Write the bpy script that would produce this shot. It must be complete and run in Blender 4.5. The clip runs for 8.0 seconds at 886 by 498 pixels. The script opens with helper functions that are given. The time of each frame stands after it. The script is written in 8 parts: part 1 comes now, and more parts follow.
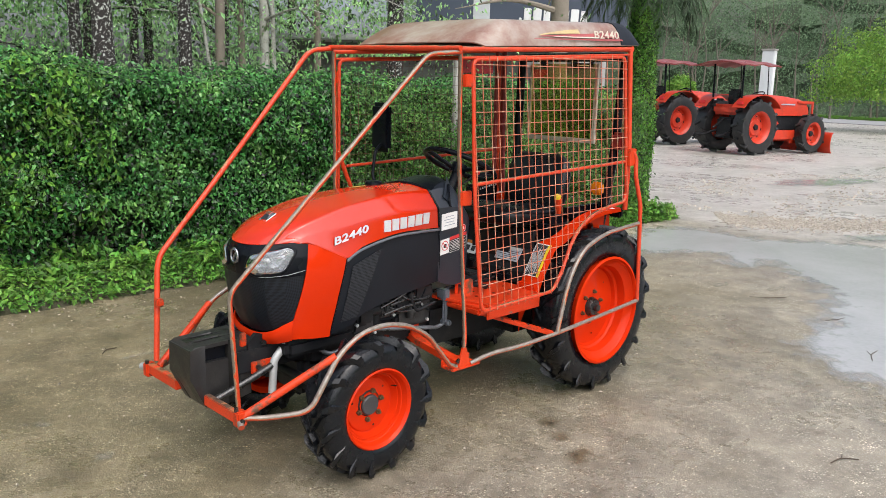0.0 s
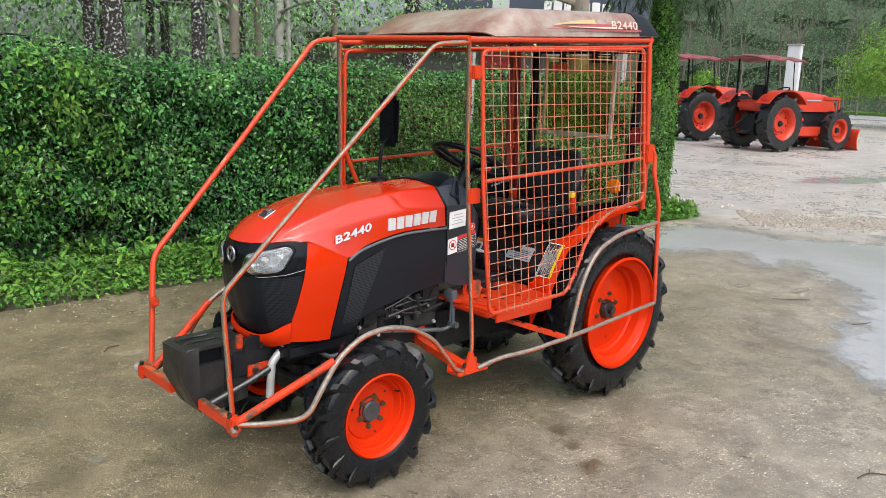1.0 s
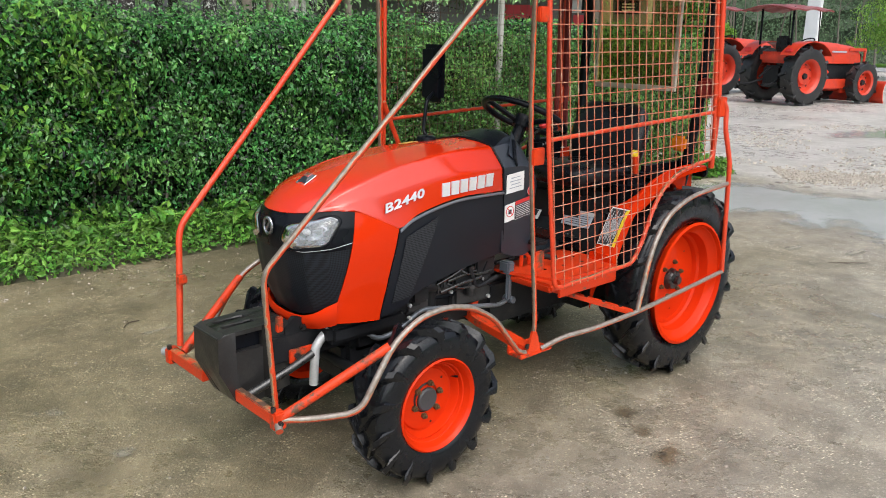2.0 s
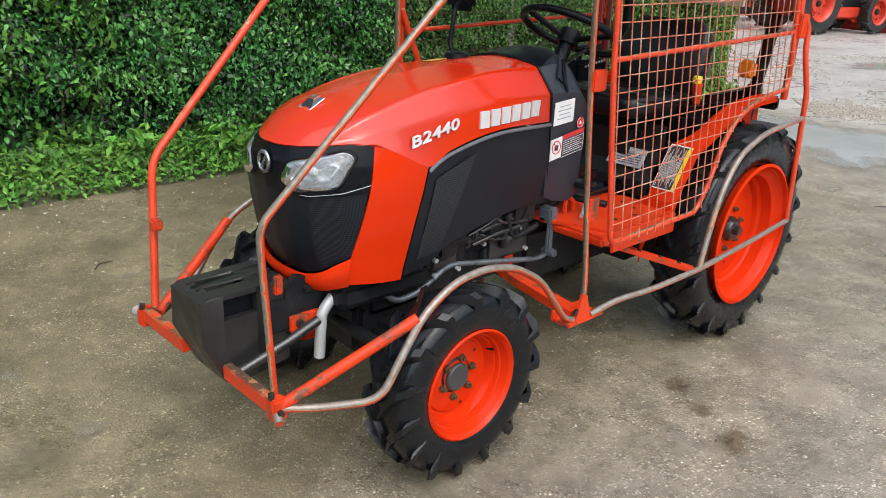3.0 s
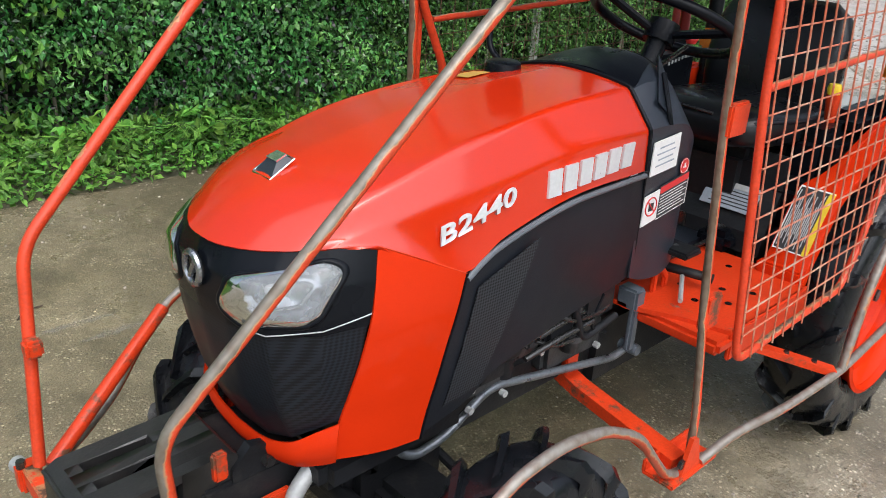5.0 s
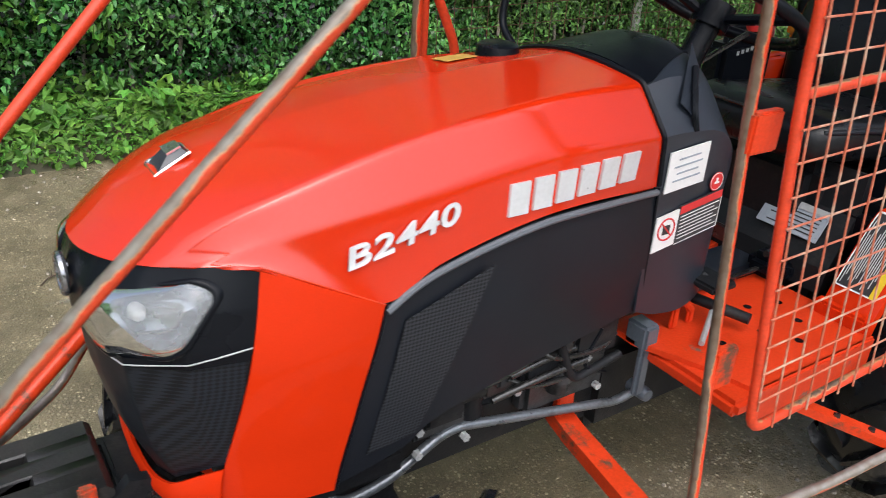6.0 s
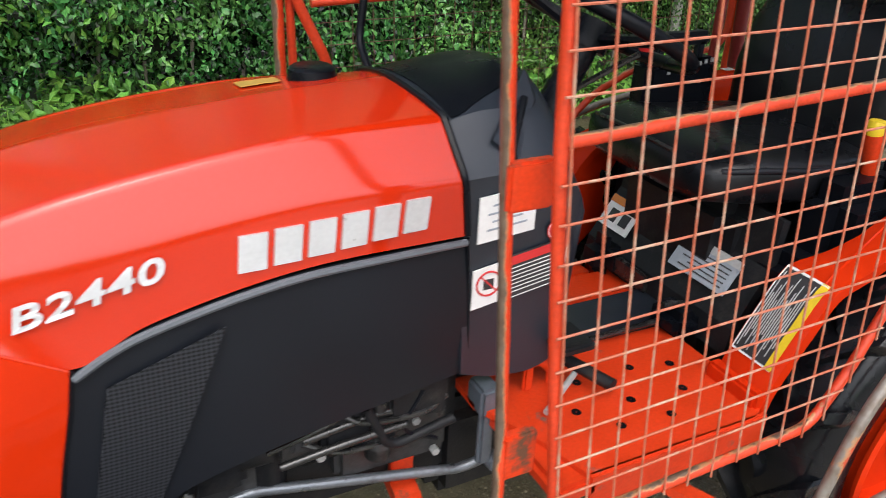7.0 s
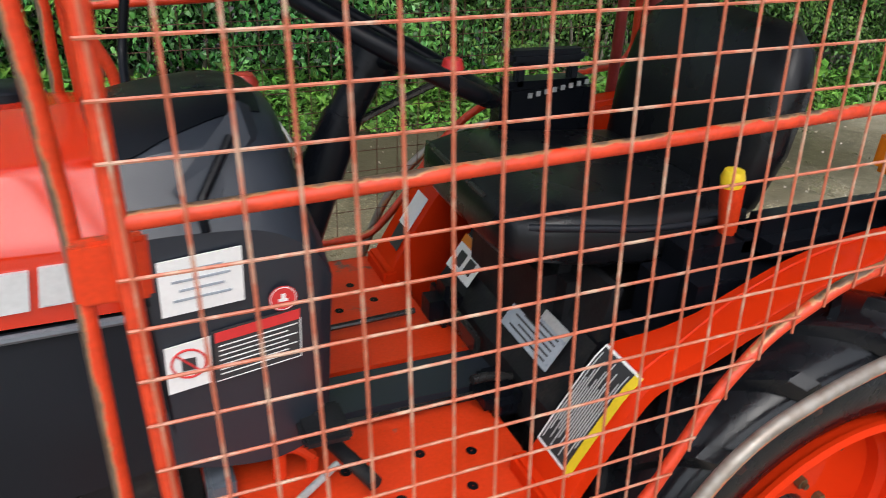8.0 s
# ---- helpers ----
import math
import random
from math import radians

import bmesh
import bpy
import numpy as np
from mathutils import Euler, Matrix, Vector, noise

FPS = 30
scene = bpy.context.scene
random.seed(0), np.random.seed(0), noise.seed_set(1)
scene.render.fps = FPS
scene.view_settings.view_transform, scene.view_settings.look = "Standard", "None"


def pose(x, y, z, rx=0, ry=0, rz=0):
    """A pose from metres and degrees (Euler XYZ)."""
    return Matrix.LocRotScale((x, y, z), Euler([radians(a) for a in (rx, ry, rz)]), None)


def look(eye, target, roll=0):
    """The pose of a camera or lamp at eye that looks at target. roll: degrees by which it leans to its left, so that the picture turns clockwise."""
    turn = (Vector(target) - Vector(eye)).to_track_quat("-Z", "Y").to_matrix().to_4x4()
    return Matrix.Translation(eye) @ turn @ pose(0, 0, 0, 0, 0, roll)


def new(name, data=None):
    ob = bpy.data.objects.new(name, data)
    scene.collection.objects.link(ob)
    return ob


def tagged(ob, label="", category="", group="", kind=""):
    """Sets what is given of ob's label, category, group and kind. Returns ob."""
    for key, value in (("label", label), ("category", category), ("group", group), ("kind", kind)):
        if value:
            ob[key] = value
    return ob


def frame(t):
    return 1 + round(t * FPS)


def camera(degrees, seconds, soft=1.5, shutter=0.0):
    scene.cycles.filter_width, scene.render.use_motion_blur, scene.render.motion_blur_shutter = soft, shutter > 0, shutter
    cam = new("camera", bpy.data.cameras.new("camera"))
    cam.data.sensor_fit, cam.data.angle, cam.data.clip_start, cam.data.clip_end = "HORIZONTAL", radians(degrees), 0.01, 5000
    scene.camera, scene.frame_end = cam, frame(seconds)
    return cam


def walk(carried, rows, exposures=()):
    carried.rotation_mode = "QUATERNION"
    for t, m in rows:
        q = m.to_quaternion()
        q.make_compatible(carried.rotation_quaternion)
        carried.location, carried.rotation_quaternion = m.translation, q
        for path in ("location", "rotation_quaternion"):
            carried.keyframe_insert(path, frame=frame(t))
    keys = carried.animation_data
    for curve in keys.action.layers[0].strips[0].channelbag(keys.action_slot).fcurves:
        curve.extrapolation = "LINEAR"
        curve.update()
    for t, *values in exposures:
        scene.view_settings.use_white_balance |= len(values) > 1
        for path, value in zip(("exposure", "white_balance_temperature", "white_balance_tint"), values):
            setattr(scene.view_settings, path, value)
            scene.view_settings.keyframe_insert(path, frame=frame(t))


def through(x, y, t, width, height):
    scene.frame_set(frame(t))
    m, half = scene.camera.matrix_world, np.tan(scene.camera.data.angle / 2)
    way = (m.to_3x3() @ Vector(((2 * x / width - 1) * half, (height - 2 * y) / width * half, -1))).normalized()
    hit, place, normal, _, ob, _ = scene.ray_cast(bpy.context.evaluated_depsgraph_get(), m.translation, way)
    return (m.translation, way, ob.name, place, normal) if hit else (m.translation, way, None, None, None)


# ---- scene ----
cam = camera(58.5, 8.0, soft=0.85, shutter=0.28)
PATH = [
    (0, (-1.939, -2.751, 1.564), (-0.555, -1.364, 1.166), 1.7),
    (0.5, (-1.871, -2.729, 1.567), (-0.503, -1.328, 1.161), 1.9),
    (1, (-1.796, -2.683, 1.555), (-0.449, -1.263, 1.143), 1.9),
    (2.3, (-1.618, -2.125, 1.484), (-0.306, -0.727, 0.916), 1.6),
    (2.5, (-1.55, -2.016, 1.462), (-0.241, -0.631, 0.855), 2.0),
    (3, (-1.435, -1.809, 1.421), (-0.129, -0.462, 0.729), 2.8),
    (3.5, (-1.384, -1.527, 1.389), (-0.06, -0.233, 0.632), 2.8),
    (4, (-1.279, -1.317, 1.374), (0.051, -0.051, 0.581), 2.9),
    (4.5, (-1.052, -1.176, 1.435), (0.26, 0.104, 0.633), 2.8),
    (4.7, (-0.965, -1.137, 1.452), (0.331, 0.158, 0.651), 2.8),
    (5.8, (-0.571, -1.021, 1.417), (0.53, 0.407, 0.553), 3.9),
    (6, (-0.475, -1.061, 1.423), (0.555, 0.41, 0.541), 3.7),
    (6.5, (-0.234, -1.156, 1.453), (0.66, 0.391, 0.554), 3.2),
    (7, (0.027, -1.141, 1.451), (0.862, 0.438, 0.551), 2.7),
    (7.5, (0.29, -1.118, 1.458), (1.07, 0.476, 0.536), 2.6),
    (8, (0.537, -1.087, 1.46), (1.28, 0.522, 0.534), 3.7),
]
walk(cam, [(t, look(eye, target, roll)) for t, eye, target, roll in PATH], [(0.0, 0.52, 6250, 10), (3.0, 0.5, 6100, 8), (4.5, 0.5, 5980, 8), (6.0, 0.54, 6050, 10), (7.0, 0.54, 6150, 10), (8.0, 0.42, 6100, 9)])

# ---- world and sun: bright overcast after rain ----
SUN_ELEV, SUN_TURN = 55.0, 200.0
world = bpy.data.worlds.new("overcast_sky")
scene.world = world
world.use_nodes = True
wn, wl = world.node_tree.nodes, world.node_tree.links
sky = wn.new("ShaderNodeTexSky")
sky.sky_type, sky.sun_disc = "NISHITA", False
sky.sun_elevation, sky.sun_rotation = radians(SUN_ELEV), radians(SUN_TURN)
sky.air_density, sky.dust_density, sky.ozone_density = 1.0, 6.0, 1.0
soften = wn.new("ShaderNodeHueSaturation")
soften.inputs["Saturation"].default_value = 0.62
wl.new(sky.outputs[0], soften.inputs["Color"])
wl.new(soften.outputs[0], wn["Background"].inputs["Color"])
wn["Background"].inputs["Strength"].default_value = 0.145
sun_lamp = new("sun", bpy.data.lights.new("sun", "SUN"))
sun_lamp.data.energy, sun_lamp.data.angle, sun_lamp.data.color = 1.5, radians(110), (1.0, 0.98, 0.95)
az = radians(SUN_TURN)
sun_dir = Vector((math.sin(az) * math.cos(radians(SUN_ELEV)), math.cos(az) * math.cos(radians(SUN_ELEV)), math.sin(radians(SUN_ELEV))))
sun_lamp.matrix_world = look(sun_dir * 30, (0, 0, 0))


# ---- materials ----
def material(name, color, rough=0.5, metal=0.0, coat=0.0, second=None, blend=(0.45, 0.6), scale=8.0, fine=160.0,
             bump=0.0, vary=0.12, rough_vary=0.1, trans=0.0, random_tint=0.0, spec=0.5, coat_ior=1.5):
    """Principled surface with a fine grain, a coarse mottling and, where second is given, patches of a second colour."""
    m = bpy.data.materials.new(name)
    m.use_nodes = True
    n, l = m.node_tree.nodes, m.node_tree.links
    b = n["Principled BSDF"]
    tc = n.new("ShaderNodeTexCoord")
    big, small = n.new("ShaderNodeTexNoise"), n.new("ShaderNodeTexNoise")
    big.inputs["Scale"].default_value, big.inputs["Detail"].default_value = scale, 6
    small.inputs["Scale"].default_value, small.inputs["Detail"].default_value = fine, 4
    l.new(tc.outputs["Object"], big.inputs["Vector"])
    l.new(tc.outputs["Object"], small.inputs["Vector"])
    add = n.new("ShaderNodeMath")
    add.operation = "ADD"
    l.new(big.outputs["Fac"], add.inputs[0])
    l.new(small.outputs["Fac"], add.inputs[1])
    ramp = n.new("ShaderNodeMapRange")
    ramp.inputs["From Min"].default_value, ramp.inputs["From Max"].default_value = 0.6, 1.4
    ramp.inputs["To Min"].default_value, ramp.inputs["To Max"].default_value = 1 - vary, 1 + vary
    l.new(add.outputs[0], ramp.inputs["Value"])
    shade = n.new("ShaderNodeHueSaturation")
    shade.inputs["Color"].default_value = (*color, 1)
    l.new(ramp.outputs[0], shade.inputs["Value"])
    out = shade.outputs[0]
    if second:
        mask = n.new("ShaderNodeTexNoise")
        mask.inputs["Scale"].default_value, mask.inputs["Detail"].default_value, mask.inputs["Roughness"].default_value = scale * 0.8, 8, 0.7
        l.new(tc.outputs["Object"], mask.inputs["Vector"])
        step = n.new("ShaderNodeMapRange")
        step.inputs["From Min"].default_value, step.inputs["From Max"].default_value = blend
        l.new(mask.outputs["Fac"], step.inputs["Value"])
        mix = n.new("ShaderNodeMix")
        mix.data_type = "RGBA"
        l.new(step.outputs[0], mix.inputs[0])
        l.new(out, mix.inputs[6])
        mix.inputs[7].default_value = (*second, 1)
        out = mix.outputs[2]
    if random_tint:
        info = n.new("ShaderNodeNewGeometry")
        hue = n.new("ShaderNodeHueSaturation")
        mr = n.new("ShaderNodeMapRange")
        mr.inputs["To Min"].default_value, mr.inputs["To Max"].default_value = 1 - random_tint, 1 + random_tint
        l.new(info.outputs["Random Per Island"], mr.inputs["Value"])
        l.new(mr.outputs[0], hue.inputs["Value"])
        mh = n.new("ShaderNodeMapRange")
        mh.inputs["To Min"].default_value, mh.inputs["To Max"].default_value = 0.485, 0.515
        big2 = n.new("ShaderNodeMath")
        big2.operation = "FRACT"
        mul = n.new("ShaderNodeMath")
        mul.operation, mul.inputs[1].default_value = "MULTIPLY", 17.3
        l.new(info.outputs["Random Per Island"], mul.inputs[0])
        l.new(mul.outputs[0], big2.inputs[0])
        l.new(big2.outputs[0], mh.inputs["Value"])
        l.new(mh.outputs[0], hue.inputs["Hue"])
        l.new(out, hue.inputs["Color"])
        out = hue.outputs[0]
    l.new(out, b.inputs["Base Color"])
    rr = n.new("ShaderNodeMapRange")
    rr.inputs["From Min"].default_value, rr.inputs["From Max"].default_value = 0.3, 0.7
    rr.inputs["To Min"].default_value, rr.inputs["To Max"].default_value = max(0.02, rough - rough_vary), min(1, rough + rough_vary)
    l.new(big.outputs["Fac"], rr.inputs["Value"])
    l.new(rr.outputs[0], b.inputs["Roughness"])
    b.inputs["Metallic"].default_value = metal
    b.inputs["Specular IOR Level"].default_value = spec
    b.inputs["Coat Weight"].default_value = coat
    b.inputs["Coat Roughness"].default_value = 0.05
    b.inputs["Coat IOR"].default_value = coat_ior
    b.inputs["Transmission Weight"].default_value = trans
    if bump:
        bp = n.new("ShaderNodeBump")
        bp.inputs["Strength"].default_value, bp.inputs["Distance"].default_value = min(1, bump), 0.002
        l.new(small.outputs["Fac"], bp.inputs["Height"])
        l.new(bp.outputs[0], b.inputs["Normal"])
    return m


def leaf_material(name, color, second, rough=0.5, scale=2.2, tint=0.5, through=0.35):
    """A leaf: dull gloss on top, some light coming through it."""
    m = material(name, color, rough, vary=0.35, scale=scale, fine=scale * 18, random_tint=tint, second=second, blend=(0.48, 0.7))
    n, l = m.node_tree.nodes, m.node_tree.links
    b = n["Principled BSDF"]
    b.inputs["Specular IOR Level"].default_value = 0.35
    tr, mix = n.new("ShaderNodeBsdfTranslucent"), n.new("ShaderNodeMixShader")
    l.new(b.inputs["Base Color"].links[0].from_socket, tr.inputs["Color"])
    mix.inputs[0].default_value = through
    l.new(b.outputs[0], mix.inputs[1])
    l.new(tr.outputs[0], mix.inputs[2])
    l.new(mix.outputs[0], n["Material Output"].inputs["Surface"])
    return m


def worn_tube(name, worn, paint, cover, way=(0, 0, 1)):
    """Painted tube rubbed bare on the side that way points to, with chips elsewhere. cover: how far the bare metal reaches round."""
    m = material(name, paint, 0.42, vary=0.25, scale=16, bump=0.2)
    n, l = m.node_tree.nodes, m.node_tree.links
    b = n["Principled BSDF"]
    geo, facing = n.new("ShaderNodeNewGeometry"), n.new("ShaderNodeVectorMath")
    facing.operation, facing.inputs[1].default_value = "DOT_PRODUCT", Vector(way).normalized()
    l.new(geo.outputs["Normal"], facing.inputs[0])
    tc, chips, rust = n.new("ShaderNodeTexCoord"), n.new("ShaderNodeTexNoise"), n.new("ShaderNodeTexNoise")
    chips.inputs["Scale"].default_value, chips.inputs["Detail"].default_value, chips.inputs["Roughness"].default_value = 11.0, 8, 0.7
    rust.inputs["Scale"].default_value, rust.inputs["Detail"].default_value = 55.0, 6
    l.new(tc.outputs["Object"], chips.inputs["Vector"])
    l.new(tc.outputs["Object"], rust.inputs["Vector"])
    wide = n.new("ShaderNodeMath")
    wide.operation, wide.inputs[1].default_value = "MULTIPLY_ADD", 2.4
    wide.inputs[2].default_value = -1.2 + cover
    l.new(chips.outputs["Fac"], wide.inputs[0])
    add = n.new("ShaderNodeMath")
    add.operation = "ADD"
    l.new(facing.outputs["Value"], add.inputs[0])
    l.new(wide.outputs[0], add.inputs[1])
    step = n.new("ShaderNodeMapRange")
    step.inputs["From Min"].default_value, step.inputs["From Max"].default_value = 0.15, 0.4
    l.new(add.outputs[0], step.inputs["Value"])
    tone = n.new("ShaderNodeMix")
    tone.data_type = "RGBA"
    tone.inputs[6].default_value, tone.inputs[7].default_value = (*worn, 1), (worn[0] * 0.66, worn[1] * 0.55, worn[2] * 0.48, 1)
    sharp = n.new("ShaderNodeMapRange")
    sharp.inputs["From Min"].default_value, sharp.inputs["From Max"].default_value = 0.36, 0.74
    l.new(rust.outputs["Fac"], sharp.inputs["Value"])
    l.new(sharp.outputs[0], tone.inputs[0])
    mix = n.new("ShaderNodeMix")
    mix.data_type = "RGBA"
    l.new(step.outputs[0], mix.inputs[0])
    l.new(b.inputs["Base Color"].links[0].from_socket, mix.inputs[6])
    l.new(tone.outputs[2], mix.inputs[7])
    rim, rest, primer = n.new("ShaderNodeMath"), n.new("ShaderNodeMath"), n.new("ShaderNodeMix")
    rest.operation, rest.inputs[0].default_value = "SUBTRACT", 1.0
    l.new(step.outputs[0], rest.inputs[1])
    rim.operation = "MULTIPLY"
    l.new(step.outputs[0], rim.inputs[0])
    l.new(rest.outputs[0], rim.inputs[1])
    edge = n.new("ShaderNodeMapRange")
    edge.inputs["From Max"].default_value, edge.inputs["To Max"].default_value = 0.25, 0.6
    l.new(rim.outputs[0], edge.inputs["Value"])
    primer.data_type = "RGBA"
    primer.inputs[7].default_value = (0.5, 0.3, 0.13, 1)
    l.new(edge.outputs[0], primer.inputs[0])
    l.new(mix.outputs[2], primer.inputs[6])
    l.new(primer.outputs[2], b.inputs["Base Color"])
    metal = n.new("ShaderNodeMath")
    metal.operation, metal.inputs[1].default_value = "MULTIPLY", 0.45
    l.new(step.outputs[0], metal.inputs[0])
    l.new(metal.outputs[0], b.inputs["Metallic"])
    return m


def perforated(name, color, pitch, deep=0.12):
    """Black plastic or sheet with a fine grid of holes."""
    m = material(name, color, 0.45, vary=0.15, spec=0.22)
    n, l = m.node_tree.nodes, m.node_tree.links
    b = n["Principled BSDF"]
    tc = n.new("ShaderNodeTexCoord")
    sep = n.new("ShaderNodeSeparateXYZ")
    l.new(tc.outputs["Object"], sep.inputs[0])
    yy = n.new("ShaderNodeMath")
    yy.operation = "ADD"
    l.new(sep.outputs["X"], yy.inputs[0])
    l.new(sep.outputs["Y"], yy.inputs[1])
    sines = []
    for src in (yy.outputs[0], sep.outputs["Z"]):
        k = n.new("ShaderNodeMath")
        k.operation, k.inputs[1].default_value = "MULTIPLY", 2 * math.pi / pitch
        l.new(src, k.inputs[0])
        sn = n.new("ShaderNodeMath")
        sn.operation = "SINE"
        l.new(k.outputs[0], sn.inputs[0])
        sines.append(sn)
    prod = n.new("ShaderNodeMath")
    prod.operation = "ADD"
    l.new(sines[0].outputs[0], prod.inputs[0])
    l.new(sines[1].outputs[0], prod.inputs[1])
    mr = n.new("ShaderNodeMapRange")
    mr.inputs["From Min"].default_value, mr.inputs["From Max"].default_value = -0.2, 0.5
    mr.inputs["To Min"].default_value, mr.inputs["To Max"].default_value = 1.0, deep
    l.new(prod.outputs[0], mr.inputs["Value"])
    mix = n.new("ShaderNodeMix")
    mix.data_type = "RGBA"
    l.new(mr.outputs[0], mix.inputs[0])
    mix.inputs[6].default_value = (0.002, 0.002, 0.002, 1)
    mix.inputs[7].default_value = (*color, 1)
    l.new(mix.outputs[2], b.inputs["Base Color"])
    return m


HOOD_PAINT = material("glossy_bonnet_paint", (0.51, 0.0215, 0.0022), 0.5, coat=0.95, vary=0.05, scale=3, fine=500, spec=0.0, coat_ior=1.66)
HOOD_PAINT.node_tree.nodes["Principled BSDF"].inputs["Coat Roughness"].default_value = 0.13
ORANGE = material("orange_paint", (0.565, 0.028, 0.0034), 0.5, coat=0.22, vary=0.06, scale=3, fine=500, spec=0.0, coat_ior=1.54)
ORANGE_OLD = material("worn_orange_paint", (0.58, 0.042, 0.007), 0.42, coat=0.1, vary=0.2, scale=16, second=(0.12, 0.06, 0.035), blend=(0.55, 0.63), bump=0.2, spec=0.3)
FLOOR_PAINT = material("scuffed_orange_paint", (0.6, 0.04, 0.006), 0.42, vary=0.15, scale=11, second=(0.12, 0.1, 0.08), blend=(0.62, 0.68), bump=0.2, spec=0.35)
TUBE_OLD = worn_tube("chipped_tube_paint", (0.2, 0.14, 0.1), (0.57, 0.046, 0.011), -0.62)
TUBE_BARE = worn_tube("bare_steel_tube", (0.29, 0.265, 0.235), (0.44, 0.055, 0.018), 0.33)
PILLAR_TUBE = worn_tube("rubbed_pillar_tube", (0.24, 0.215, 0.18), (0.5, 0.045, 0.01), 0.05, (-0.6, 0.1, 0.8))
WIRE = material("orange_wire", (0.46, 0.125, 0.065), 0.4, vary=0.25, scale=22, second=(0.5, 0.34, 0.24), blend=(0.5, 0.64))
# Darker copy of the wire, the far door's shade put into its colour.
SHADED_WIRE = material("shaded_far_wire", (0.12, 0.055, 0.035), 0.5, vary=0.25, scale=22)
BLACK = material("black_plastic", (0.004, 0.005, 0.0075), 0.3, vary=0.2, scale=6, fine=700, bump=0.12, spec=0.17)
PANEL = material("dark_grey_panel", (0.0098, 0.0116, 0.016), 0.46, vary=0.2, scale=5, fine=800, bump=0.1, spec=0.24)
COWL = material("slate_plastic", (0.0155, 0.0205, 0.03), 0.36, vary=0.15, scale=5, fine=800, bump=0.12, spec=0.62)
GREY_CAST = material("grey_castings", (0.045, 0.046, 0.048), 0.35, metal=0.3, vary=0.3, scale=18, second=(0.012, 0.011, 0.01), blend=(0.5, 0.68), bump=0.3)
GREY_BRACKET = material("slate_bracket_paint", (0.09, 0.105, 0.125), 0.35, vary=0.2, scale=14, second=(0.03, 0.03, 0.03), blend=(0.6, 0.7))
POST_TUBE = worn_tube("worn_post_tube", (0.2, 0.15, 0.11), (0.58, 0.042, 0.007), -0.15, (-1, -0.15, 0))
GRILLE = perforated("grille_mesh", (0.014, 0.017, 0.023), 0.0062, 0.3)
VENT = perforated("vent_mesh", (0.034, 0.037, 0.044), 0.0064)
# Lighter than the panel: the bevel's caught light is put into this grey.
MOULDING = material("lightened_moulding", (0.1, 0.11, 0.125), 0.4, vary=0.1, scale=9)
CAST = material("black_castings", (0.009, 0.0097, 0.0115), 0.5, vary=0.3, scale=15, second=(0.035, 0.032, 0.029), blend=(0.54, 0.76), bump=0.3, spec=0.3)
GREASE = material("oily_metal", (0.075, 0.074, 0.073), 0.27, metal=0.8, vary=0.3, scale=25, bump=0.2)
PIPE = material("wet_steel_pipe", (0.17, 0.185, 0.205), 0.32, metal=0.6, vary=0.25, scale=18, second=(0.05, 0.05, 0.052), blend=(0.52, 0.7))
HUB_GREY = material("hub_grey", (0.045, 0.047, 0.05), 0.45, vary=0.2, scale=30)
WEIGHT_MAT = material("dull_black_weight", (0.016, 0.0155, 0.0155), 0.4, vary=0.25, scale=20, second=(0.034, 0.031, 0.028), blend=(0.5, 0.8), bump=0.35, spec=0.5)
RUBBER = material("tyre_rubber", (0.0058, 0.0066, 0.0085), 0.25, vary=0.3, scale=18, second=(0.016, 0.016, 0.016), blend=(0.6, 0.8), bump=0.2, spec=0.34)
DUSTY_TYRE = material("dusty_tyre_rubber", (0.012, 0.0125, 0.0135), 0.4, vary=0.3, scale=7, second=(0.035, 0.033, 0.03), blend=(0.5, 0.72), bump=0.2)
FADED_ORANGE = material("faded_orange_paint", (0.5, 0.032, 0.008), 0.45, coat=0.15, vary=0.2, scale=3, second=(0.32, 0.03, 0.012), blend=(0.5, 0.7))
RUSTY = material("rusty_nuts", (0.11, 0.075, 0.035), 0.5, metal=0.4, vary=0.3, scale=60)
SEAT_MAT = material("seat_vinyl", (0.006, 0.0067, 0.0085), 0.3, vary=0.2, scale=9, bump=0.2, spec=0.35)
CHROME = material("chrome", (0.75, 0.76, 0.78), 0.12, metal=1.0, vary=0.05)
DARK_CHROME = material("dull_chrome", (0.3, 0.31, 0.33), 0.25, metal=0.9, vary=0.1, scale=40)
SILVER = material("silver_lettering", (0.62, 0.63, 0.64), 0.35, metal=0.35, vary=0.1, scale=30)
STEEL = material("galvanised_steel", (0.42, 0.43, 0.43), 0.45, metal=0.3, vary=0.15, scale=20)
WHITE = material("white_label", (0.78, 0.78, 0.77), 0.4, vary=0.06, scale=30)
GREY_LABEL = material("grey_label", (0.32, 0.36, 0.41), 0.35, vary=0.1, scale=30)
INK = material("label_ink", (0.03, 0.03, 0.032), 0.5, vary=0.1)
RED_INK = material("red_ink", (0.6, 0.03, 0.03), 0.45, vary=0.1)
YELLOW = material("yellow_label", (0.75, 0.55, 0.02), 0.4, vary=0.08)
AMBER = material("amber_lens", (0.7, 0.2, 0.01), 0.2, vary=0.08, coat=0.5)
RED_LENS = material("red_lens", (0.5, 0.035, 0.02), 0.25, vary=0.1, coat=0.4)
LENS = material("headlight_reflector", (0.45, 0.475, 0.52), 0.24, metal=0.8, vary=0.12, scale=40)
ROOF_MAT = material("dusty_maroon_fibreglass", (0.22, 0.105, 0.075), 0.4, coat=0.3, vary=0.12, scale=5, second=(0.36, 0.3, 0.25), blend=(0.4, 0.6), bump=0.1)
DECAL_RED = material("decal_red", (0.34, 0.07, 0.07), 0.4, vary=0.25, scale=20)
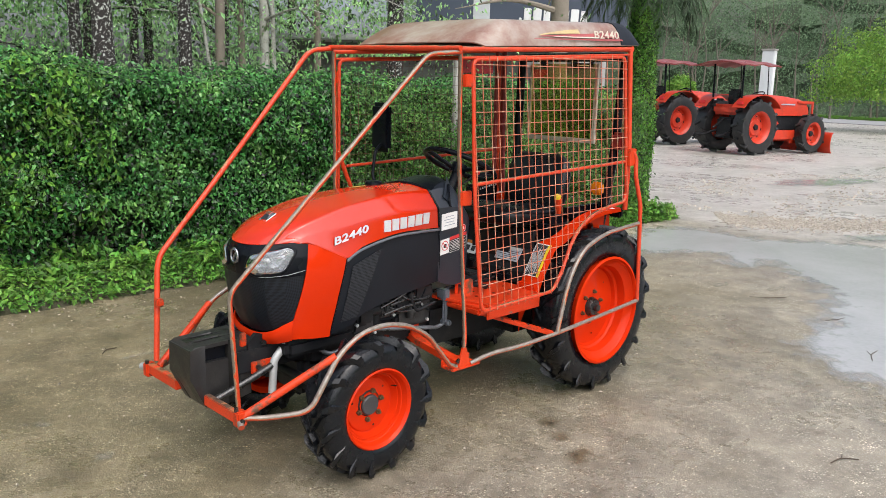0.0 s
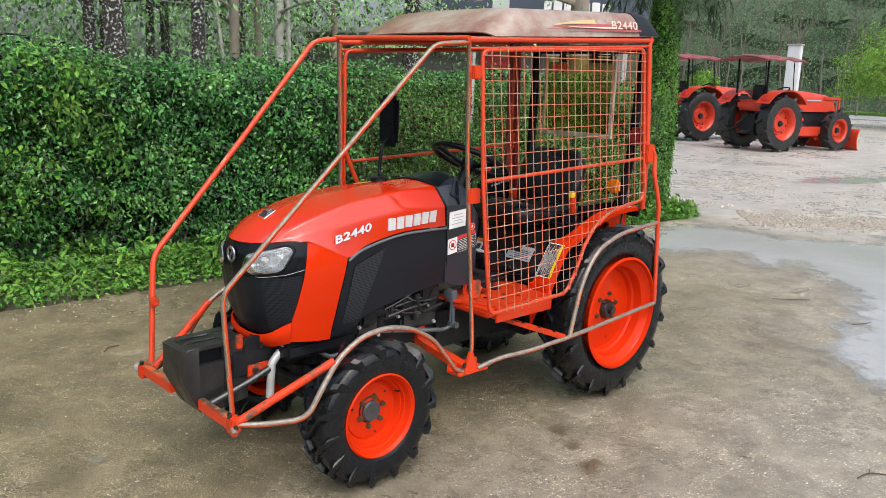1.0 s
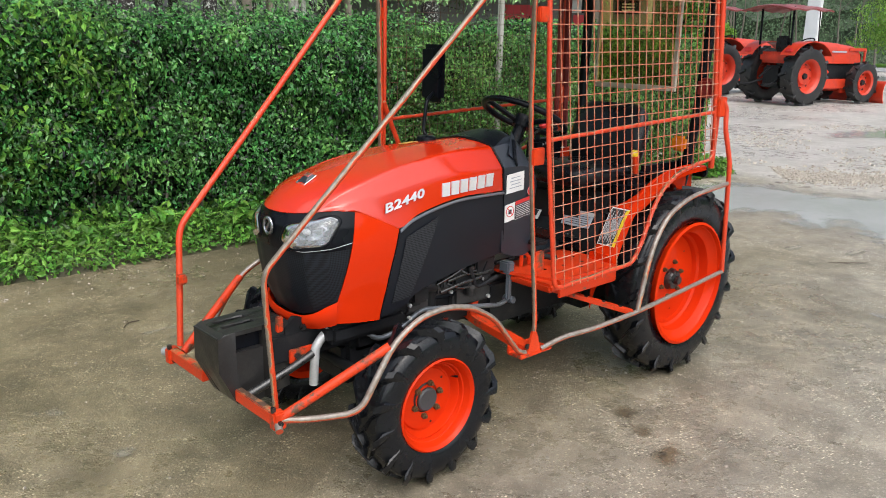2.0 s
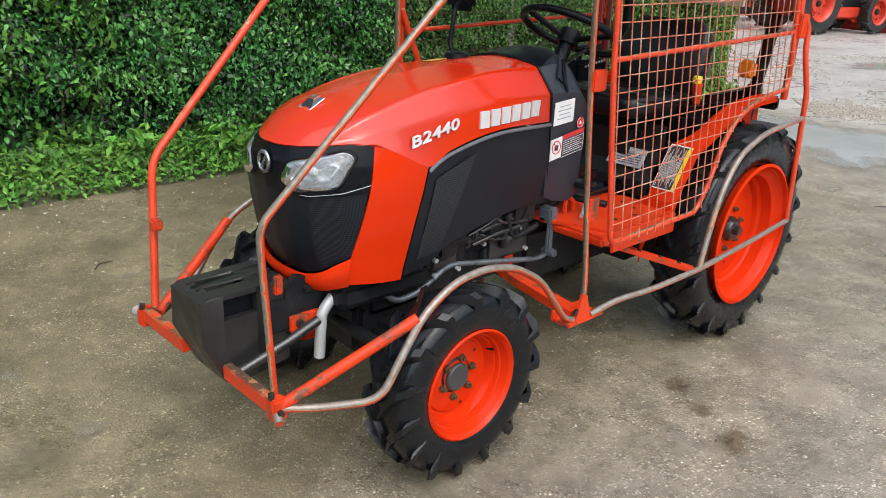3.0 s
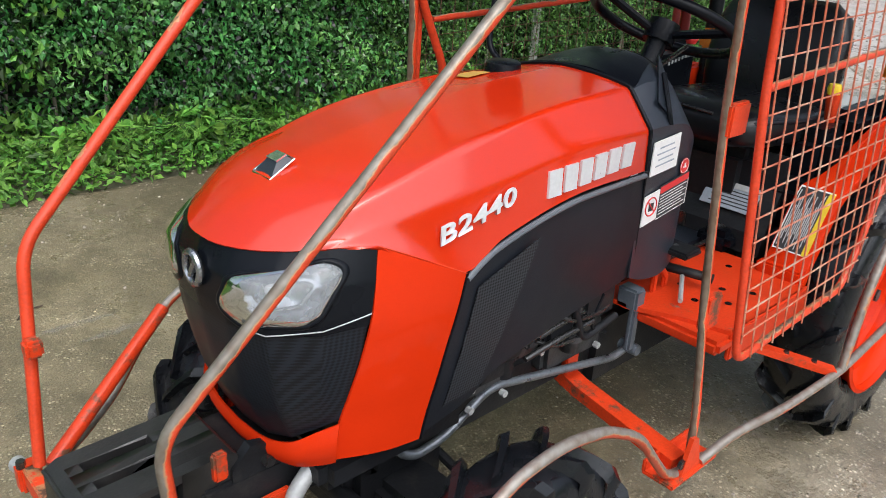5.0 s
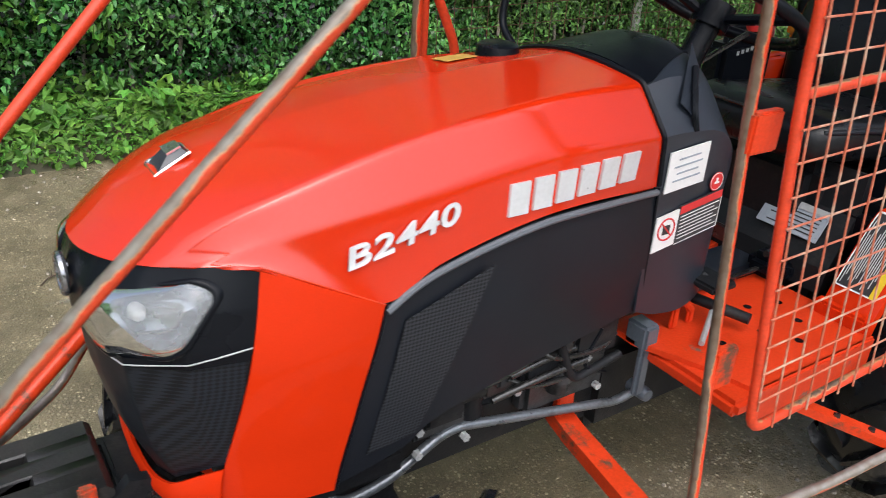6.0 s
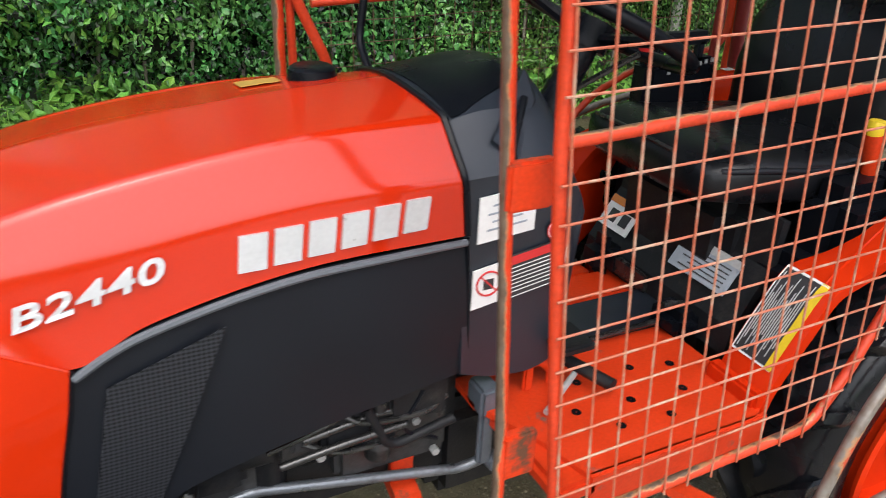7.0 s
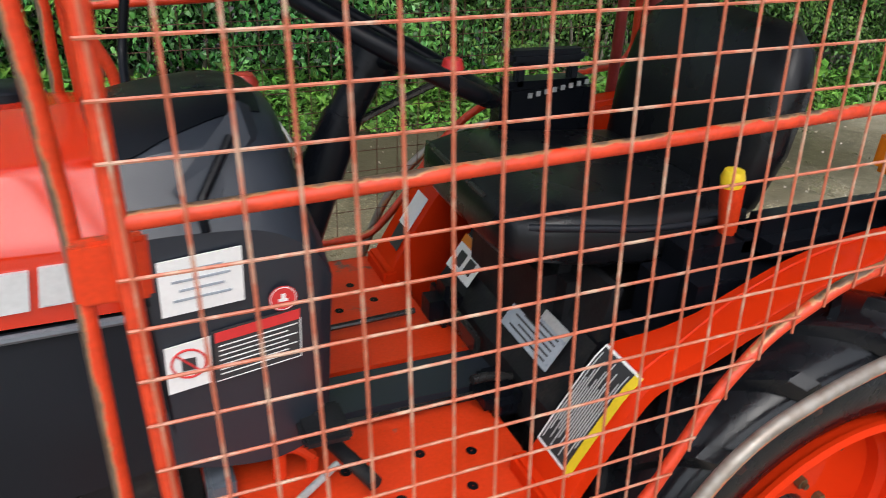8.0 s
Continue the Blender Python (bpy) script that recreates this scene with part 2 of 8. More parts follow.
DECAL_PALE = material("decal_cream", (0.6, 0.53, 0.43), 0.35)
LEAF = leaf_material("hedge_leaves", (0.04, 0.134, 0.03), (0.145, 0.31, 0.068), 0.24, 3.0, 1.1, 0.16)
LEAF_SMALL = leaf_material("small_hedge_leaves", (0.055, 0.135, 0.025), (0.12, 0.22, 0.04), 0.36, 2.6, 0.85, 0.26)
LEAF_VINE = leaf_material("climbing_leaves", (0.085, 0.21, 0.03), (0.19, 0.36, 0.055), 0.4, 4.0, 1.0, 0.35)
LEAF_LOW = leaf_material("verge_leaves", (0.096, 0.232, 0.032), (0.18, 0.325, 0.05), 0.5, 5.0, 0.8, 0.3)
LEAF_TREE = leaf_material("tree_leaves", (0.24, 0.42, 0.17), (0.4, 0.58, 0.26), 0.42, 0.9, 0.9, 0.5)
LEAF_FAR = leaf_material("distant_leaves", (0.09, 0.15, 0.078), (0.165, 0.235, 0.125), 0.7, 0.25, 0.4, 0.3)
LEAF_PALE = leaf_material("bright_bush_leaves", (0.17, 0.32, 0.05), (0.27, 0.4, 0.08), 0.5, 0.8, 0.4, 0.4)
# Near-white green: the brightness of backlit gaps is put into these leaves.
LEAF_HAZE = leaf_material("backlit_pale_leaves", (0.42, 0.62, 0.3), (0.62, 0.76, 0.5), 0.6, 0.5, 0.5, 0.5)
FROND = material("palm_frond", (0.022, 0.042, 0.016), 0.6, spec=0.2, vary=0.3, scale=4, random_tint=0.4)
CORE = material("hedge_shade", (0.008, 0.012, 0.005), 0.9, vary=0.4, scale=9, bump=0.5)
BARK = material("dark_bark", (0.021, 0.017, 0.015), 0.85, vary=0.35, scale=48, second=(0.5, 0.52, 0.47), blend=(0.545, 0.575), bump=0.8, fine=60)
STEM = material("pale_stem", (0.22, 0.19, 0.15), 0.8, vary=0.3, scale=8, bump=0.5)
PALE_BARK = material("pale_grey_bark", (0.42, 0.42, 0.37), 0.8, vary=0.3, scale=14, second=(0.16, 0.15, 0.11), blend=(0.5, 0.64), bump=0.5)
SAPLING = material("sapling_bark", (0.11, 0.1, 0.075), 0.8, vary=0.3, scale=2)
CANOPY = material("maroon_canopy", (0.2, 0.035, 0.035), 0.45, vary=0.2, scale=3, second=(0.3, 0.16, 0.13), blend=(0.5, 0.7))
FAR_WOOD = material("distant_wood", (0.06, 0.095, 0.05), 0.9, vary=0.5, scale=0.35, fine=2.5, second=(0.09, 0.095, 0.075), blend=(0.45, 0.7), bump=0.5)
CONCRETE = material("post_concrete", (0.33, 0.32, 0.29), 0.8, vary=0.15, scale=8, bump=0.4)
SIGN_BLUE = material("sign_board", (0.06, 0.075, 0.11), 0.5, vary=0.1, scale=3)
SIGN_PALE = material("weathered_sign_white", (0.55, 0.57, 0.58), 0.5, vary=0.12, scale=2)
SIGN_RED = material("red_sign", (0.45, 0.03, 0.04), 0.5, vary=0.1, scale=3)
WALL_MAT = material("building_wall", (0.15, 0.15, 0.145), 0.7, vary=0.12, scale=2, bump=0.2)
SOIL = material("verge_soil", (0.06, 0.055, 0.03), 0.9, vary=0.4, scale=9, bump=0.6)
ROAD_MAT = material("pale_road", (0.3, 0.3, 0.3), 0.5, vary=0.1, scale=0.6, fine=12)
# Canopy shade is put into the far posts' red; the lamp housing shares it.
DARK_RED = material("shaded_post_and_lamp_red", (0.2, 0.015, 0.013), 0.45, vary=0.2, scale=12)
PEBBLE = material("pebbles", (0.33, 0.29, 0.24), 0.55, vary=0.3, scale=40, random_tint=0.5)
TWIG = material("dead_twigs", (0.07, 0.05, 0.035), 0.8, vary=0.3, scale=20)
DRY_LEAF = material("wet_leaf_debris", (0.1, 0.08, 0.055), 0.5, vary=0.3, scale=20, random_tint=0.4)
LITTER_SPOTS = [(0.96, -0.605, 0.06, 34), (0.78, -0.90, 0.07, 40)]
STAIN_PLAIN = material("mud_stain", (0.15, 0.11, 0.062), 0.45, vary=0.3, scale=25, fine=120, bump=0.5)
SCUFF_PLAIN = material("pale_cement_scuff", (0.3, 0.27, 0.21), 0.6, vary=0.2, scale=14, fine=90, bump=0.4)


def ground_material():
    """Wet exposed-aggregate paving: brown fines, pale stones, darker damp patches that shine."""
    m = bpy.data.materials.new("wet_aggregate_paving")
    m.use_nodes = True
    n, l = m.node_tree.nodes, m.node_tree.links
    b = n["Principled BSDF"]
    tc = n.new("ShaderNodeTexCoord")

    def noise_tex(scale, detail=6, rough=0.55):
        t = n.new("ShaderNodeTexNoise")
        t.inputs["Scale"].default_value, t.inputs["Detail"].default_value, t.inputs["Roughness"].default_value = scale, detail, rough
        l.new(tc.outputs["Object"], t.inputs["Vector"])
        return t.outputs["Fac"]

    def remap(src, a, bb, c=0.0, d=1.0):
        r = n.new("ShaderNodeMapRange")
        r.inputs["From Min"].default_value, r.inputs["From Max"].default_value = a, bb
        r.inputs["To Min"].default_value, r.inputs["To Max"].default_value = c, d
        l.new(src, r.inputs["Value"])
        return r.outputs[0]

    def blend(fac, c1, c2):
        x = n.new("ShaderNodeMix")
        x.data_type = "RGBA"
        l.new(fac, x.inputs[0])
        for socket, c in ((6, c1), (7, c2)):
            if isinstance(c, tuple):
                x.inputs[socket].default_value = (*c, 1)
            else:
                l.new(c, x.inputs[socket])
        return x.outputs[2]

    def product(a, c):
        p = n.new("ShaderNodeMath")
        p.operation = "MULTIPLY"
        l.new(a, p.inputs[0])
        l.new(c, p.inputs[1])
        return p.outputs[0]

    base = blend(remap(noise_tex(1.1), 0.35, 0.65), (0.135, 0.118, 0.083), (0.31, 0.275, 0.21))
    base = blend(remap(noise_tex(0.28, 4), 0.42, 0.62), base, (0.21, 0.186, 0.154))
    def stone_layer(scale, light, shade, cover, seed):
        v = n.new("ShaderNodeTexVoronoi")
        v.inputs["Scale"].default_value, v.inputs["Randomness"].default_value = scale, 1.0
        shift = n.new("ShaderNodeVectorMath")
        shift.inputs[1].default_value = (seed, seed * 0.7, 0)
        l.new(tc.outputs["Object"], shift.inputs[0])
        l.new(shift.outputs[0], v.inputs["Vector"])
        tone = n.new("ShaderNodeSeparateColor")
        l.new(v.outputs["Color"], tone.inputs[0])
        disc = remap(v.outputs["Distance"], 0.32, 0.5, 1.0, 0.0)
        pick = product(disc, remap(tone.outputs[0], 1 - cover, 1 - cover + 0.08))
        col = blend(tone.outputs[1], shade, light)
        return pick, col

    bare = product(remap(noise_tex(2.9, 8, 0.76), 0.44, 0.58, 0.22, 1.0), remap(noise_tex(13.0, 5, 0.75), 0.38, 0.54, 0.25, 1.0))
    p1, c1 = stone_layer(92.0, (0.84, 0.78, 0.67), (0.07, 0.06, 0.043), 0.58, 0.0)
    p2, c2 = stone_layer(190.0, (0.55, 0.49, 0.4), (0.06, 0.05, 0.036), 0.75, 3.3)
    base = blend(product(p2, bare), base, c2)
    spot = product(p1, bare)
    base = blend(spot, base, c1)
    # pale dried scum and dark mud films
    base = blend(remap(noise_tex(2.6, 7, 0.7), 0.6, 0.72, 0.0, 0.5), base, (0.34, 0.31, 0.25))
    base = blend(remap(noise_tex(0.9, 7, 0.65), 0.56, 0.68, 0.0, 0.55), base, (0.1, 0.082, 0.06))
    mottle = n.new("ShaderNodeHueSaturation")
    l.new(remap(noise_tex(4.2, 10, 0.8), 0.3, 0.7, 0.62, 1.95), mottle.inputs["Value"])
    l.new(base, mottle.inputs["Color"])
    base = mottle.outputs[0]
    # drier, greyer gravel farther into the yard
    axes = n.new("ShaderNodeSeparateXYZ")
    l.new(tc.outputs["Object"], axes.inputs[0])
    edge = n.new("ShaderNodeMath")
    edge.operation, edge.inputs[1].default_value = "MULTIPLY_ADD", 3.0
    l.new(noise_tex(0.7, 6, 0.65), edge.inputs[0])
    l.new(axes.outputs["X"], edge.inputs[2])
    grey = blend(remap(noise_tex(2.0, 9, 0.75), 0.35, 0.65), (0.31, 0.285, 0.26), (0.54, 0.51, 0.48))
    base = blend(remap(edge.outputs[0], 8.4, 9.6, 0.0, 0.8), base, grey)
    p3, c3 = stone_layer(26.0, (0.7, 0.68, 0.63), (0.06, 0.055, 0.05), 0.62, 7.7)
    strewn = product(remap(noise_tex(0.55, 6, 0.7), 0.4, 0.6, 0.1, 1.0), remap(edge.outputs[0], 8.0, 9.6, 0.0, 0.85))
    base = blend(product(p3, strewn), base, c3)
    base = blend(product(remap(noise_tex(0.45, 8, 0.7), 0.52, 0.66, 0.0, 0.4), remap(edge.outputs[0], 8.4, 9.6)), base, (0.2, 0.165, 0.13))
    # streaky worn patches and the soaked ground towards the hedge
    base = blend(remap(noise_tex(5.5, 8, 0.75), 0.5, 0.7, 0.0, 0.4), base, (0.1, 0.08, 0.052))
    away, squeeze = n.new("ShaderNodeVectorMath"), n.new("ShaderNodeVectorMath")
    squeeze.operation, squeeze.inputs[1].default_value = "MULTIPLY", (0.5, 1.0, 1.0)
    l.new(tc.outputs["Object"], squeeze.inputs[0])
    away.operation = "DISTANCE"
    away.inputs[1].default_value = (0.12, 1.4, 0)
    l.new(squeeze.outputs[0], away.inputs[0])
    ragged = n.new("ShaderNodeMath")
    ragged.operation, ragged.inputs[1].default_value = "MULTIPLY_ADD", 3.0
    l.new(noise_tex(0.8, 7, 0.65), ragged.inputs[0])
    l.new(away.outputs["Value"], ragged.inputs[2])
    soaked = remap(ragged.outputs[0], 2.9, 5.0, 1.0, 0.0)
    darker = n.new("ShaderNodeMix")
    darker.data_type, darker.blend_type = "RGBA", "MULTIPLY"
    darker.inputs[7].default_value = (0.63, 0.585, 0.46, 1)
    l.new(soaked, darker.inputs[0])
    l.new(base, darker.inputs[6])
    base = darker.outputs[2]
    # Olive mossy strip, darkened to carry the hedge's dark reflection in its colour.
    slant = n.new("ShaderNodeMath")
    slant.operation, slant.inputs[1].default_value = "MULTIPLY_ADD", 0.15
    l.new(axes.outputs["X"], slant.inputs[0])
    l.new(axes.outputs["Y"], slant.inputs[2])
    wavy = n.new("ShaderNodeMath")
    wavy.operation, wavy.inputs[1].default_value = "MULTIPLY_ADD", 0.9
    l.new(noise_tex(1.6, 7, 0.65), wavy.inputs[0])
    l.new(slant.outputs[0], wavy.inputs[2])
    moss_and_reflection = product(remap(wavy.outputs[0], 2.3, 2.85, 0.0, 0.85), product(remap(axes.outputs["X"], 0.3, 1.3), remap(axes.outputs["X"], 4.2, 5.4, 1.0, 0.0)))
    base = blend(moss_and_reflection, base, (0.042, 0.035, 0.015))
    l.new(base, b.inputs["Base Color"])
    damp = product(remap(noise_tex(0.55, 5), 0.38, 0.56), remap(noise_tex(5.0, 7, 0.7), 0.4, 0.56, 0.3, 1.0))
    l.new(remap(damp, 0, 1, 0.6, 0.2), b.inputs["Roughness"])
    bp = n.new("ShaderNodeBump")
    bp.inputs["Strength"].default_value, bp.inputs["Distance"].default_value = 0.8, 0.005
    grit = n.new("ShaderNodeMath")
    grit.operation = "ADD"
    swell = n.new("ShaderNodeMath")
    swell.operation, swell.inputs[1].default_value = "MULTIPLY_ADD", 3.0
    l.new(noise_tex(14, 5, 0.65), swell.inputs[0])
    l.new(noise_tex(130, 4), swell.inputs[2])
    l.new(swell.outputs[0], grit.inputs[0])
    l.new(spot, grit.inputs[1])
    l.new(grit.outputs[0], bp.inputs["Height"])
    l.new(bp.outputs[0], b.inputs["Normal"])
    return m


GROUND = ground_material()


def sheet_material():
    """A yellowed clear plastic sheet."""
    m = bpy.data.materials.new("yellowed_clear_sheet")
    m.use_nodes = True
    n, l = m.node_tree.nodes, m.node_tree.links
    n.remove(n["Principled BSDF"])
    clear, gloss, mix = n.new("ShaderNodeBsdfTransparent"), n.new("ShaderNodeBsdfGlossy"), n.new("ShaderNodeMixShader")
    grain = n.new("ShaderNodeTexNoise")
    grain.inputs["Scale"].default_value = 6
    tint = n.new("ShaderNodeMix")
    tint.data_type = "RGBA"
    tint.inputs[6].default_value, tint.inputs[7].default_value = (0.85, 0.78, 0.5, 1), (0.72, 0.66, 0.4, 1)
    l.new(grain.outputs["Fac"], tint.inputs[0])
    l.new(tint.outputs[2], clear.inputs["Color"])
    gloss.inputs["Roughness"].default_value = 0.15
    mix.inputs[0].default_value = 0.06
    l.new(clear.outputs[0], mix.inputs[1])
    l.new(gloss.outputs[0], mix.inputs[2])
    l.new(mix.outputs[0], n["Material Output"].inputs["Surface"])
    return m



def clear_material():
    """Slightly hazed clear plastic of the lamp covers."""
    m = bpy.data.materials.new("clear_lamp_cover")
    m.use_nodes = True
    n, l = m.node_tree.nodes, m.node_tree.links
    n.remove(n["Principled BSDF"])
    clear, gloss, haze = n.new("ShaderNodeBsdfTransparent"), n.new("ShaderNodeBsdfGlossy"), n.new("ShaderNodeBsdfDiffuse")
    haze.inputs["Color"].default_value = (0.55, 0.57, 0.58, 1)
    gloss.inputs["Roughness"].default_value = 0.08
    a, b, lw = n.new("ShaderNodeMixShader"), n.new("ShaderNodeMixShader"), n.new("ShaderNodeFresnel")
    lw.inputs["IOR"].default_value = 1.45
    a.inputs[0].default_value = 0.26
    l.new(clear.outputs[0], a.inputs[1])
    l.new(haze.outputs[0], a.inputs[2])
    l.new(lw.outputs[0], b.inputs[0])
    l.new(a.outputs[0], b.inputs[1])
    l.new(gloss.outputs[0], b.inputs[2])
    l.new(b.outputs[0], n["Material Output"].inputs["Surface"])
    return m


CLEAR = clear_material()
SHEET = sheet_material()
BEIGE = material("beige_edging", (0.5, 0.45, 0.36), 0.5, vary=0.15, scale=20)
STICKER = material("faded_yellow_sticker", (0.5, 0.3, 0.06), 0.4, vary=0.15, scale=30)
DECAL_GOLD = material("decal_gold", (0.48, 0.36, 0.17), 0.4, vary=0.25, scale=20)
BUMPER_PAINT = worn_tube("scraped_bumper_paint", (0.16, 0.1, 0.07), (0.62, 0.045, 0.007), -0.6)


# ---- shape helpers ----
def part(name, shape, mat, parent=None, label="", smooth=True, angle=38):
    """Links (vertices, faces) or a bmesh as one mesh object under a thing or a part."""
    me = bpy.data.meshes.new(name)
    if isinstance(shape, tuple):
        me.from_pydata([tuple(v) for v in shape[0]], [], shape[1])
    else:
        shape.to_mesh(me)
        shape.free()
    me.materials.append(mat)
    me.validate()
    if smooth:
        me.shade_smooth()
        me.set_sharp_from_angle(angle=radians(angle))
    ob = new(name, me)
    if parent:
        ob.parent = parent
    if label:
        tagged(ob, label)
    return ob


def thing(name, label, category, at=(0, 0, 0), group="", kind=""):
    ob = new(name)
    ob.location = at
    return tagged(ob, label, category, group, kind)


def joined(*shapes):
    vs, fs = [], []
    for v, f in shapes:
        k = len(vs)
        vs += [tuple(p) for p in v]
        fs += [tuple(i + k for i in q) for q in f]
    return vs, fs


def rounded(points, bend, steps=6):
    """A polyline with its corners rounded."""
    pts = [Vector(p) for p in points]
    if bend <= 0 or len(pts) < 3:
        return pts
    out = [pts[0]]
    for a, b, c in zip(pts, pts[1:], pts[2:]):
        d1, d2 = (a - b), (c - b)
        k = min(bend, d1.length * 0.48, d2.length * 0.48)
        p, q = b + d1.normalized() * k, b + d2.normalized() * k
        for i in range(steps + 1):
            t = i / steps
            out.append(p * (1 - t) ** 2 + b * 2 * t * (1 - t) + q * t * t)
    out.append(pts[-1])
    return out


def smooth_line(points, steps=8):
    """Catmull-Rom through the points."""
    p = [Vector(x) for x in points]
    p = [p[0] * 2 - p[1]] + p + [p[-1] * 2 - p[-2]]
    out = []
    for a, b, c, d in zip(p, p[1:], p[2:], p[3:]):
        for i in range(steps):
            t = i / steps
            out.append(0.5 * ((2 * b) + (c - a) * t + (2 * a - 5 * b + 4 * c - d) * t * t + (3 * b - a - 3 * c + d) * t ** 3))
    out.append(p[-2])
    return out


def tube(points, r, bend=0.0, sides=12, smooth=False, closed=False, radii=None):
    """A round bar swept along the points."""
    pts = smooth_line(points) if smooth else rounded(points, bend)
    n = len(pts)
    vs, fs = [], []
    up = None
    for i, p in enumerate(pts):
        if closed:
            d = (pts[(i + 1) % n] - pts[i - 1]).normalized()
        else:
            d = (pts[min(i + 1, n - 1)] - pts[max(i - 1, 0)]).normalized()
        if up is None:
            up = d.orthogonal().normalized()
        up = (up - d * up.dot(d)).normalized()
        side = d.cross(up)
        rad = radii(i / max(1, n - 1)) if radii else r
        for k in range(sides):
            a = 2 * math.pi * k / sides
            vs.append(p + up * math.cos(a) * rad + side * math.sin(a) * rad)
    for i in range(n if closed else n - 1):
        j = (i + 1) % n
        for k in range(sides):
            m = (k + 1) % sides
            fs.append((i * sides + k, i * sides + m, j * sides + m, j * sides + k))
    if not closed:
        fs.append(tuple(range(sides))[::-1])
        fs.append(tuple((n - 1) * sides + k for k in range(sides)))
    return vs, fs


def box(lo, hi, bevel=0.004, m=None):
    """A block with rounded edges between two corners, as (vertices, faces)."""
    bm = bmesh.new()
    bmesh.ops.create_cube(bm, size=1)
    lo, hi = Vector(lo), Vector(hi)
    for v in bm.verts:
        v.co = Vector([(lo[i] + hi[i]) / 2 + v.co[i] * (hi[i] - lo[i]) for i in range(3)])
    if bevel:
        bmesh.ops.bevel(bm, geom=bm.edges[:], offset=bevel, segments=2, affect="EDGES")
    if m:
        bm.transform(m)
    bm.verts.index_update()
    out = [v.co.copy() for v in bm.verts], [tuple(v.index for v in f.verts) for f in bm.faces]
    bm.free()
    return out


def slab(outline, thick, to3):
    """A plate: an outline of (a, b) pairs, mapped into space by to3(a, b, c) with c from 0 to thick."""
    n = len(outline)
    vs = [to3(a, b, 0) for a, b in outline] + [to3(a, b, thick) for a, b in outline]
    fs = [tuple(range(n))[::-1], tuple(range(n, 2 * n))]
    fs += [(i, (i + 1) % n, n + (i + 1) % n, n + i) for i in range(n)]
    return vs, fs


def grid(rows, thick=0.0, flip=False):
    """A sheet through rows of points, with thickness along its normals if given."""
    nr, nc = len(rows), len(rows[0])
    vs = [Vector(p) for row in rows for p in row]
    fs = [(i * nc + j, i * nc + j + 1, (i + 1) * nc + j + 1, (i + 1) * nc + j) for i in range(nr - 1) for j in range(nc - 1)]
    if flip:
        fs = [f[::-1] for f in fs]
    if thick:
        nm = [Vector() for _ in vs]
        for f in fs:
            k = (vs[f[2]] - vs[f[0]]).cross(vs[f[3]] - vs[f[1]])
            for i in f:
                nm[i] += k
        back = [v - x.normalized() * thick for v, x in zip(vs, nm)]
        k = len(vs)
        rim = [j for j in range(nc)] + [i * nc + nc - 1 for i in range(1, nr)] + [(nr - 1) * nc + j for j in range(nc - 2, -1, -1)] + [i * nc for i in range(nr - 2, 0, -1)]
        fs2 = [tuple(i + k for i in f[::-1]) for f in fs]
        for a, b in zip(rim, rim[1:] + rim[:1]):
            fs2.append((a, b, b + k, a + k) if flip else (b, a, a + k, b + k))
        vs, fs = vs + back, fs + fs2
    return vs, fs


def lathe(profile, centre, sides=48, axis="y"):
    """Turns (radius, along) pairs round an axis along y."""
    vs, fs = [], []
    n = len(profile)
    c = Vector(centre)
    for k in range(sides):
        a = 2 * math.pi * k / sides
        for r, s in profile:
            vs.append(c + Vector((r * math.cos(a), s, r * math.sin(a))) if axis == "y" else c + Vector((r * math.cos(a), r * math.sin(a), s)))
    for k in range(sides):
        m = (k + 1) % sides
        for i in range(n - 1):
            fs.append((k * n + i, k * n + i + 1, m * n + i + 1, m * n + i))
    return vs, fs


def mirrored(shape):
    v, f = shape
    return [(p[0], -p[1], p[2]) for p in v], [q[::-1] for q in f]


def lettering(name, body, size, extrude, mat, parent, m, shear=0.0, label="", bold=0.018):
    """Raised characters as a mesh, laid by the pose m."""
    cu = bpy.data.curves.new(name, "FONT")
    cu.body, cu.size, cu.extrude, cu.shear, cu.space_character = body, size, extrude, shear, 1.05
    cu.offset = size * bold
    tmp = new("lettering_source", cu)
    me = bpy.data.meshes.new_from_object(tmp.evaluated_get(bpy.context.evaluated_depsgraph_get()))
    bpy.data.objects.remove(tmp)
    bpy.data.curves.remove(cu)
    me.transform(m)
    me.materials.clear()
    me.materials.append(mat)
    ob = new(name, me)
    ob.parent = parent
    if label:
        tagged(ob, label)
    return ob


def leaves(count, place, size, rng, droop=0.3, fold=0.25):
    """Many small folded leaves: place(rng, n) gives points and normals as arrays. Returns arrays for from_pydata."""
    p, nrm = place(rng, count)
    nrm = nrm + rng.normal(0, 0.55, (count, 3))
    nrm /= np.linalg.norm(nrm, axis=1)[:, None]
    t = rng.normal(0, 1, (count, 3)) + np.array([0, 0, -droop * 2])
    t -= nrm * (t * nrm).sum(1)[:, None]
    t /= np.linalg.norm(t, axis=1)[:, None]
    s = np.cross(nrm, t)
    ln = size * rng.uniform(0.6, 1.35, (count, 1))
    wd = ln * rng.uniform(0.4, 0.6, (count, 1)) * 0.5
    a = p
    b = p + t * ln * 0.5 + s * wd + nrm * wd * fold
    c = p + t * ln + nrm * ln * -0.12
    d = p + t * ln * 0.5 - s * wd + nrm * wd * fold
    vs = np.stack([a, b, c, d], 1).reshape(-1, 3)
    k = np.arange(count)[:, None] * 4
    fs = np.concatenate([k + [0, 1, 2], k + [0, 2, 3]], 1).reshape(-1, 3)
    return vs, fs


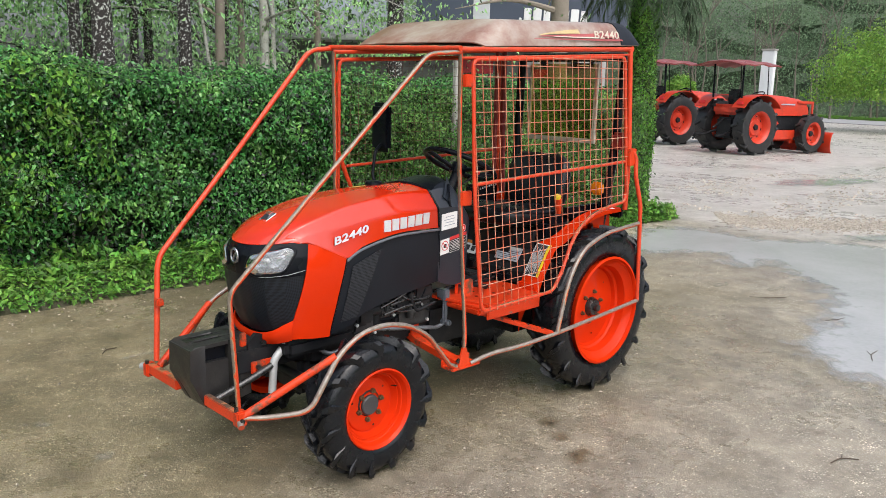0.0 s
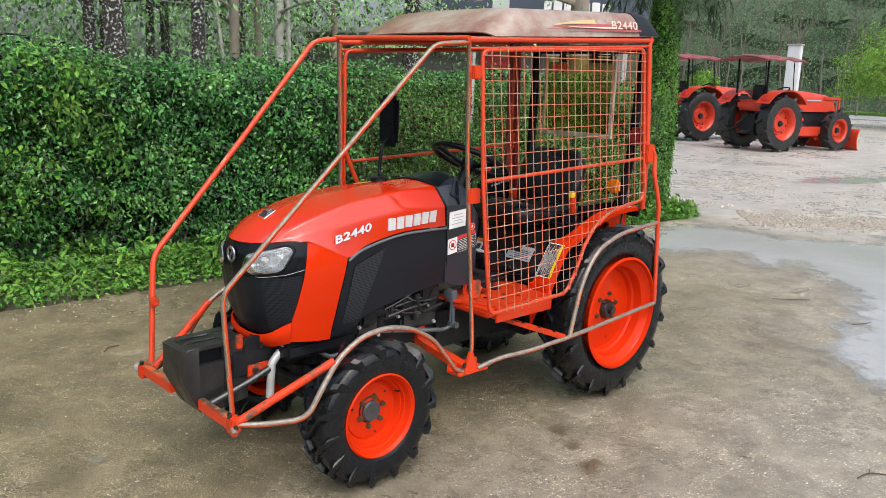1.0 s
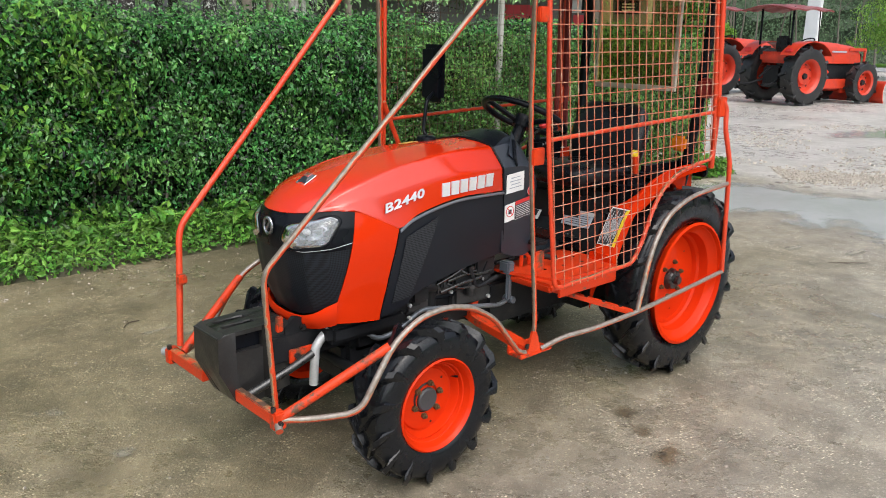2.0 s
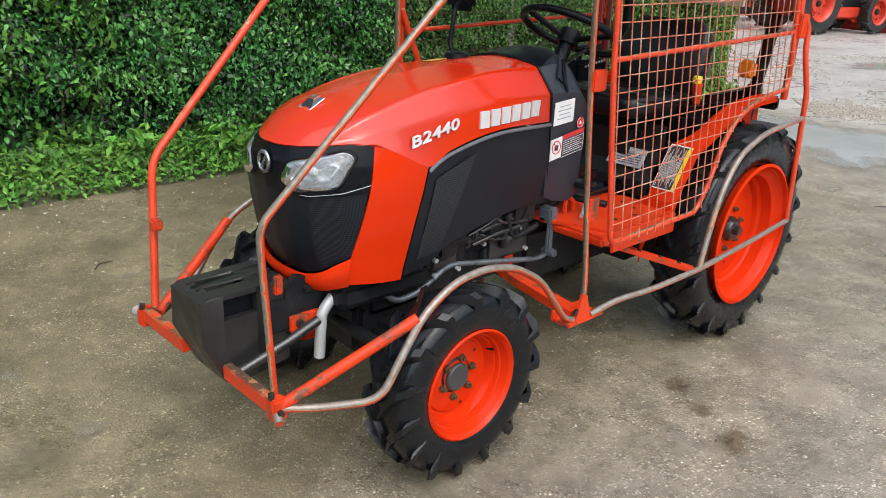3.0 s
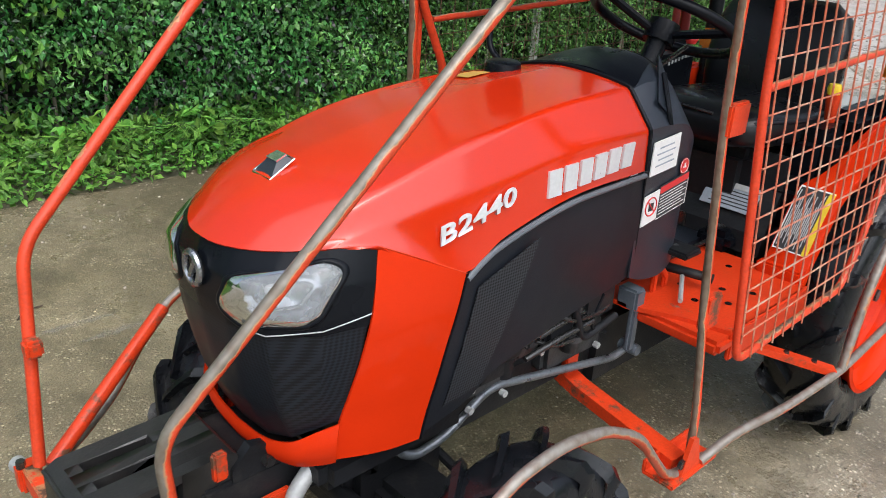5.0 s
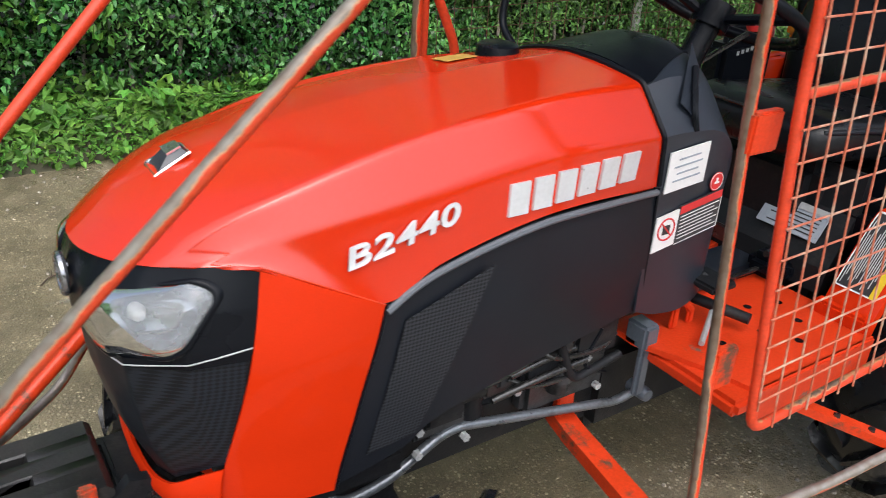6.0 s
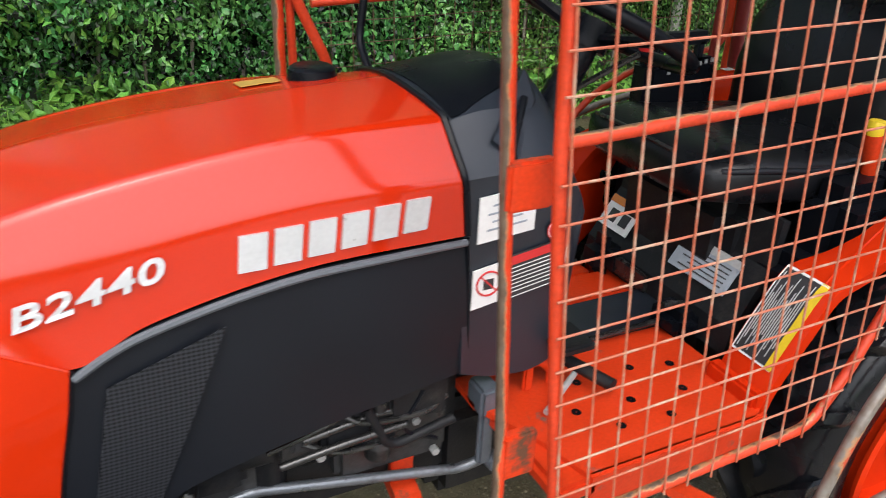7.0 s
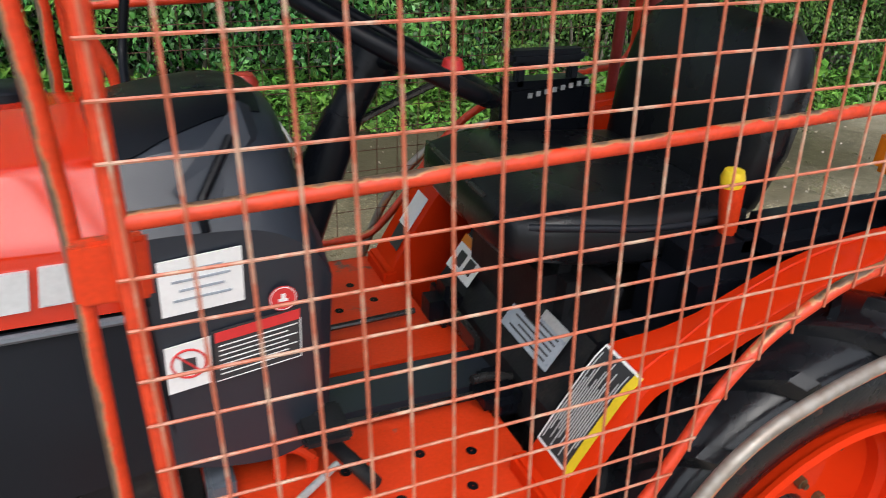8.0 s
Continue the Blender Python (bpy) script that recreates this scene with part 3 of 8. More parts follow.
def round_leaves(count, place, size, rng, droop=0.3):
    """Like leaves(), with a fuller outline of six corners."""
    p, nrm = place(rng, count)
    nrm = nrm + rng.normal(0, 0.5, (count, 3))
    nrm /= np.linalg.norm(nrm, axis=1)[:, None]
    t = rng.normal(0, 1, (count, 3)) + np.array([0, 0, -droop * 2])
    t -= nrm * (t * nrm).sum(1)[:, None]
    t /= np.linalg.norm(t, axis=1)[:, None]
    s = np.cross(nrm, t)
    ln = (size(p)[:, None] if callable(size) else size) * rng.uniform(0.55, 1.35, (count, 1))
    wd = ln * rng.uniform(0.2, 0.32, (count, 1))
    up = nrm * ln * 0.06
    pts = [p, p + t * ln * 0.28 + s * wd + up, p + t * ln * 0.64 + s * wd * 0.68, p + t * ln - nrm * ln * 0.12, p + t * ln * 0.64 - s * wd * 0.68, p + t * ln * 0.28 - s * wd + up]
    vs = np.stack(pts, 1).reshape(-1, 3)
    k = np.arange(count)[:, None] * 6
    fs = np.concatenate([k + [0, 1, 5], k + [1, 2, 5], k + [2, 4, 5], k + [2, 3, 4]], 1).reshape(-1, 3)
    return vs, fs


def leaf_object(name, vs, fs, mat, parent=None, label=""):
    me = bpy.data.meshes.new(name)
    me.from_pydata(vs.tolist(), [], fs.tolist())
    me.materials.append(mat)
    ob = new(name, me)
    if parent:
        ob.parent = parent
    if label:
        tagged(ob, label)
    return ob


# ---- setting: ground, verge, road, distance ----
def build_ground():
    rows = []
    xs = [-400, -60, -12] + [-6 + 0.5 * i for i in range(70)] + [34, 45, 60, 90, 160, 400]
    ys = [-400, -60, -12] + [-6 + 0.5 * i for i in range(40)] + [18, 26, 40, 80, 160, 400]
    for y in ys:
        rows.append([Vector((x, y, 0.003 * noise.noise(Vector((x * 0.35, y * 0.35, 0)))) if abs(x) < 30 and -6 < y < 14 else Vector((x, y, 0))) for x in xs])
    g = part("ground", grid(rows), GROUND)
    tagged(g, "wet brown exposed-aggregate concrete yard with damp patches", "ground", kind="structure")


build_ground()


def frayed(m, near=-0.16, far=0.08, fray_by=0.9, fine=4.5):
    """Lets a thin sheet fray out towards its edge. m: its material."""
    n, l = m.node_tree.nodes, m.node_tree.links
    b = n["Principled BSDF"]
    depth, tc, fray = n.new("ShaderNodeAttribute"), n.new("ShaderNodeTexCoord"), n.new("ShaderNodeTexNoise")
    depth.attribute_name = "depth"
    fray.inputs["Scale"].default_value, fray.inputs["Detail"].default_value, fray.inputs["Roughness"].default_value = fine, 8, 0.65
    l.new(tc.outputs["Object"], fray.inputs["Vector"])
    mul = n.new("ShaderNodeMath")
    mul.operation, mul.inputs[1].default_value, mul.inputs[2].default_value = "MULTIPLY_ADD", fray_by, -fray_by / 2
    l.new(fray.outputs["Fac"], mul.inputs[0])
    add = n.new("ShaderNodeMath")
    add.operation = "ADD"
    l.new(depth.outputs["Fac"], add.inputs[0])
    l.new(mul.outputs[0], add.inputs[1])
    step = n.new("ShaderNodeMapRange")
    step.inputs["From Min"].default_value, step.inputs["From Max"].default_value = near, far
    step.inputs["To Max"].default_value = 0.92
    l.new(add.outputs[0], step.inputs["Value"])
    clear, mix = n.new("ShaderNodeBsdfTransparent"), n.new("ShaderNodeMixShader")
    l.new(step.outputs[0], mix.inputs[0])
    l.new(clear.outputs[0], mix.inputs[1])
    l.new(b.outputs[0], mix.inputs[2])
    l.new(mix.outputs[0], n["Material Output"].inputs["Surface"])
    return m


def puddle_material():
    """Thin water over pale fines, with sky reflection put into its pale colour."""
    m = material("puddle_water_with_sky", (0.36, 0.36, 0.355), 0.14, vary=0.1, scale=1.2, fine=30, rough_vary=0.05, second=(0.43, 0.43, 0.425), blend=(0.4, 0.65))
    return frayed(m)


WATER = puddle_material()
SCUFF = frayed(SCUFF_PLAIN, -0.01, 0.04, 0.1, 30)
STAIN = frayed(STAIN_PLAIN, -0.02, 0.04, 0.1, 24)


def puddle(outline, label, cell=0.07, z=0.005, mat=None, name="puddle", kind="", margin=0.5):
    """A shallow sheet of water; each vertex knows how far inside the outline it lies."""
    line = np.array([(p.x, p.y) for p in smooth_line([(x, y, 0) for x, y in outline] + [(*outline[0], 0)], 10)[:-1]])
    nxt = np.roll(line, -1, 0)
    x0, y0 = line.min(0) - margin
    x1, y1 = line.max(0) + margin
    xs, ys = np.arange(x0, x1, cell), np.arange(y0, y1, cell)
    gx, gy = np.meshgrid(xs, ys)
    pts = np.stack([gx.ravel(), gy.ravel()], 1)
    d = nxt - line
    rel = pts[:, None, :] - line[None]
    k = np.clip((rel * d).sum(2) / ((d * d).sum(1) + 1e-9), 0, 1)
    dist = np.sqrt(((rel - k[..., None] * d) ** 2).sum(2)).min(1)
    cross = ((line[None, :, 1] > pts[:, None, 1]) != (nxt[None, :, 1] > pts[:, None, 1])) & (
        pts[:, None, 0] < d[None, :, 0] * (pts[:, None, 1] - line[None, :, 1]) / (d[None, :, 1] + 1e-12) + line[None, :, 0])
    depth = np.where(cross.sum(1) % 2 == 1, dist, -dist)
    w = len(xs)
    faces = []
    for j in range(len(ys) - 1):
        for i in range(w - 1):
            q = (j * w + i, j * w + i + 1, j * w + w + i + 1, j * w + w + i)
            if max(depth[a] for a in q) > -margin * 0.9:
                faces.append(q)
    used = sorted({a for q in faces for a in q})
    back = {a: i for i, a in enumerate(used)}
    ob = part(name, ([(pts[a][0], pts[a][1], z) for a in used], [tuple(back[a] for a in q) for q in faces]), mat or WATER)
    attr = ob.data.attributes.new("depth", "FLOAT", "POINT")
    attr.data.foreach_set("value", [float(depth[a]) for a in used])
    tagged(ob, label, name.replace("_", " "), kind=kind)
    return ob


puddle([(4.9, 1.5), (5.7, 0.85), (5.2, 0.5), (5.75, 0.35), (5.4, 0.05), (4.9, -0.5), (4.1, -0.8), (3.1, -1.1), (2.9, -1.8), (4.5, -2.6), (6.5, -1.6),
        (7.4, -0.5), (7.2, 0.4), (6.7, 0.85), (6.8, 1.65), (6.2, 2.05)], "pale rainwater sheet lying on the concrete yard")
puddle([(7.5, 0.35), (8.2, -0.4), (8.9, -1.0), (9.2, -0.6), (8.3, 0.1)], "small brown puddle in the gravel yard")
puddle([(12.6, 3.2), (13.6, 2.6), (15.2, 2.4), (15.0, 2.9), (13.5, 3.4)], "shallow puddle on gravel near parked tractors")
puddle([(16.5, 1.6), (18.0, 0.6), (19.2, 0.4), (18.2, 1.5)], "thin rain puddle on the far gravel")


def blot(cx, cy, rx, ry, label, mat, name, z, turn=0.0):
    """A ragged patch on the paving."""
    pts = []
    for a, k in ((0.2, 1), (0.8, 0.7), (1.4, 0.95), (2.1, 1.1), (3.0, 0.9), (3.6, 1.15), (4.2, 0.8), (5.2, 0.95)):
        u, v = rx * math.cos(a) * k, ry * math.sin(a) * k
        pts.append((cx + u * math.cos(turn) - v * math.sin(turn), cy + u * math.sin(turn) + v * math.cos(turn)))
    puddle(pts, label, 0.012, z, mat, name, "stuff", 0.06)


for cx, cy, rx, ry in ((-0.835, 0.915, 0.04, 0.04), (-0.9, 0.95, 0.018, 0.02), (-0.75, 0.42, 0.05, 0.035), (4.6, -0.17, 0.16, 0.05), (4.35, 0.2, 0.12, 0.05), (-0.1, 1.55, 0.16, 0.02), (0.02, 1.42, 0.14, 0.02)):
    blot(cx, cy, rx, ry, "pale cement scuff on the paving", SCUFF, "cement_scuff", 0.004)
for cx, cy, rx, ry, turn in ((0.965, -0.6, 0.06, 0.04, 0.6), (0.79, -0.91, 0.09, 0.045, 0.4), (0.88, -0.74, 0.05, 0.035, 1.2)):
    blot(cx, cy, rx, ry, "brown mud stain on the wet paving", STAIN, "mud_stain", 0.0045, turn)


def hedge_y(x):
    return 3.5 - 0.16 * (x - 0.3)


def verge_y(x):
    return 2.83 if x < 1.3 else 2.83 - 0.095 * (x - 1.3)


def build_verge():
    rows = []
    for j in range(9):
        v = j / 8
        row = []
        for i in range(60):
            x = -5 + i * 0.21
            y0 = verge_y(x) + 0.06 * noise.noise(Vector((x * 3, 0, 0)))
            y1 = hedge_y(x) + 3.0
            y = y0 + (y1 - y0) * v ** 1.6
            row.append((x, y, -0.01 + 0.09 * min(1, v * 4) + 0.02 * noise.noise(Vector((x * 4, y * 4, 2)))))
        rows.append(row)
    soil = part("verge", grid(rows), SOIL)
    tagged(soil, "earth verge under the hedge along the yard", "verge", kind="structure")
    rng = np.random.default_rng(5)

    def on_verge(r, n):
        x = r.uniform(-4, 7.3, n)
        v = r.uniform(0, 1, n) ** 0.8
        y0 = np.where(x < 1.3, 2.83, 2.83 - 0.095 * (x - 1.3)) - 0.03 * r.random(n)
        y = y0 + v * (3.55 - 0.16 * (x - 0.3) - y0)
        z = 0.03 + 0.16 * np.minimum(1, v * 2.2) * r.random(n) ** 0.7
        return np.stack([x, y, z], 1), np.tile(np.array([0, -0.45, 0.9]), (n, 1))

    vs, fs = leaves(38000, on_verge, 0.046, rng, droop=-0.1)
    ob = leaf_object("ground_cover", vs, fs, LEAF_LOW)
    tagged(ob, "bright green low weeds along the foot of the hedge", "weeds", kind="stuff")

    def clumps(r, n):
        c = r.integers(0, 70, n)
        cx, cv = (c * 0.618034 % 1) * 11 - 4, 0.35 + 0.55 * (c * 0.754877 % 1)
        y0 = np.where(cx < 1.3, 2.83, 2.83 - 0.095 * (cx - 1.3))
        cy = y0 + cv * (3.5 - 0.16 * (cx - 0.3) - y0)
        a, d = r.uniform(0, 6.28, n), np.abs(r.normal(0, 0.07, n))
        z = 0.05 + (0.1 + 0.2 * (c * 0.57 % 1)) * r.random(n)
        return np.stack([cx + d * np.cos(a) * 1.3, cy + d * np.sin(a), z], 1), np.stack([np.cos(a) * 0.6, np.sin(a) * 0.6 - 0.2, np.full(n, 0.8)], 1)

    vs, fs = leaves(6500, clumps, 0.07, rng, droop=-0.25)
    tagged(leaf_object("tall_weeds", vs, fs, LEAF_LOW), "taller leafy weeds at the hedge foot", "weeds", kind="stuff")


build_verge()


def build_hedge():
    hedge = thing("hedge", "clipped dense dark green leafy hedge beside the yard", "hedge", (0, 0, 0), kind="stuff")
    rng = np.random.default_rng(11)
    top = 1.57
    # Near-black sheet behind the leaves, standing in for the hedge's inner shade.
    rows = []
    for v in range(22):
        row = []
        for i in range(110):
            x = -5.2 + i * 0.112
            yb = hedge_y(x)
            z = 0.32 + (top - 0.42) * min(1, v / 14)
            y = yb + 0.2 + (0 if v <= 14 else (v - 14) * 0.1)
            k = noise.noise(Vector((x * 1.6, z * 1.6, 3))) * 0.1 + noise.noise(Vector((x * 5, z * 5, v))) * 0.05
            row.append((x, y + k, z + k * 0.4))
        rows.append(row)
    part("inner_shade_sheet", grid(rows), CORE, hedge)

    def spread(r, n, x0, x1):
        return x0 + (x1 - x0) * r.random(n)

    def face(r, n, x0=-5.2, x1=2.6):
        x = spread(r, n, x0, x1) + r.normal(0, 0.1, n)
        z = 0.14 + (top - 0.14) * r.random(n) ** 0.88
        # thin, ragged foot with gaps
        low = z < 0.36 + 0.22 * np.sin(x * 3.1) * np.sin(x * 1.3 + 1)
        keep = ~(low & (r.random(n) < 0.7))
        bulge = 0.07 * np.sin(x * 11.3 + 3 * z) * np.sin(z * 12.7 - x * 4) + 0.10 * np.sin(x * 2.1 + z * 2.7) * np.sin(x * 0.9 - z * 3.3 + 1.2) + 0.05 * np.sin(x * 6.3 + 2 * z) * np.sin(z * 7.1 - x * 2)
        y = 3.5 - 0.16 * (x - 0.3) + bulge + r.normal(0, 0.1, n) + np.maximum(0, z - top + 0.1) * 1.2
        y = np.where(keep, y, y + 0.35)
        return np.stack([x, y, z], 1), np.tile(np.array([-0.1, -0.8, 0.5]), (n, 1))

    def crown(r, n):
        x = r.uniform(-5.2, 6.5, n)
        d = r.uniform(0, 0.9, n)
        h = 0.06 * np.sin(x * 2.7 + d * 3) + 0.04 * np.sin(x * 7.1 + d) + 0.05 * np.exp(-((x + 0.3) / 0.9) ** 2)
        return np.stack([x, 3.5 - 0.16 * (x - 0.3) + d, top + h + r.normal(0, 0.045, n)], 1), np.tile(np.array([0, -0.5, 0.9]), (n, 1))

    vs, fs = round_leaves(52000, face, 0.04, rng, droop=0.6)
    vs2, fs2 = leaves(46000, face, 0.043, rng, droop=0.6, fold=0.5)
    leaf_object("foliage", np.concatenate([vs, vs2]), np.concatenate([fs, fs2 + len(vs)]), LEAF, hedge)

    def shoots(r, n):
        c = r.integers(0, 90, n)
        cx, cz = -2.3 + 2.8 * (c * 0.618034 % 1), 0.55 + 1.1 * (c * 0.754877 % 1)
        d = r.normal(0, 0.07, (n, 3))
        return np.stack([cx, 3.42 - 0.16 * (cx - 0.3) - 0.05 * (c % 3), cz], 1) + d, d * 8 + np.array([-0.1, -0.6, 0.6])

    vs, fs = leaves(7500, shoots, 0.052, rng, droop=0.5, fold=0.5)
    leaf_object("creeper_shoots", vs, fs, LEAF_VINE, hedge, "broad bright creeper leaves over the hedge")
    vs, fs = round_leaves(80000, lambda r, n: face(r, n, 2.5, 6.5), 0.028, rng, droop=0.5)
    leaf_object("small_leaved_growth", vs, fs, LEAF_SMALL, hedge, "small olive green leaves")
    vs, fs = round_leaves(44000, crown, 0.038, rng, droop=0.1)
    leaf_object("crown_foliage", vs, fs, LEAF, hedge)
    for k in range(46):
        x = -4.5 + k * 0.25 + random.uniform(-0.08, 0.08)
        y = hedge_y(x) + random.uniform(0.03, 0.2)
        part("stem", tube([(x, y, 0.02), (x + random.uniform(-0.06, 0.06), y, 0.4), (x + random.uniform(-0.15, 0.15), y + 0.05, 0.9)], 0.011, smooth=True, sides=7), STEM, hedge)
    return hedge


build_hedge()


def fern(x, y, length, seed):
    r = random.Random(seed)
    ob = thing("fern", "small pale green fern at the foot of the hedge", "fern", (x, y, 0.05), group="ferns at the hedge foot")
    for f in range(6):
        a = r.uniform(-2.9, -0.2)
        spine = []
        for i in range(9):
            t = i / 8
            spine.append(Vector((math.cos(a) * length * t, math.sin(a) * length * t * 0.7, length * (1.1 * t - 0.9 * t * t) + 0.05)))
        shapes = [tube(spine, 0.0025, sides=5)]
        side = Vector((-math.sin(a), math.cos(a), 0))
        for i in range(1, 9):
            w = length * 0.26 * (1 - i / 9.5)
            for sgn in (-1, 1):
                p = spine[i]
                q = p + side * sgn * w + (spine[i] - spine[i - 1]) * 0.7 + Vector((0, 0, -0.01))
                d = (spine[i] - spine[i - 1]).normalized() * w * 0.2
                shapes.append(([p - d, q, p + d, (p + q) / 2 + Vector((0, 0, 0.006))], [(0, 1, 3), (1, 2, 3)]))
        part("frond", joined(*shapes), LEAF_LOW, ob, smooth=False)


for k, (fx, fl) in enumerate([(-0.75, 0.3), (-0.15, 0.38), (0.55, 0.34), (0.95, 0.4), (1.5, 0.34), (2.2, 0.36), (3.1, 0.34), (-1.6, 0.34), (1.2, 0.3)]):
    fern(fx, hedge_y(fx) - 0.22, fl, k)


def vine_column():
    """A palm trunk wrapped in clipped climbing leaves at the hedge's end."""
    ob = thing("palm_tree", "palm trunk wrapped in dense green climbing leaves", "palm tree", (6.75, 2.62, 0))
    part("trunk", tube([(0, 0, 0), (0.02, 0, 1.5), (-0.05, 0, 3.4)], 0.12, sides=12, smooth=True), BARK, ob)
    rng = np.random.default_rng(3)

    def wrap(r, n):
        a = r.uniform(0, 2 * np.pi, n)
        z = r.uniform(0.0, 2.8, n)
        rad = 0.2 - 0.02 * z + 0.02 * np.sin(3 * a + z * 4) + r.normal(0, 0.02, n)
        return np.stack([rad * np.cos(a), rad * np.sin(a), z], 1), np.stack([np.cos(a), np.sin(a), np.full(n, 0.35)], 1)

    vs, fs = round_leaves(34000, wrap, 0.031, rng, droop=0.5)
    leaf_object("climbing_leaves", vs, fs, LEAF_VINE, ob, "small bright climbing leaves")
    r = random.Random(8)
    for f in range(34):
        a = f * 2 * math.pi / 34 + r.uniform(-0.1, 0.1)
        ln = r.uniform(0.5, 0.85)
        drop = r.uniform(0.5, 0.9)
        spine = [Vector((math.cos(a) * ln * t, math.sin(a) * ln * t, 3.22 + 0.25 * t - drop * 1.35 * t * t)) for t in [i / 12 for i in range(13)]]
        shapes = [tube(spine, 0.008, sides=5)]
        for i in range(2, 13):
            d = (spine[i] - spine[i - 1]).normalized()
            side = d.cross(Vector((0, 0, 1))).normalized()
            for sgn in (-1, 1):
                for k in range(7):
                    p = spine[i] - d * 0.012 * k
                    q = p + side * sgn * 0.14 * r.uniform(0.5, 1) + d * 0.12 + Vector((0, 0, -0.16 * r.random()))
                    shapes.append(([p - d * 0.008, q, p + d * 0.008], [(0, 1, 2)]))
        part("frond", joined(*shapes), FROND, ob, smooth=False)


vine_column()


def tree(name, x, y, r0, height, label, seed, lean=(0, 0), crown=(2.8, 4.5, 2.0), count=5000, bark=None, leaf=None, low=1.9, branches=12):
    """A tapered trunk with limbs and a crown of many small leaves."""
    rr = random.Random(seed)
    rng = np.random.default_rng(seed)
    ob = thing(name, label, "tree", (x, y, 0))
    top = Vector((lean[0], lean[1], height))
    line = [Vector((lean[0] * t + 0.04 * math.sin(5 * t + seed), lean[1] * t + 0.04 * math.cos(4 * t + seed), height * t)) for t in [i / 8 for i in range(9)]]
    part("trunk", tube(line, r0, sides=14, smooth=True, radii=lambda t: r0 * (1.15 - 0.7 * t)), bark or BARK, ob)
    tips = []
    for b in range(branches):
        t = 0.27 + 0.7 * b / branches
        p = line[0].lerp(top, t)
        a = rr.uniform(0, 6.28)
        ln = rr.uniform(0.5, 1.0) * crown[0]
        q = p + Vector((math.cos(a) * ln, math.sin(a) * ln, rr.uniform(-0.25, 0.7) * ln))
        part("limb", tube([p, (p + q) / 2 + Vector((0, 0, 0.15)), q], 0.02, sides=7, smooth=True, radii=lambda t: r0 * 0.32 * (1.1 - t)), bark or BARK, ob)
        tips += [p.lerp(q, 0.55), q, q + Vector((rr.uniform(-0.4, 0.4), rr.uniform(-0.4, 0.4), -0.35))]
    tips = np.array([tuple(v) for v in tips])

    def sprays(r, n):
        c = tips[r.integers(0, len(tips), n)]
        d = r.normal(0, 1, (n, 3)) * np.array([0.42, 0.42, 0.3]) * crown[2] * 0.5
        p = c + d
        p[:, 2] = np.maximum(p[:, 2], low)
        return p, d / (np.linalg.norm(d, axis=1)[:, None] + 1e-6) + np.array([0, 0, 0.6])

    vs, fs = leaves(int(count * 0.8), sprays, 0.06, rng, droop=0.9, fold=0.4)
    leaf_object("crown", vs, fs, leaf or LEAF_TREE, ob)
    return ob


DARK_TREE = "dark lichen-spotted tree trunk behind the hedge"
tree("tree", 1.04, 4.68, 0.092, 9.0, DARK_TREE, 21, count=6000)
tree("tree", 1.55, 6.61, 0.065, 9.5, DARK_TREE, 22, count=7000)
tree("tree", 2.17, 5.24, 0.068, 9.0, DARK_TREE, 23, count=7000, low=2.0)
tree("tree", 5.3, 5.5, 0.11, 10.0, "thick dark trunk behind the hedge", 24, count=7000, low=4.0)
tree("tree", 2.72, 5.6, 0.055, 8.5, "slim pale-barked tree behind the hedge", 25, bark=STEM, count=7000)
tree("tree", 3.4, 5.8, 0.06, 8.5, "slim pale-barked tree behind the hedge", 26, bark=PALE_BARK, count=7000)
tree("tree", 2.84, 5.62, 0.02, 7.0, "thin pale leaning stem behind the hedge", 38, bark=PALE_BARK, count=600, low=2.2, lean=(-0.9, 0.3))
tree("tree", 3.5, 5.75, 0.028, 7.0, "thin pale stem behind the hedge", 39, bark=PALE_BARK, count=600, low=2.2)
tree("tree", 0.05, 6.1, 0.025, 7.0, "thin pale leaning stem behind the hedge", 40, bark=PALE_BARK, count=600, low=2.4, lean=(0.5, 0.2))
tree("tree", -0.6, 7.5, 0.06, 9.5, "slim tree in the grove behind the hedge", 27, count=8000)
for gx, gy, gr, gs in ((0.2, 8.6, 0.05, 31), (2.9, 8.3, 0.06, 32), (4.4, 8.0, 0.05, 33), (3.7, 9.5, 0.07, 34), (6.2, 8.5, 0.06, 35), (-1.6, 6.4, 0.075, 36)):
    tree("tree", gx, gy, gr, 9.0, "slim tree in the grove behind the hedge", gs, bark=STEM if gs % 2 else BARK, count=3500, low=2.6)
tree("tree", 8.45, 5.2, 0.15, 8.5, "pale straight trunk beside the sign", 28, bark=STEM, count=3000, low=4.6)
tree("tree", 4.3, 8.2, 0.08, 6.5, "leafy tree in the grove behind the hedge", 29, count=9000, low=1.4)
tree("tree", 2.6, 9.0, 0.08, 6.5, "leafy tree in the grove behind the hedge", 30, count=9000, low=1.4)
tree("tree", 0.6, 9.4, 0.08, 6.5, "leafy tree in the grove behind the hedge", 31, count=9000, low=1.4)
tree("tree", -2.0, 9.0, 0.08, 6.5, "leafy tree in the grove behind the hedge", 32, count=8000, low=1.4)
tree("tree", 6.4, 9.6, 0.08, 6.5, "leafy tree in the grove behind the hedge", 33, count=9000, low=1.4)


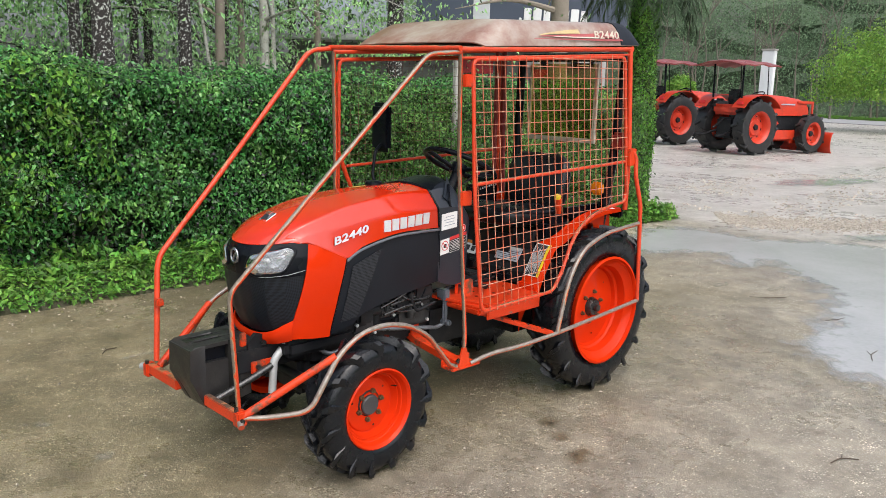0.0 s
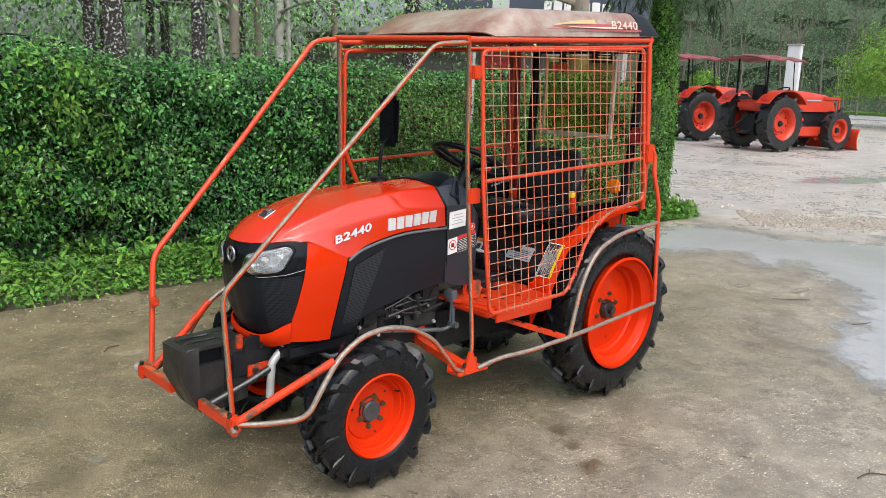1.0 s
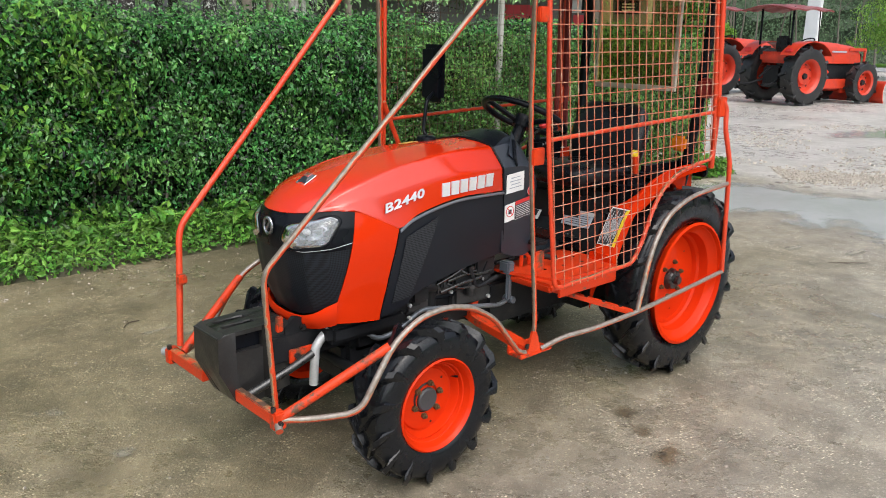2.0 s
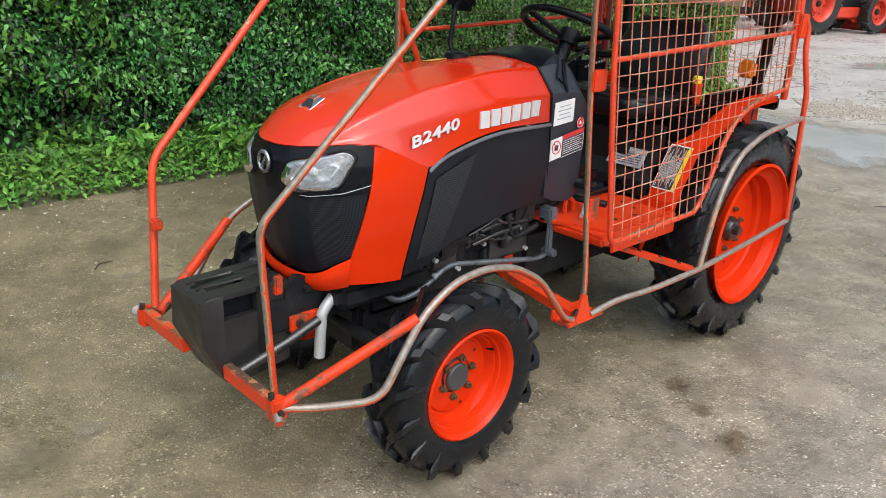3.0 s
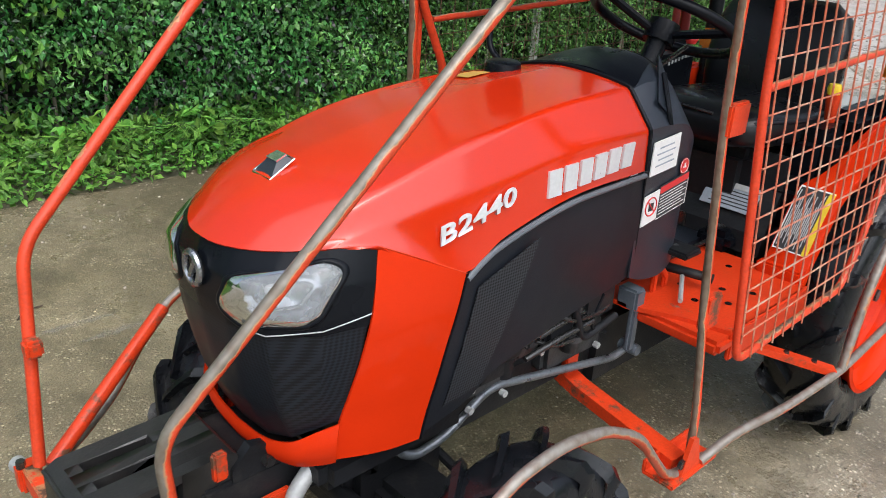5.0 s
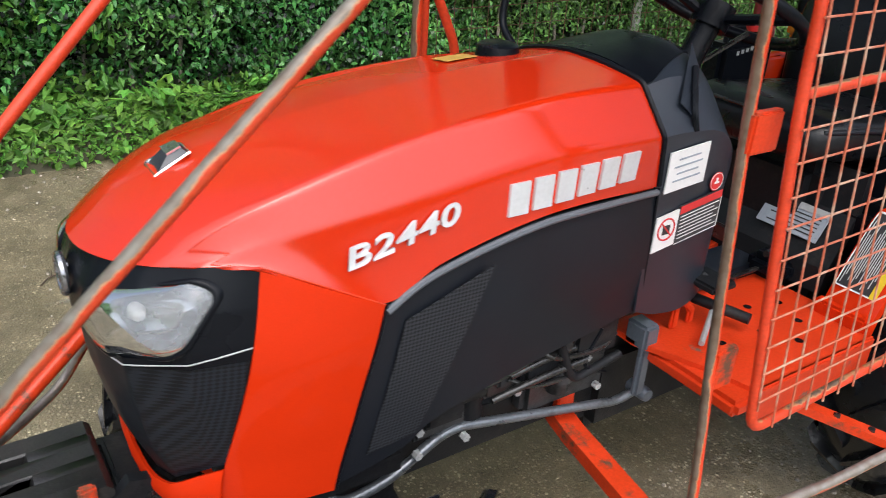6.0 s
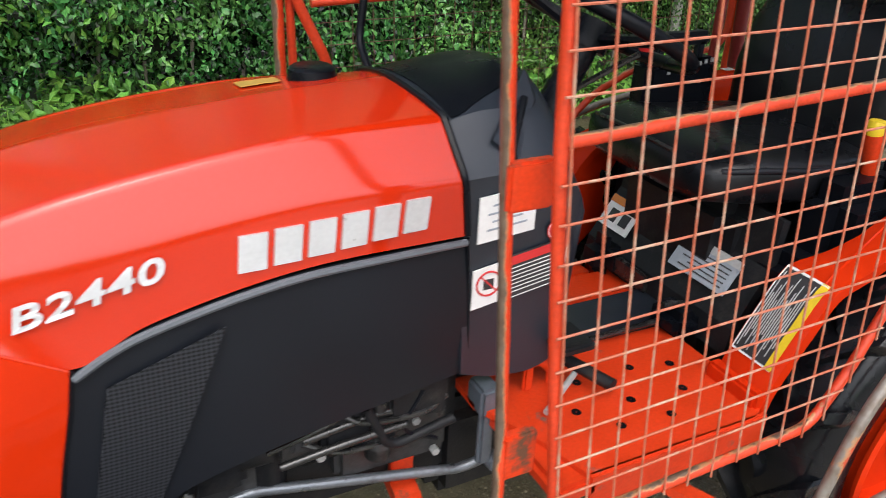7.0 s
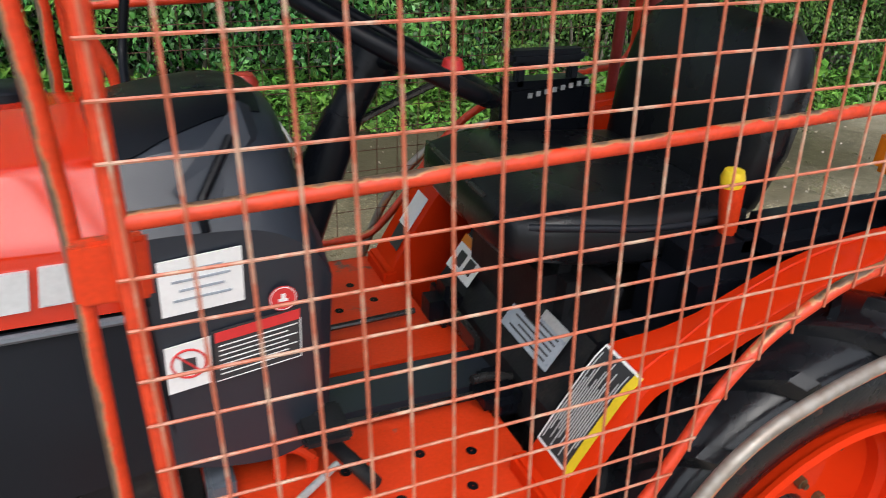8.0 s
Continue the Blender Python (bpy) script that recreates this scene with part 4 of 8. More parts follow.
def undergrowth():
    rng = np.random.default_rng(41)

    def fill(r, n):
        c = np.stack([r.uniform(-9, 10, 300), r.uniform(7.5, 12, 300), 0.3 + 6 * r.random(300) ** 1.3], 1)[r.integers(0, 300, n)]
        return c + r.normal(0, 1, (n, 3)) * np.array([0.5, 0.45, 0.34]), np.tile(np.array([-0.3, -0.6, 0.6]), (n, 1))

    vs, fs = leaves(28000, fill, 0.08, rng, droop=0.8, fold=0.4)
    low_part = (vs, fs)

    # High clumps, out of view, added to darken the bonnet's reflections.
    def tall(r, n):
        c = np.stack([r.uniform(-8, 17, 320), r.uniform(9.5, 14, 320), 4.2 + 9 * r.random(320)], 1)[r.integers(0, 320, n)]
        return c + r.normal(0, 1, (n, 3)) * np.array([0.8, 0.7, 0.6]), np.tile(np.array([-0.3, -0.6, 0.6]), (n, 1))

    vs2, fs2 = leaves(20000, tall, 0.24, rng, droop=0.5)
    vs, fs = np.concatenate([low_part[0], vs2]), np.concatenate([low_part[1], fs2 + len(low_part[0])])
    ob = leaf_object("grove_and_unseen_canopy", vs, fs, LEAF_TREE)
    tagged(ob, "green grove undergrowth with added unseen high foliage", "undergrowth", kind="stuff")


undergrowth()


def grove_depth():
    """Paler foliage deep in the grove, with gaps; backlight is put into its colour."""
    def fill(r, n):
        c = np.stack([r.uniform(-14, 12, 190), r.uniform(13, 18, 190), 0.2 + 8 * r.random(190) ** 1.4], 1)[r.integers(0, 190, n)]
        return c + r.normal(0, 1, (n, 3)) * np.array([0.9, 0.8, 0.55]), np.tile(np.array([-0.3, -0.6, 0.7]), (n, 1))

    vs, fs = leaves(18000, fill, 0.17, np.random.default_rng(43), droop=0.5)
    tagged(leaf_object("grove_depth", vs, fs, LEAF_HAZE), "grove foliage with backlit brightness put into its colour", "foliage", kind="stuff")


grove_depth()


def far_wood():
    """The wooded slope behind the road, with bare pale stems in front of it."""
    rows = []
    for j in range(26):
        t = j / 25
        row = []
        for i in range(90):
            a = radians(-40 + i * 1.6)
            d = 78 + 22 * t + 5 * noise.noise(Vector((i * 0.4, j * 0.5, 1)))
            row.append((d * math.cos(a), d * math.sin(a), 22 * t * (1 if i < 46 else max(0.12, 1 - (i - 46) * 0.09)) + 1.6 * noise.noise(Vector((i * 0.7, j * 0.8, 7))) - 0.3))
        rows.append(row)
    ob = part("far_slope", grid(rows), FAR_WOOD)
    tagged(ob, "dark wooded hillside behind the road", "backdrop", kind="structure")
    rng = np.random.default_rng(51)

    def fill(r, n):
        a = np.radians(r.uniform(-8, 48, n))
        d = r.uniform(70, 80, n)
        z = 14 * r.random(n)
        d = d + z * 0.6 + 2 * np.sin(a * 40) * np.sin(z)
        return np.stack([d * np.cos(a), d * np.sin(a), z], 1), np.tile(np.array([-0.8, -0.4, 0.5]), (n, 1))

    vs, fs = leaves(110000, fill, 0.2, rng, droop=0.6)
    ob = leaf_object("far_woods", vs, fs, LEAF_FAR)
    tagged(ob, "far green trees behind the road", "woods", kind="stuff")
    shapes = []
    r = random.Random(4)
    for k in range(70):
        a = radians(r.uniform(0, 40))
        d = r.uniform(66, 72)
        x, y = d * math.cos(a), d * math.sin(a)
        h = r.uniform(5, 12)
        p = [(x, y, 0), (x + r.uniform(-0.5, 0.5), y + r.uniform(-0.6, 0.6), h * 0.5), (x + r.uniform(-1.5, 1.5), y + r.uniform(-1.5, 1.5), h)]
        shapes.append(tube(p, 0.07, sides=5, smooth=True, radii=lambda t: 0.09 * (1.1 - t)))
        for b in range(3):
            q = Vector(p[1]).lerp(Vector(p[2]), r.uniform(0, 0.8))
            shapes.append(tube([q, q + Vector((r.uniform(-1, 1), r.uniform(-1.5, 1.5), r.uniform(0.8, 2.2)))], 0.035, sides=4))
    ob = part("bare_saplings", joined(*shapes), SAPLING)
    tagged(ob, "bare pale saplings along the far roadside", "saplings", kind="stuff")


far_wood()


def near_woods():
    """Unseen trees added behind the walk to darken and shape the paint's reflections."""
    rng = np.random.default_rng(77)

    def fill(r, n):
        a = np.radians(r.uniform(150, 335, n))
        d = r.uniform(15, 19, n)
        z = (2.4 + 5.0 * (a < 3.6)) * r.random(n) ** 0.9
        d = d + 1.5 * np.sin(a * 23) * np.sin(z * 0.8)
        return np.stack([d * np.cos(a), d * np.sin(a), z], 1), np.stack([-np.cos(a), -np.sin(a), np.full(n, 0.5)], 1)

    vs, fs = leaves(12000, fill, 0.6, rng, droop=0.6)
    ob = leaf_object("unseen_yard_woods", vs, fs, LEAF_TREE)
    tagged(ob, "unseen green trees added to close the yard", "woods", kind="stuff")
    rows = []
    for j in range(8):
        rows.append([((19.5 + noise.noise(Vector((i, j, 0)))) * math.cos(radians(145 + i * 5)), (19.5 + noise.noise(Vector((i, j, 5)))) * math.sin(radians(145 + i * 5)), j * 0.3) for i in range(40)])
    tagged(part("unseen_yard_edge", grid(rows), FAR_WOOD), "unseen dark thicket added to close the yard", "backdrop", kind="structure")


near_woods()


def far_road():
    road = part("road", box((-1, -80, 0.01), (9, 200, 0.05), 0, pose(52, 0, 0, 0, 0, -14)), ROAD_MAT, smooth=False)
    tagged(road, "pale wet road beyond the yard", "road", kind="structure")
    strip = part("roadside_grass", box((10, -80, 0.0), (15, 200, 0.25), 0.1, pose(52, 0, 0, 0, 0, -14)), LEAF_LOW)
    tagged(strip, "green grass strip beyond the road", "grass", kind="structure")
    rail = thing("guard_rail", "pale roadside guard rail", "guard rail", (52, 0, 0))
    m = pose(0, 0, 0, 0, 0, -14)
    part("rail", box((9.6, -60, 0.62), (9.7, 20, 0.98), 0.02, m), CONCRETE, rail)
    for k in range(16):
        part("post", box((9.7, -60 + k * 5, 0.0), (9.85, -59.8 + k * 5, 0.75), 0.01, m), CONCRETE, rail)


far_road()


def bush(x, y, r0, h, seed, label):
    rng = np.random.default_rng(seed)
    ob = thing("bush", label, "bush", (x, y, 0))
    part("stem", tube([(0, 0, 0), (0.1, 0, h * 0.4), (0, 0.1, h * 0.8)], 0.06, sides=7, smooth=True), STEM, ob)

    def ball(r, n):
        a, b = r.uniform(0, 6.28, n), np.arccos(r.uniform(-0.3, 1, n))
        k = r0 * (0.65 + 0.35 * r.random(n)) * (1 + 0.25 * np.sin(a * 5) * np.sin(b * 6))
        d = np.stack([np.sin(b) * np.cos(a), np.sin(b) * np.sin(a), np.cos(b)], 1)
        return d * k[:, None] * np.array([1, 1, h / r0 * 0.55]) + np.array([0, 0, h * 0.42]), d

    vs, fs = leaves(15000, ball, 0.17, rng, droop=0.4, fold=0.4)
    leaf_object("crown", vs, fs, LEAF_PALE, ob)


bush(43, 10.2, 3.9, 5.6, 61, "bright green rounded bush at the roadside")
bush(42, 6.0, 2.2, 3.0, 62, "low bright green bush at the roadside")
bush(40, 20.5, 1.0, 2.6, 63, "small yellow-green bush behind the tractors")

pillar = thing("sign_pillar", "tall white sign pillar at the roadside", "sign", (35.15, 13.45, 0))
part("body", box((-0.16, -0.29, 0), (0.16, 0.29, 3.7), 0.03), SIGN_PALE, pillar)
part("cap", box((-0.2, -0.33, 3.7), (0.2, 0.33, 3.78), 0.02), CONCRETE, pillar)


def shop_sign():
    """The signboard and the low building front behind the hedge."""
    m = pose(9.6, 6.6, 0, 0, 0, -52)
    house = thing("building", "low grey shop front behind the hedge", "building", (0, 0, 0))
    part("wall", box((-4.5, 0, 0), (1.2, 0.2, 2.35), 0.01, m), WALL_MAT, house)
    for a0, a1 in ((0.1, 0.46), (0.66, 1.06)):
        win = part("window", box((a0, -0.03, 1.98), (a1, 0.0, 2.2), 0.01, m), BLACK, house, "dark shop window with pale stripes")
        for k in range(3):
            part("stripe", box((a0 + 0.11, -0.036, 2.03 + k * 0.05), (a1 - 0.08, -0.031, 2.05 + k * 0.05), 0, m), WHITE, win, smooth=False)
    part("notice", box((-0.14, -0.05, 1.98), (0.09, -0.01, 2.2), 0.005, m), SIGN_PALE, house, "white notice board")
    part("banner", box((-0.04, -0.06, 1.8), (0.52, -0.02, 1.95), 0.005, m), SIGN_RED, house, "red banner")
    part("banner", box((-1.3, -0.06, 1.85), (-0.75, -0.02, 2.1), 0.005, m), SIGN_RED, house, "red banner")
    part("awning", box((-4.6, -0.8, 2.35), (1.2, 0.2, 2.45), 0.02, m), STEEL, house, "grey sheet awning")
    sign = thing("signboard", "dark blue signboard with unreadable white lettering", "sign", (0, 0, 0))
    part("board", box((-2.2, 0, 2.6), (1.6, 0.06, 3.6), 0.01, m), SIGN_BLUE, sign)
    wide = (0.05, 0.13, 0.15, 0.12, 0.16, 0.1, 0.14, 0.12)
    x0 = -0.42
    for k, w in enumerate(wide):
        part("lettering_bar", box((x0, -0.03, 2.78), (x0 + w, -0.004, 2.84 if k == 0 else 3.03 - 0.02 * (k % 2)), 0.01, m @ pose(0, 0, 0, 0, 2, 0)), WHITE, sign, "white lettering bar", smooth=False)
        x0 += w + 0.035
    part("pale_panel", box((-1.15, -0.02, 2.62), (-0.85, -0.004, 3.55), 0.004, m), SIGN_PALE, sign, "faded pale panel", smooth=False)
    for k in (-1.8, 1.2):
        part("post", box((k, 0.06, 0), (k + 0.08, 0.14, 3.5), 0.005, m), STEEL, sign)


shop_sign()

post = thing("concrete_post", "slim pale concrete post standing in the hedge", "post", (3.79, 2.88, 0))
part("shaft", box((-0.024, -0.024, 0), (0.024, 0.024, 1.86), 0.006), CONCRETE, post)


def far_tractor(m, label, blade):
    """A larger orange tractor with a canopy, seen far off. Local x is its heading, the rear axle at 0."""
    ob = thing("farm_tractor", label, "tractor", (0, 0, 0), group="parked tractors")
    ob.matrix_basis = m
    RR, RF = 0.79, 0.6

    def far_wheel(x, y, R, W, rim, lugs):
        s = 1 if y > 0 else -1
        w = part("wheel", lathe([(0.05, s * 0.02), (rim * 0.5, s * 0.02), (rim * 0.6, -s * 0.03), (rim * 0.8, -s * 0.02), (rim * 0.88, s * 0.10), (rim, s * W * 0.42), (rim + 0.02, s * W * 0.45), (rim - 0.02, -s * W * 0.4)], (x, y, R), 32), FADED_ORANGE, ob, "orange wheel disc")
        for k in range(8):
            slot = part("rim_slot", box((-0.03, -0.004, -0.018), (0.03, 0.004, 0.018), 0.003), BLACK, w, smooth=False)
            slot.matrix_basis = Matrix.Translation((x, y + s * 0.0, R)) @ Matrix.Rotation(k * math.pi / 4 + 0.2, 4, "Y") @ Matrix.Translation((0, -s * 0.022, rim * 0.7))
        part("hub", lathe([(0.001, s * 0.07), (0.07, s * 0.07), (0.09, s * 0.02)], (x, y, R), 16), CAST, w)
        prof = [(rim, -W * 0.42), (R * 0.8, -W * 0.5), (R - 0.06, -W * 0.44), (R - 0.045, 0), (R - 0.06, W * 0.44), (R * 0.8, W * 0.5), (rim, W * 0.42)]
        part("tyre", lathe(prof, (x, y, R), 36), DUSTY_TYRE, w, "black lugged tyre")
        for k in range(lugs):
            for q in (-1, 1):
                a = 2 * math.pi * (k + (0.5 if q > 0 else 0)) / lugs
                lug = part("tread_lug", box((-0.035, 0, -0.07), (0.035, W * 0.52, 0.045), 0, pose(0, 0, 0, 0, 0, 24 * q) if q > 0 else pose(0, 0, 0, 0, 0, 180 - 24)), DUSTY_TYRE, w, smooth=False)
                lug.matrix_basis = Matrix.Translation((x, y, R)) @ Matrix.Rotation(-a, 4, "Y") @ Matrix.Translation((0, 0, R - 0.045))

    for y in (-0.68, 0.68):
        far_wheel(0, y, RR, 0.40, 0.44, 11)
        far_wheel(2.6, y * 0.95, RF, 0.30, 0.33, 9)
        part("fender", grid([[(0.0 + 0.92 * math.cos(radians(32 + 116 * i / 12)), y + s, RR + 0.9 * math.sin(radians(32 + 116 * i / 12)) ** 0.8) for i in range(13)] for s in (-0.22, -0.2, 0.2, 0.22)], 0.02), FADED_ORANGE, ob)
        part("tail_lamp", box((-0.75, y - 0.12, 1.42), (-0.70, y + 0.12, 1.52), 0.02), RED_INK, ob)
        part("canopy_post", tube([(-0.45, y * 0.75, 1.2), (-0.5, y * 0.75, 2.6)], 0.03, sides=8), BLACK, ob)
        part("canopy_post", tube([(0.75, y * 0.7, 1.0), (0.6, y * 0.7, 2.58)], 0.014, sides=8), BLACK, ob)
    part("bonnet", grid([[Vector((x, wy * math.copysign(abs(math.cos(a)) ** 0.5, math.cos(a)), 1.12 + hz * abs(math.sin(a)) ** 0.6)) for a in [math.pi * k / 14 for k in range(15)]] for x, wy, hz in ((1.0, 0.36, 0.62), (1.8, 0.35, 0.58), (2.6, 0.33, 0.5), (2.85, 0.31, 0.42), (2.95, 0.28, 0.3))], 0.02), FADED_ORANGE, ob, "orange bonnet")
    part("grille", box((2.9, -0.28, 0.95), (2.97, 0.28, 1.4), 0.02), BLACK, ob)
    part("engine", box((0.9, -0.25, 0.65), (2.8, 0.25, 1.14), 0.05), CAST, ob)
    part("side_stripe", box((1.5, -0.365, 1.43), (2.15, -0.36, 1.47), 0.0), GREY_LABEL, ob, smooth=False)
    part("gearbox", box((-0.5, -0.3, 0.45), (1.0, 0.3, 1.05), 0.06), CAST, ob)
    part("platform", box((0.1, -0.62, 0.85), (1.15, 0.62, 0.95), 0.03), FADED_ORANGE, ob)
    part("rear_body", box((-0.5, -0.5, 1.12), (0.3, 0.5, 1.42), 0.08), FADED_ORANGE, ob)
    part("seat", joined(box((-0.1, -0.24, 1.3), (0.35, 0.24, 1.42), 0.05), box((-0.2, -0.22, 1.4), (-0.08, 0.22, 1.85), 0.05)), SEAT_MAT, ob)
    part("steering_wheel", tube([Vector((0.85 + 0.19 * math.cos(k * 0.314) * 0.9, 0.19 * math.sin(k * 0.314), 1.72 + 0.08 * math.cos(k * 0.314))) for k in range(20)], 0.02, closed=True, sides=6), BLACK, ob)
    part("dash", box((0.9, -0.25, 1.2), (1.1, 0.25, 1.65), 0.04), BLACK, ob)
    part("canopy", grid([[Vector((-0.95 + 1.65 * i / 14, y, 2.58 + 0.05 * math.sin(math.pi * (0.12 + 0.76 * i / 14)) + 0.02 * math.sin(i * 1.1) - 0.12 * (y / 0.8) ** 2)) for i in range(15)] for y in (-0.82, -0.78, -0.4, 0, 0.4, 0.78, 0.82)], 0.04, True), CANOPY, ob, "faded maroon canopy")
    part("axle", tube([(2.6, -0.6, RF), (2.6, 0.6, RF)], 0.09, sides=10), CAST, ob)
    part("side_skirt", box((0.9, -0.5, 0.42), (2.1, -0.44, 0.7), 0.02), FADED_ORANGE, ob)
    for y in (-0.25, 0.25):
        part("lift_arm", tube([(-0.4, y, 0.7), (-0.9, y * 1.4, 0.55), (-1.25, y * 1.5, 0.55)], 0.035, sides=8), CAST, ob)
    part("top_link", tube([(-0.5, 0, 1.0), (-0.95, 0, 0.75)], 0.03, sides=8), CAST, ob)
    if blade:
        part("front_guard", joined(tube([(3.05, -0.32, 0.7), (3.05, -0.32, 1.5), (3.05, 0.32, 1.5), (3.05, 0.32, 0.7)], 0.035, 0.05, sides=8), box((2.3, -0.35, 1.48), (3.08, -0.31, 1.56), 0.01)), FADED_ORANGE, ob)
        part("blade", grid([[(3.35 + 0.12 * math.cos(radians(100 + 160 * i / 8)), y, 0.33 + 0.3 * math.sin(radians(100 + 160 * i / 8))) for i in range(9)] for y in (-0.95, 0.95)], 0.03), FADED_ORANGE, ob, "orange front dozer blade")
        part("blade_arm", box((2.0, -0.42, 0.3), (3.3, -0.34, 0.42), 0.02), FADED_ORANGE, ob)
        part("blade_arm", box((2.0, 0.34, 0.3), (3.3, 0.42, 0.42), 0.02), FADED_ORANGE, ob)


far_tractor(pose(19.8, 7.51, 0, 0, 0, -14) @ Matrix.Scale(0.96, 4), "large orange tractor with maroon canopy and front blade", True)
far_tractor(pose(21.5, 10.82, 0, 0, 0, -16), "large orange tractor with a faded maroon canopy", False)


def litter():
    """Loose pebbles, twigs and a few dead leaves on the paving."""
    rng = random.Random(12)
    shapes = []
    for k in range(900):
        x, y = rng.uniform(-1.6, 5.5), rng.uniform(-2.2, 2.7)
        if rng.random() < 0.4:
            y = rng.uniform(2.3, 2.85)
        s = rng.uniform(0.003, 0.008)
        n = 6
        vs = [Vector((x + s * rng.uniform(0.7, 1.2) * math.cos(a), y + s * rng.uniform(0.7, 1.2) * math.sin(a), 0.0)) for a in [i * 6.283 / n for i in range(n)]]
        vs += [Vector((x + (v.x - x) * 0.6, y + (v.y - y) * 0.6, s * 0.8)) for v in vs]
        fs = [(i, (i + 1) % n, n + (i + 1) % n, n + i) for i in range(n)] + [tuple(range(n, 2 * n))]
        shapes.append((vs, fs))
    ob = part("loose_pebbles", joined(*shapes), PEBBLE)
    tagged(ob, "small loose pebbles scattered over the wet yard", "pebbles", kind="stuff")
    shapes = []
    for k in range(2600):
        u, w = rng.uniform(0, 1), rng.gauss(0, 0.3)
        x, y = 7.75 + 1.4 * u * u + w * 0.7 + 0.15, 2.0 - 1.7 * u + w * 0.5
        s = rng.uniform(0.008, 0.022)
        n = 5
        vs = [Vector((x + s * rng.uniform(0.7, 1.2) * math.cos(a), y + s * rng.uniform(0.7, 1.2) * math.sin(a), 0.0)) for a in [i * 6.283 / n for i in range(n)]]
        vs += [Vector((x + (v.x - x) * 0.6, y + (v.y - y) * 0.6, s * 0.8)) for v in vs]
        shapes.append((vs, [(i, (i + 1) % n, n + (i + 1) % n, n + i) for i in range(n)] + [tuple(range(n, 2 * n))]))
    for k in range(3200):
        x, y = rng.uniform(8.2, 16.5), rng.uniform(-2.5, 4.5)
        if noise.noise(Vector((x * 0.5, y * 0.9, 4))) < 0.05:
            continue
        s = rng.uniform(0.01, 0.028)
        vs = [Vector((x + s * rng.uniform(0.7, 1.2) * math.cos(a), y + s * rng.uniform(0.7, 1.2) * math.sin(a), 0.0)) for a in [i * 6.283 / 5 for i in range(5)]]
        vs += [Vector((x + (v.x - x) * 0.6, y + (v.y - y) * 0.6, s * 0.7)) for v in vs]
        shapes.append((vs, [(i, (i + 1) % 5, 5 + (i + 1) % 5, 5 + i) for i in range(5)] + [(5, 6, 7, 8, 9)]))
    ob = part("gravel_strip", joined(*shapes), PEBBLE)
    tagged(ob, "strip of loose grey gravel across the yard", "gravel", kind="stuff")
    for x, y, a, ln in ((0.35, 1.55, 0.3, 0.16), (4.35, -0.35, 2.4, 0.3), (3.2, -1.35, 0.2, 0.25), (-0.25, 1.7, 0.5, 0.12), (1.56, -1.69, -0.5, 0.15), (4.1, -0.88, 2.8, 0.2)):
        tw = thing("twig", "thin dark dead twig lying on the concrete", "twig", (x, y, 0.004), group="twigs on the yard")
        d = Vector((math.cos(a), math.sin(a), 0))
        e_ = Vector((-d.y, d.x, 0))
        part("stick", tube([(0, 0, 0), d * ln * 0.5 + e_ * 0.02 + Vector((0, 0, 0.004)), d * ln], 0.0028, smooth=True, sides=6), TWIG, tw)
        part("side_shoot", tube([d * ln * 0.5 + e_ * 0.02, d * ln * 0.7 + e_ * 0.05 + Vector((0, 0, 0.006))], 0.0018, sides=5), TWIG, tw)
    for cx, cy, rad, num in LITTER_SPOTS:
        shapes = []
        for k in range(num):
            a, d = rng.uniform(0, 6.28), rad * abs(rng.gauss(0, 0.55))
            x, y, s, w = cx + d * math.cos(a) * 1.4, cy + d * math.sin(a), rng.uniform(0.004, 0.011), rng.uniform(0, 6.28)
            c_, s_ = math.cos(w), math.sin(w)
            shapes.append(([Vector((x + p * s * c_ - q * s * s_, y + p * s * s_ + q * s * c_, 0.0045 + h)) for p, q, h in ((-1, 0, 0), (0, -0.5, 0.002), (1, 0, 0.003), (0, 0.5, 0.001))], [(0, 1, 2), (0, 2, 3)]))
        tagged(part("leaf_debris", joined(*shapes), DRY_LEAF, smooth=False), "dark wet leaf debris on the yard", "debris", kind="stuff")


litter()


# ---- the tractor: x runs from its nose to its tail, its axle line at 0, the centre line at y = 0 ----
tractor = thing("tractor", "orange compact farm tractor with welded wire cage on wet concrete", "tractor", (0, 0, 0))
HUB_F, HUB_R = Vector((0.004, -0.41, 0.292)), Vector((1.522, -0.42, 0.443))


def tyre_shape(R, W, rim, centre):
    """The smooth body of a farm tyre."""
    Rc = R - 0.019
    prof = [(rim - 0.004, -W * 0.36), (rim + 0.012, -W * 0.44), (rim + (Rc - rim) * 0.3, -W * 0.485), (rim + (Rc - rim) * 0.55, -W * 0.5), (Rc - 0.032, -W * 0.475), (Rc - 0.012, -W * 0.41), (Rc - 0.004, -W * 0.32),
            (Rc, -W * 0.2), (Rc + 0.002, 0)]
    prof = prof + [(r, -s) for r, s in prof[-2::-1]]
    return lathe(prof, centre, 56)


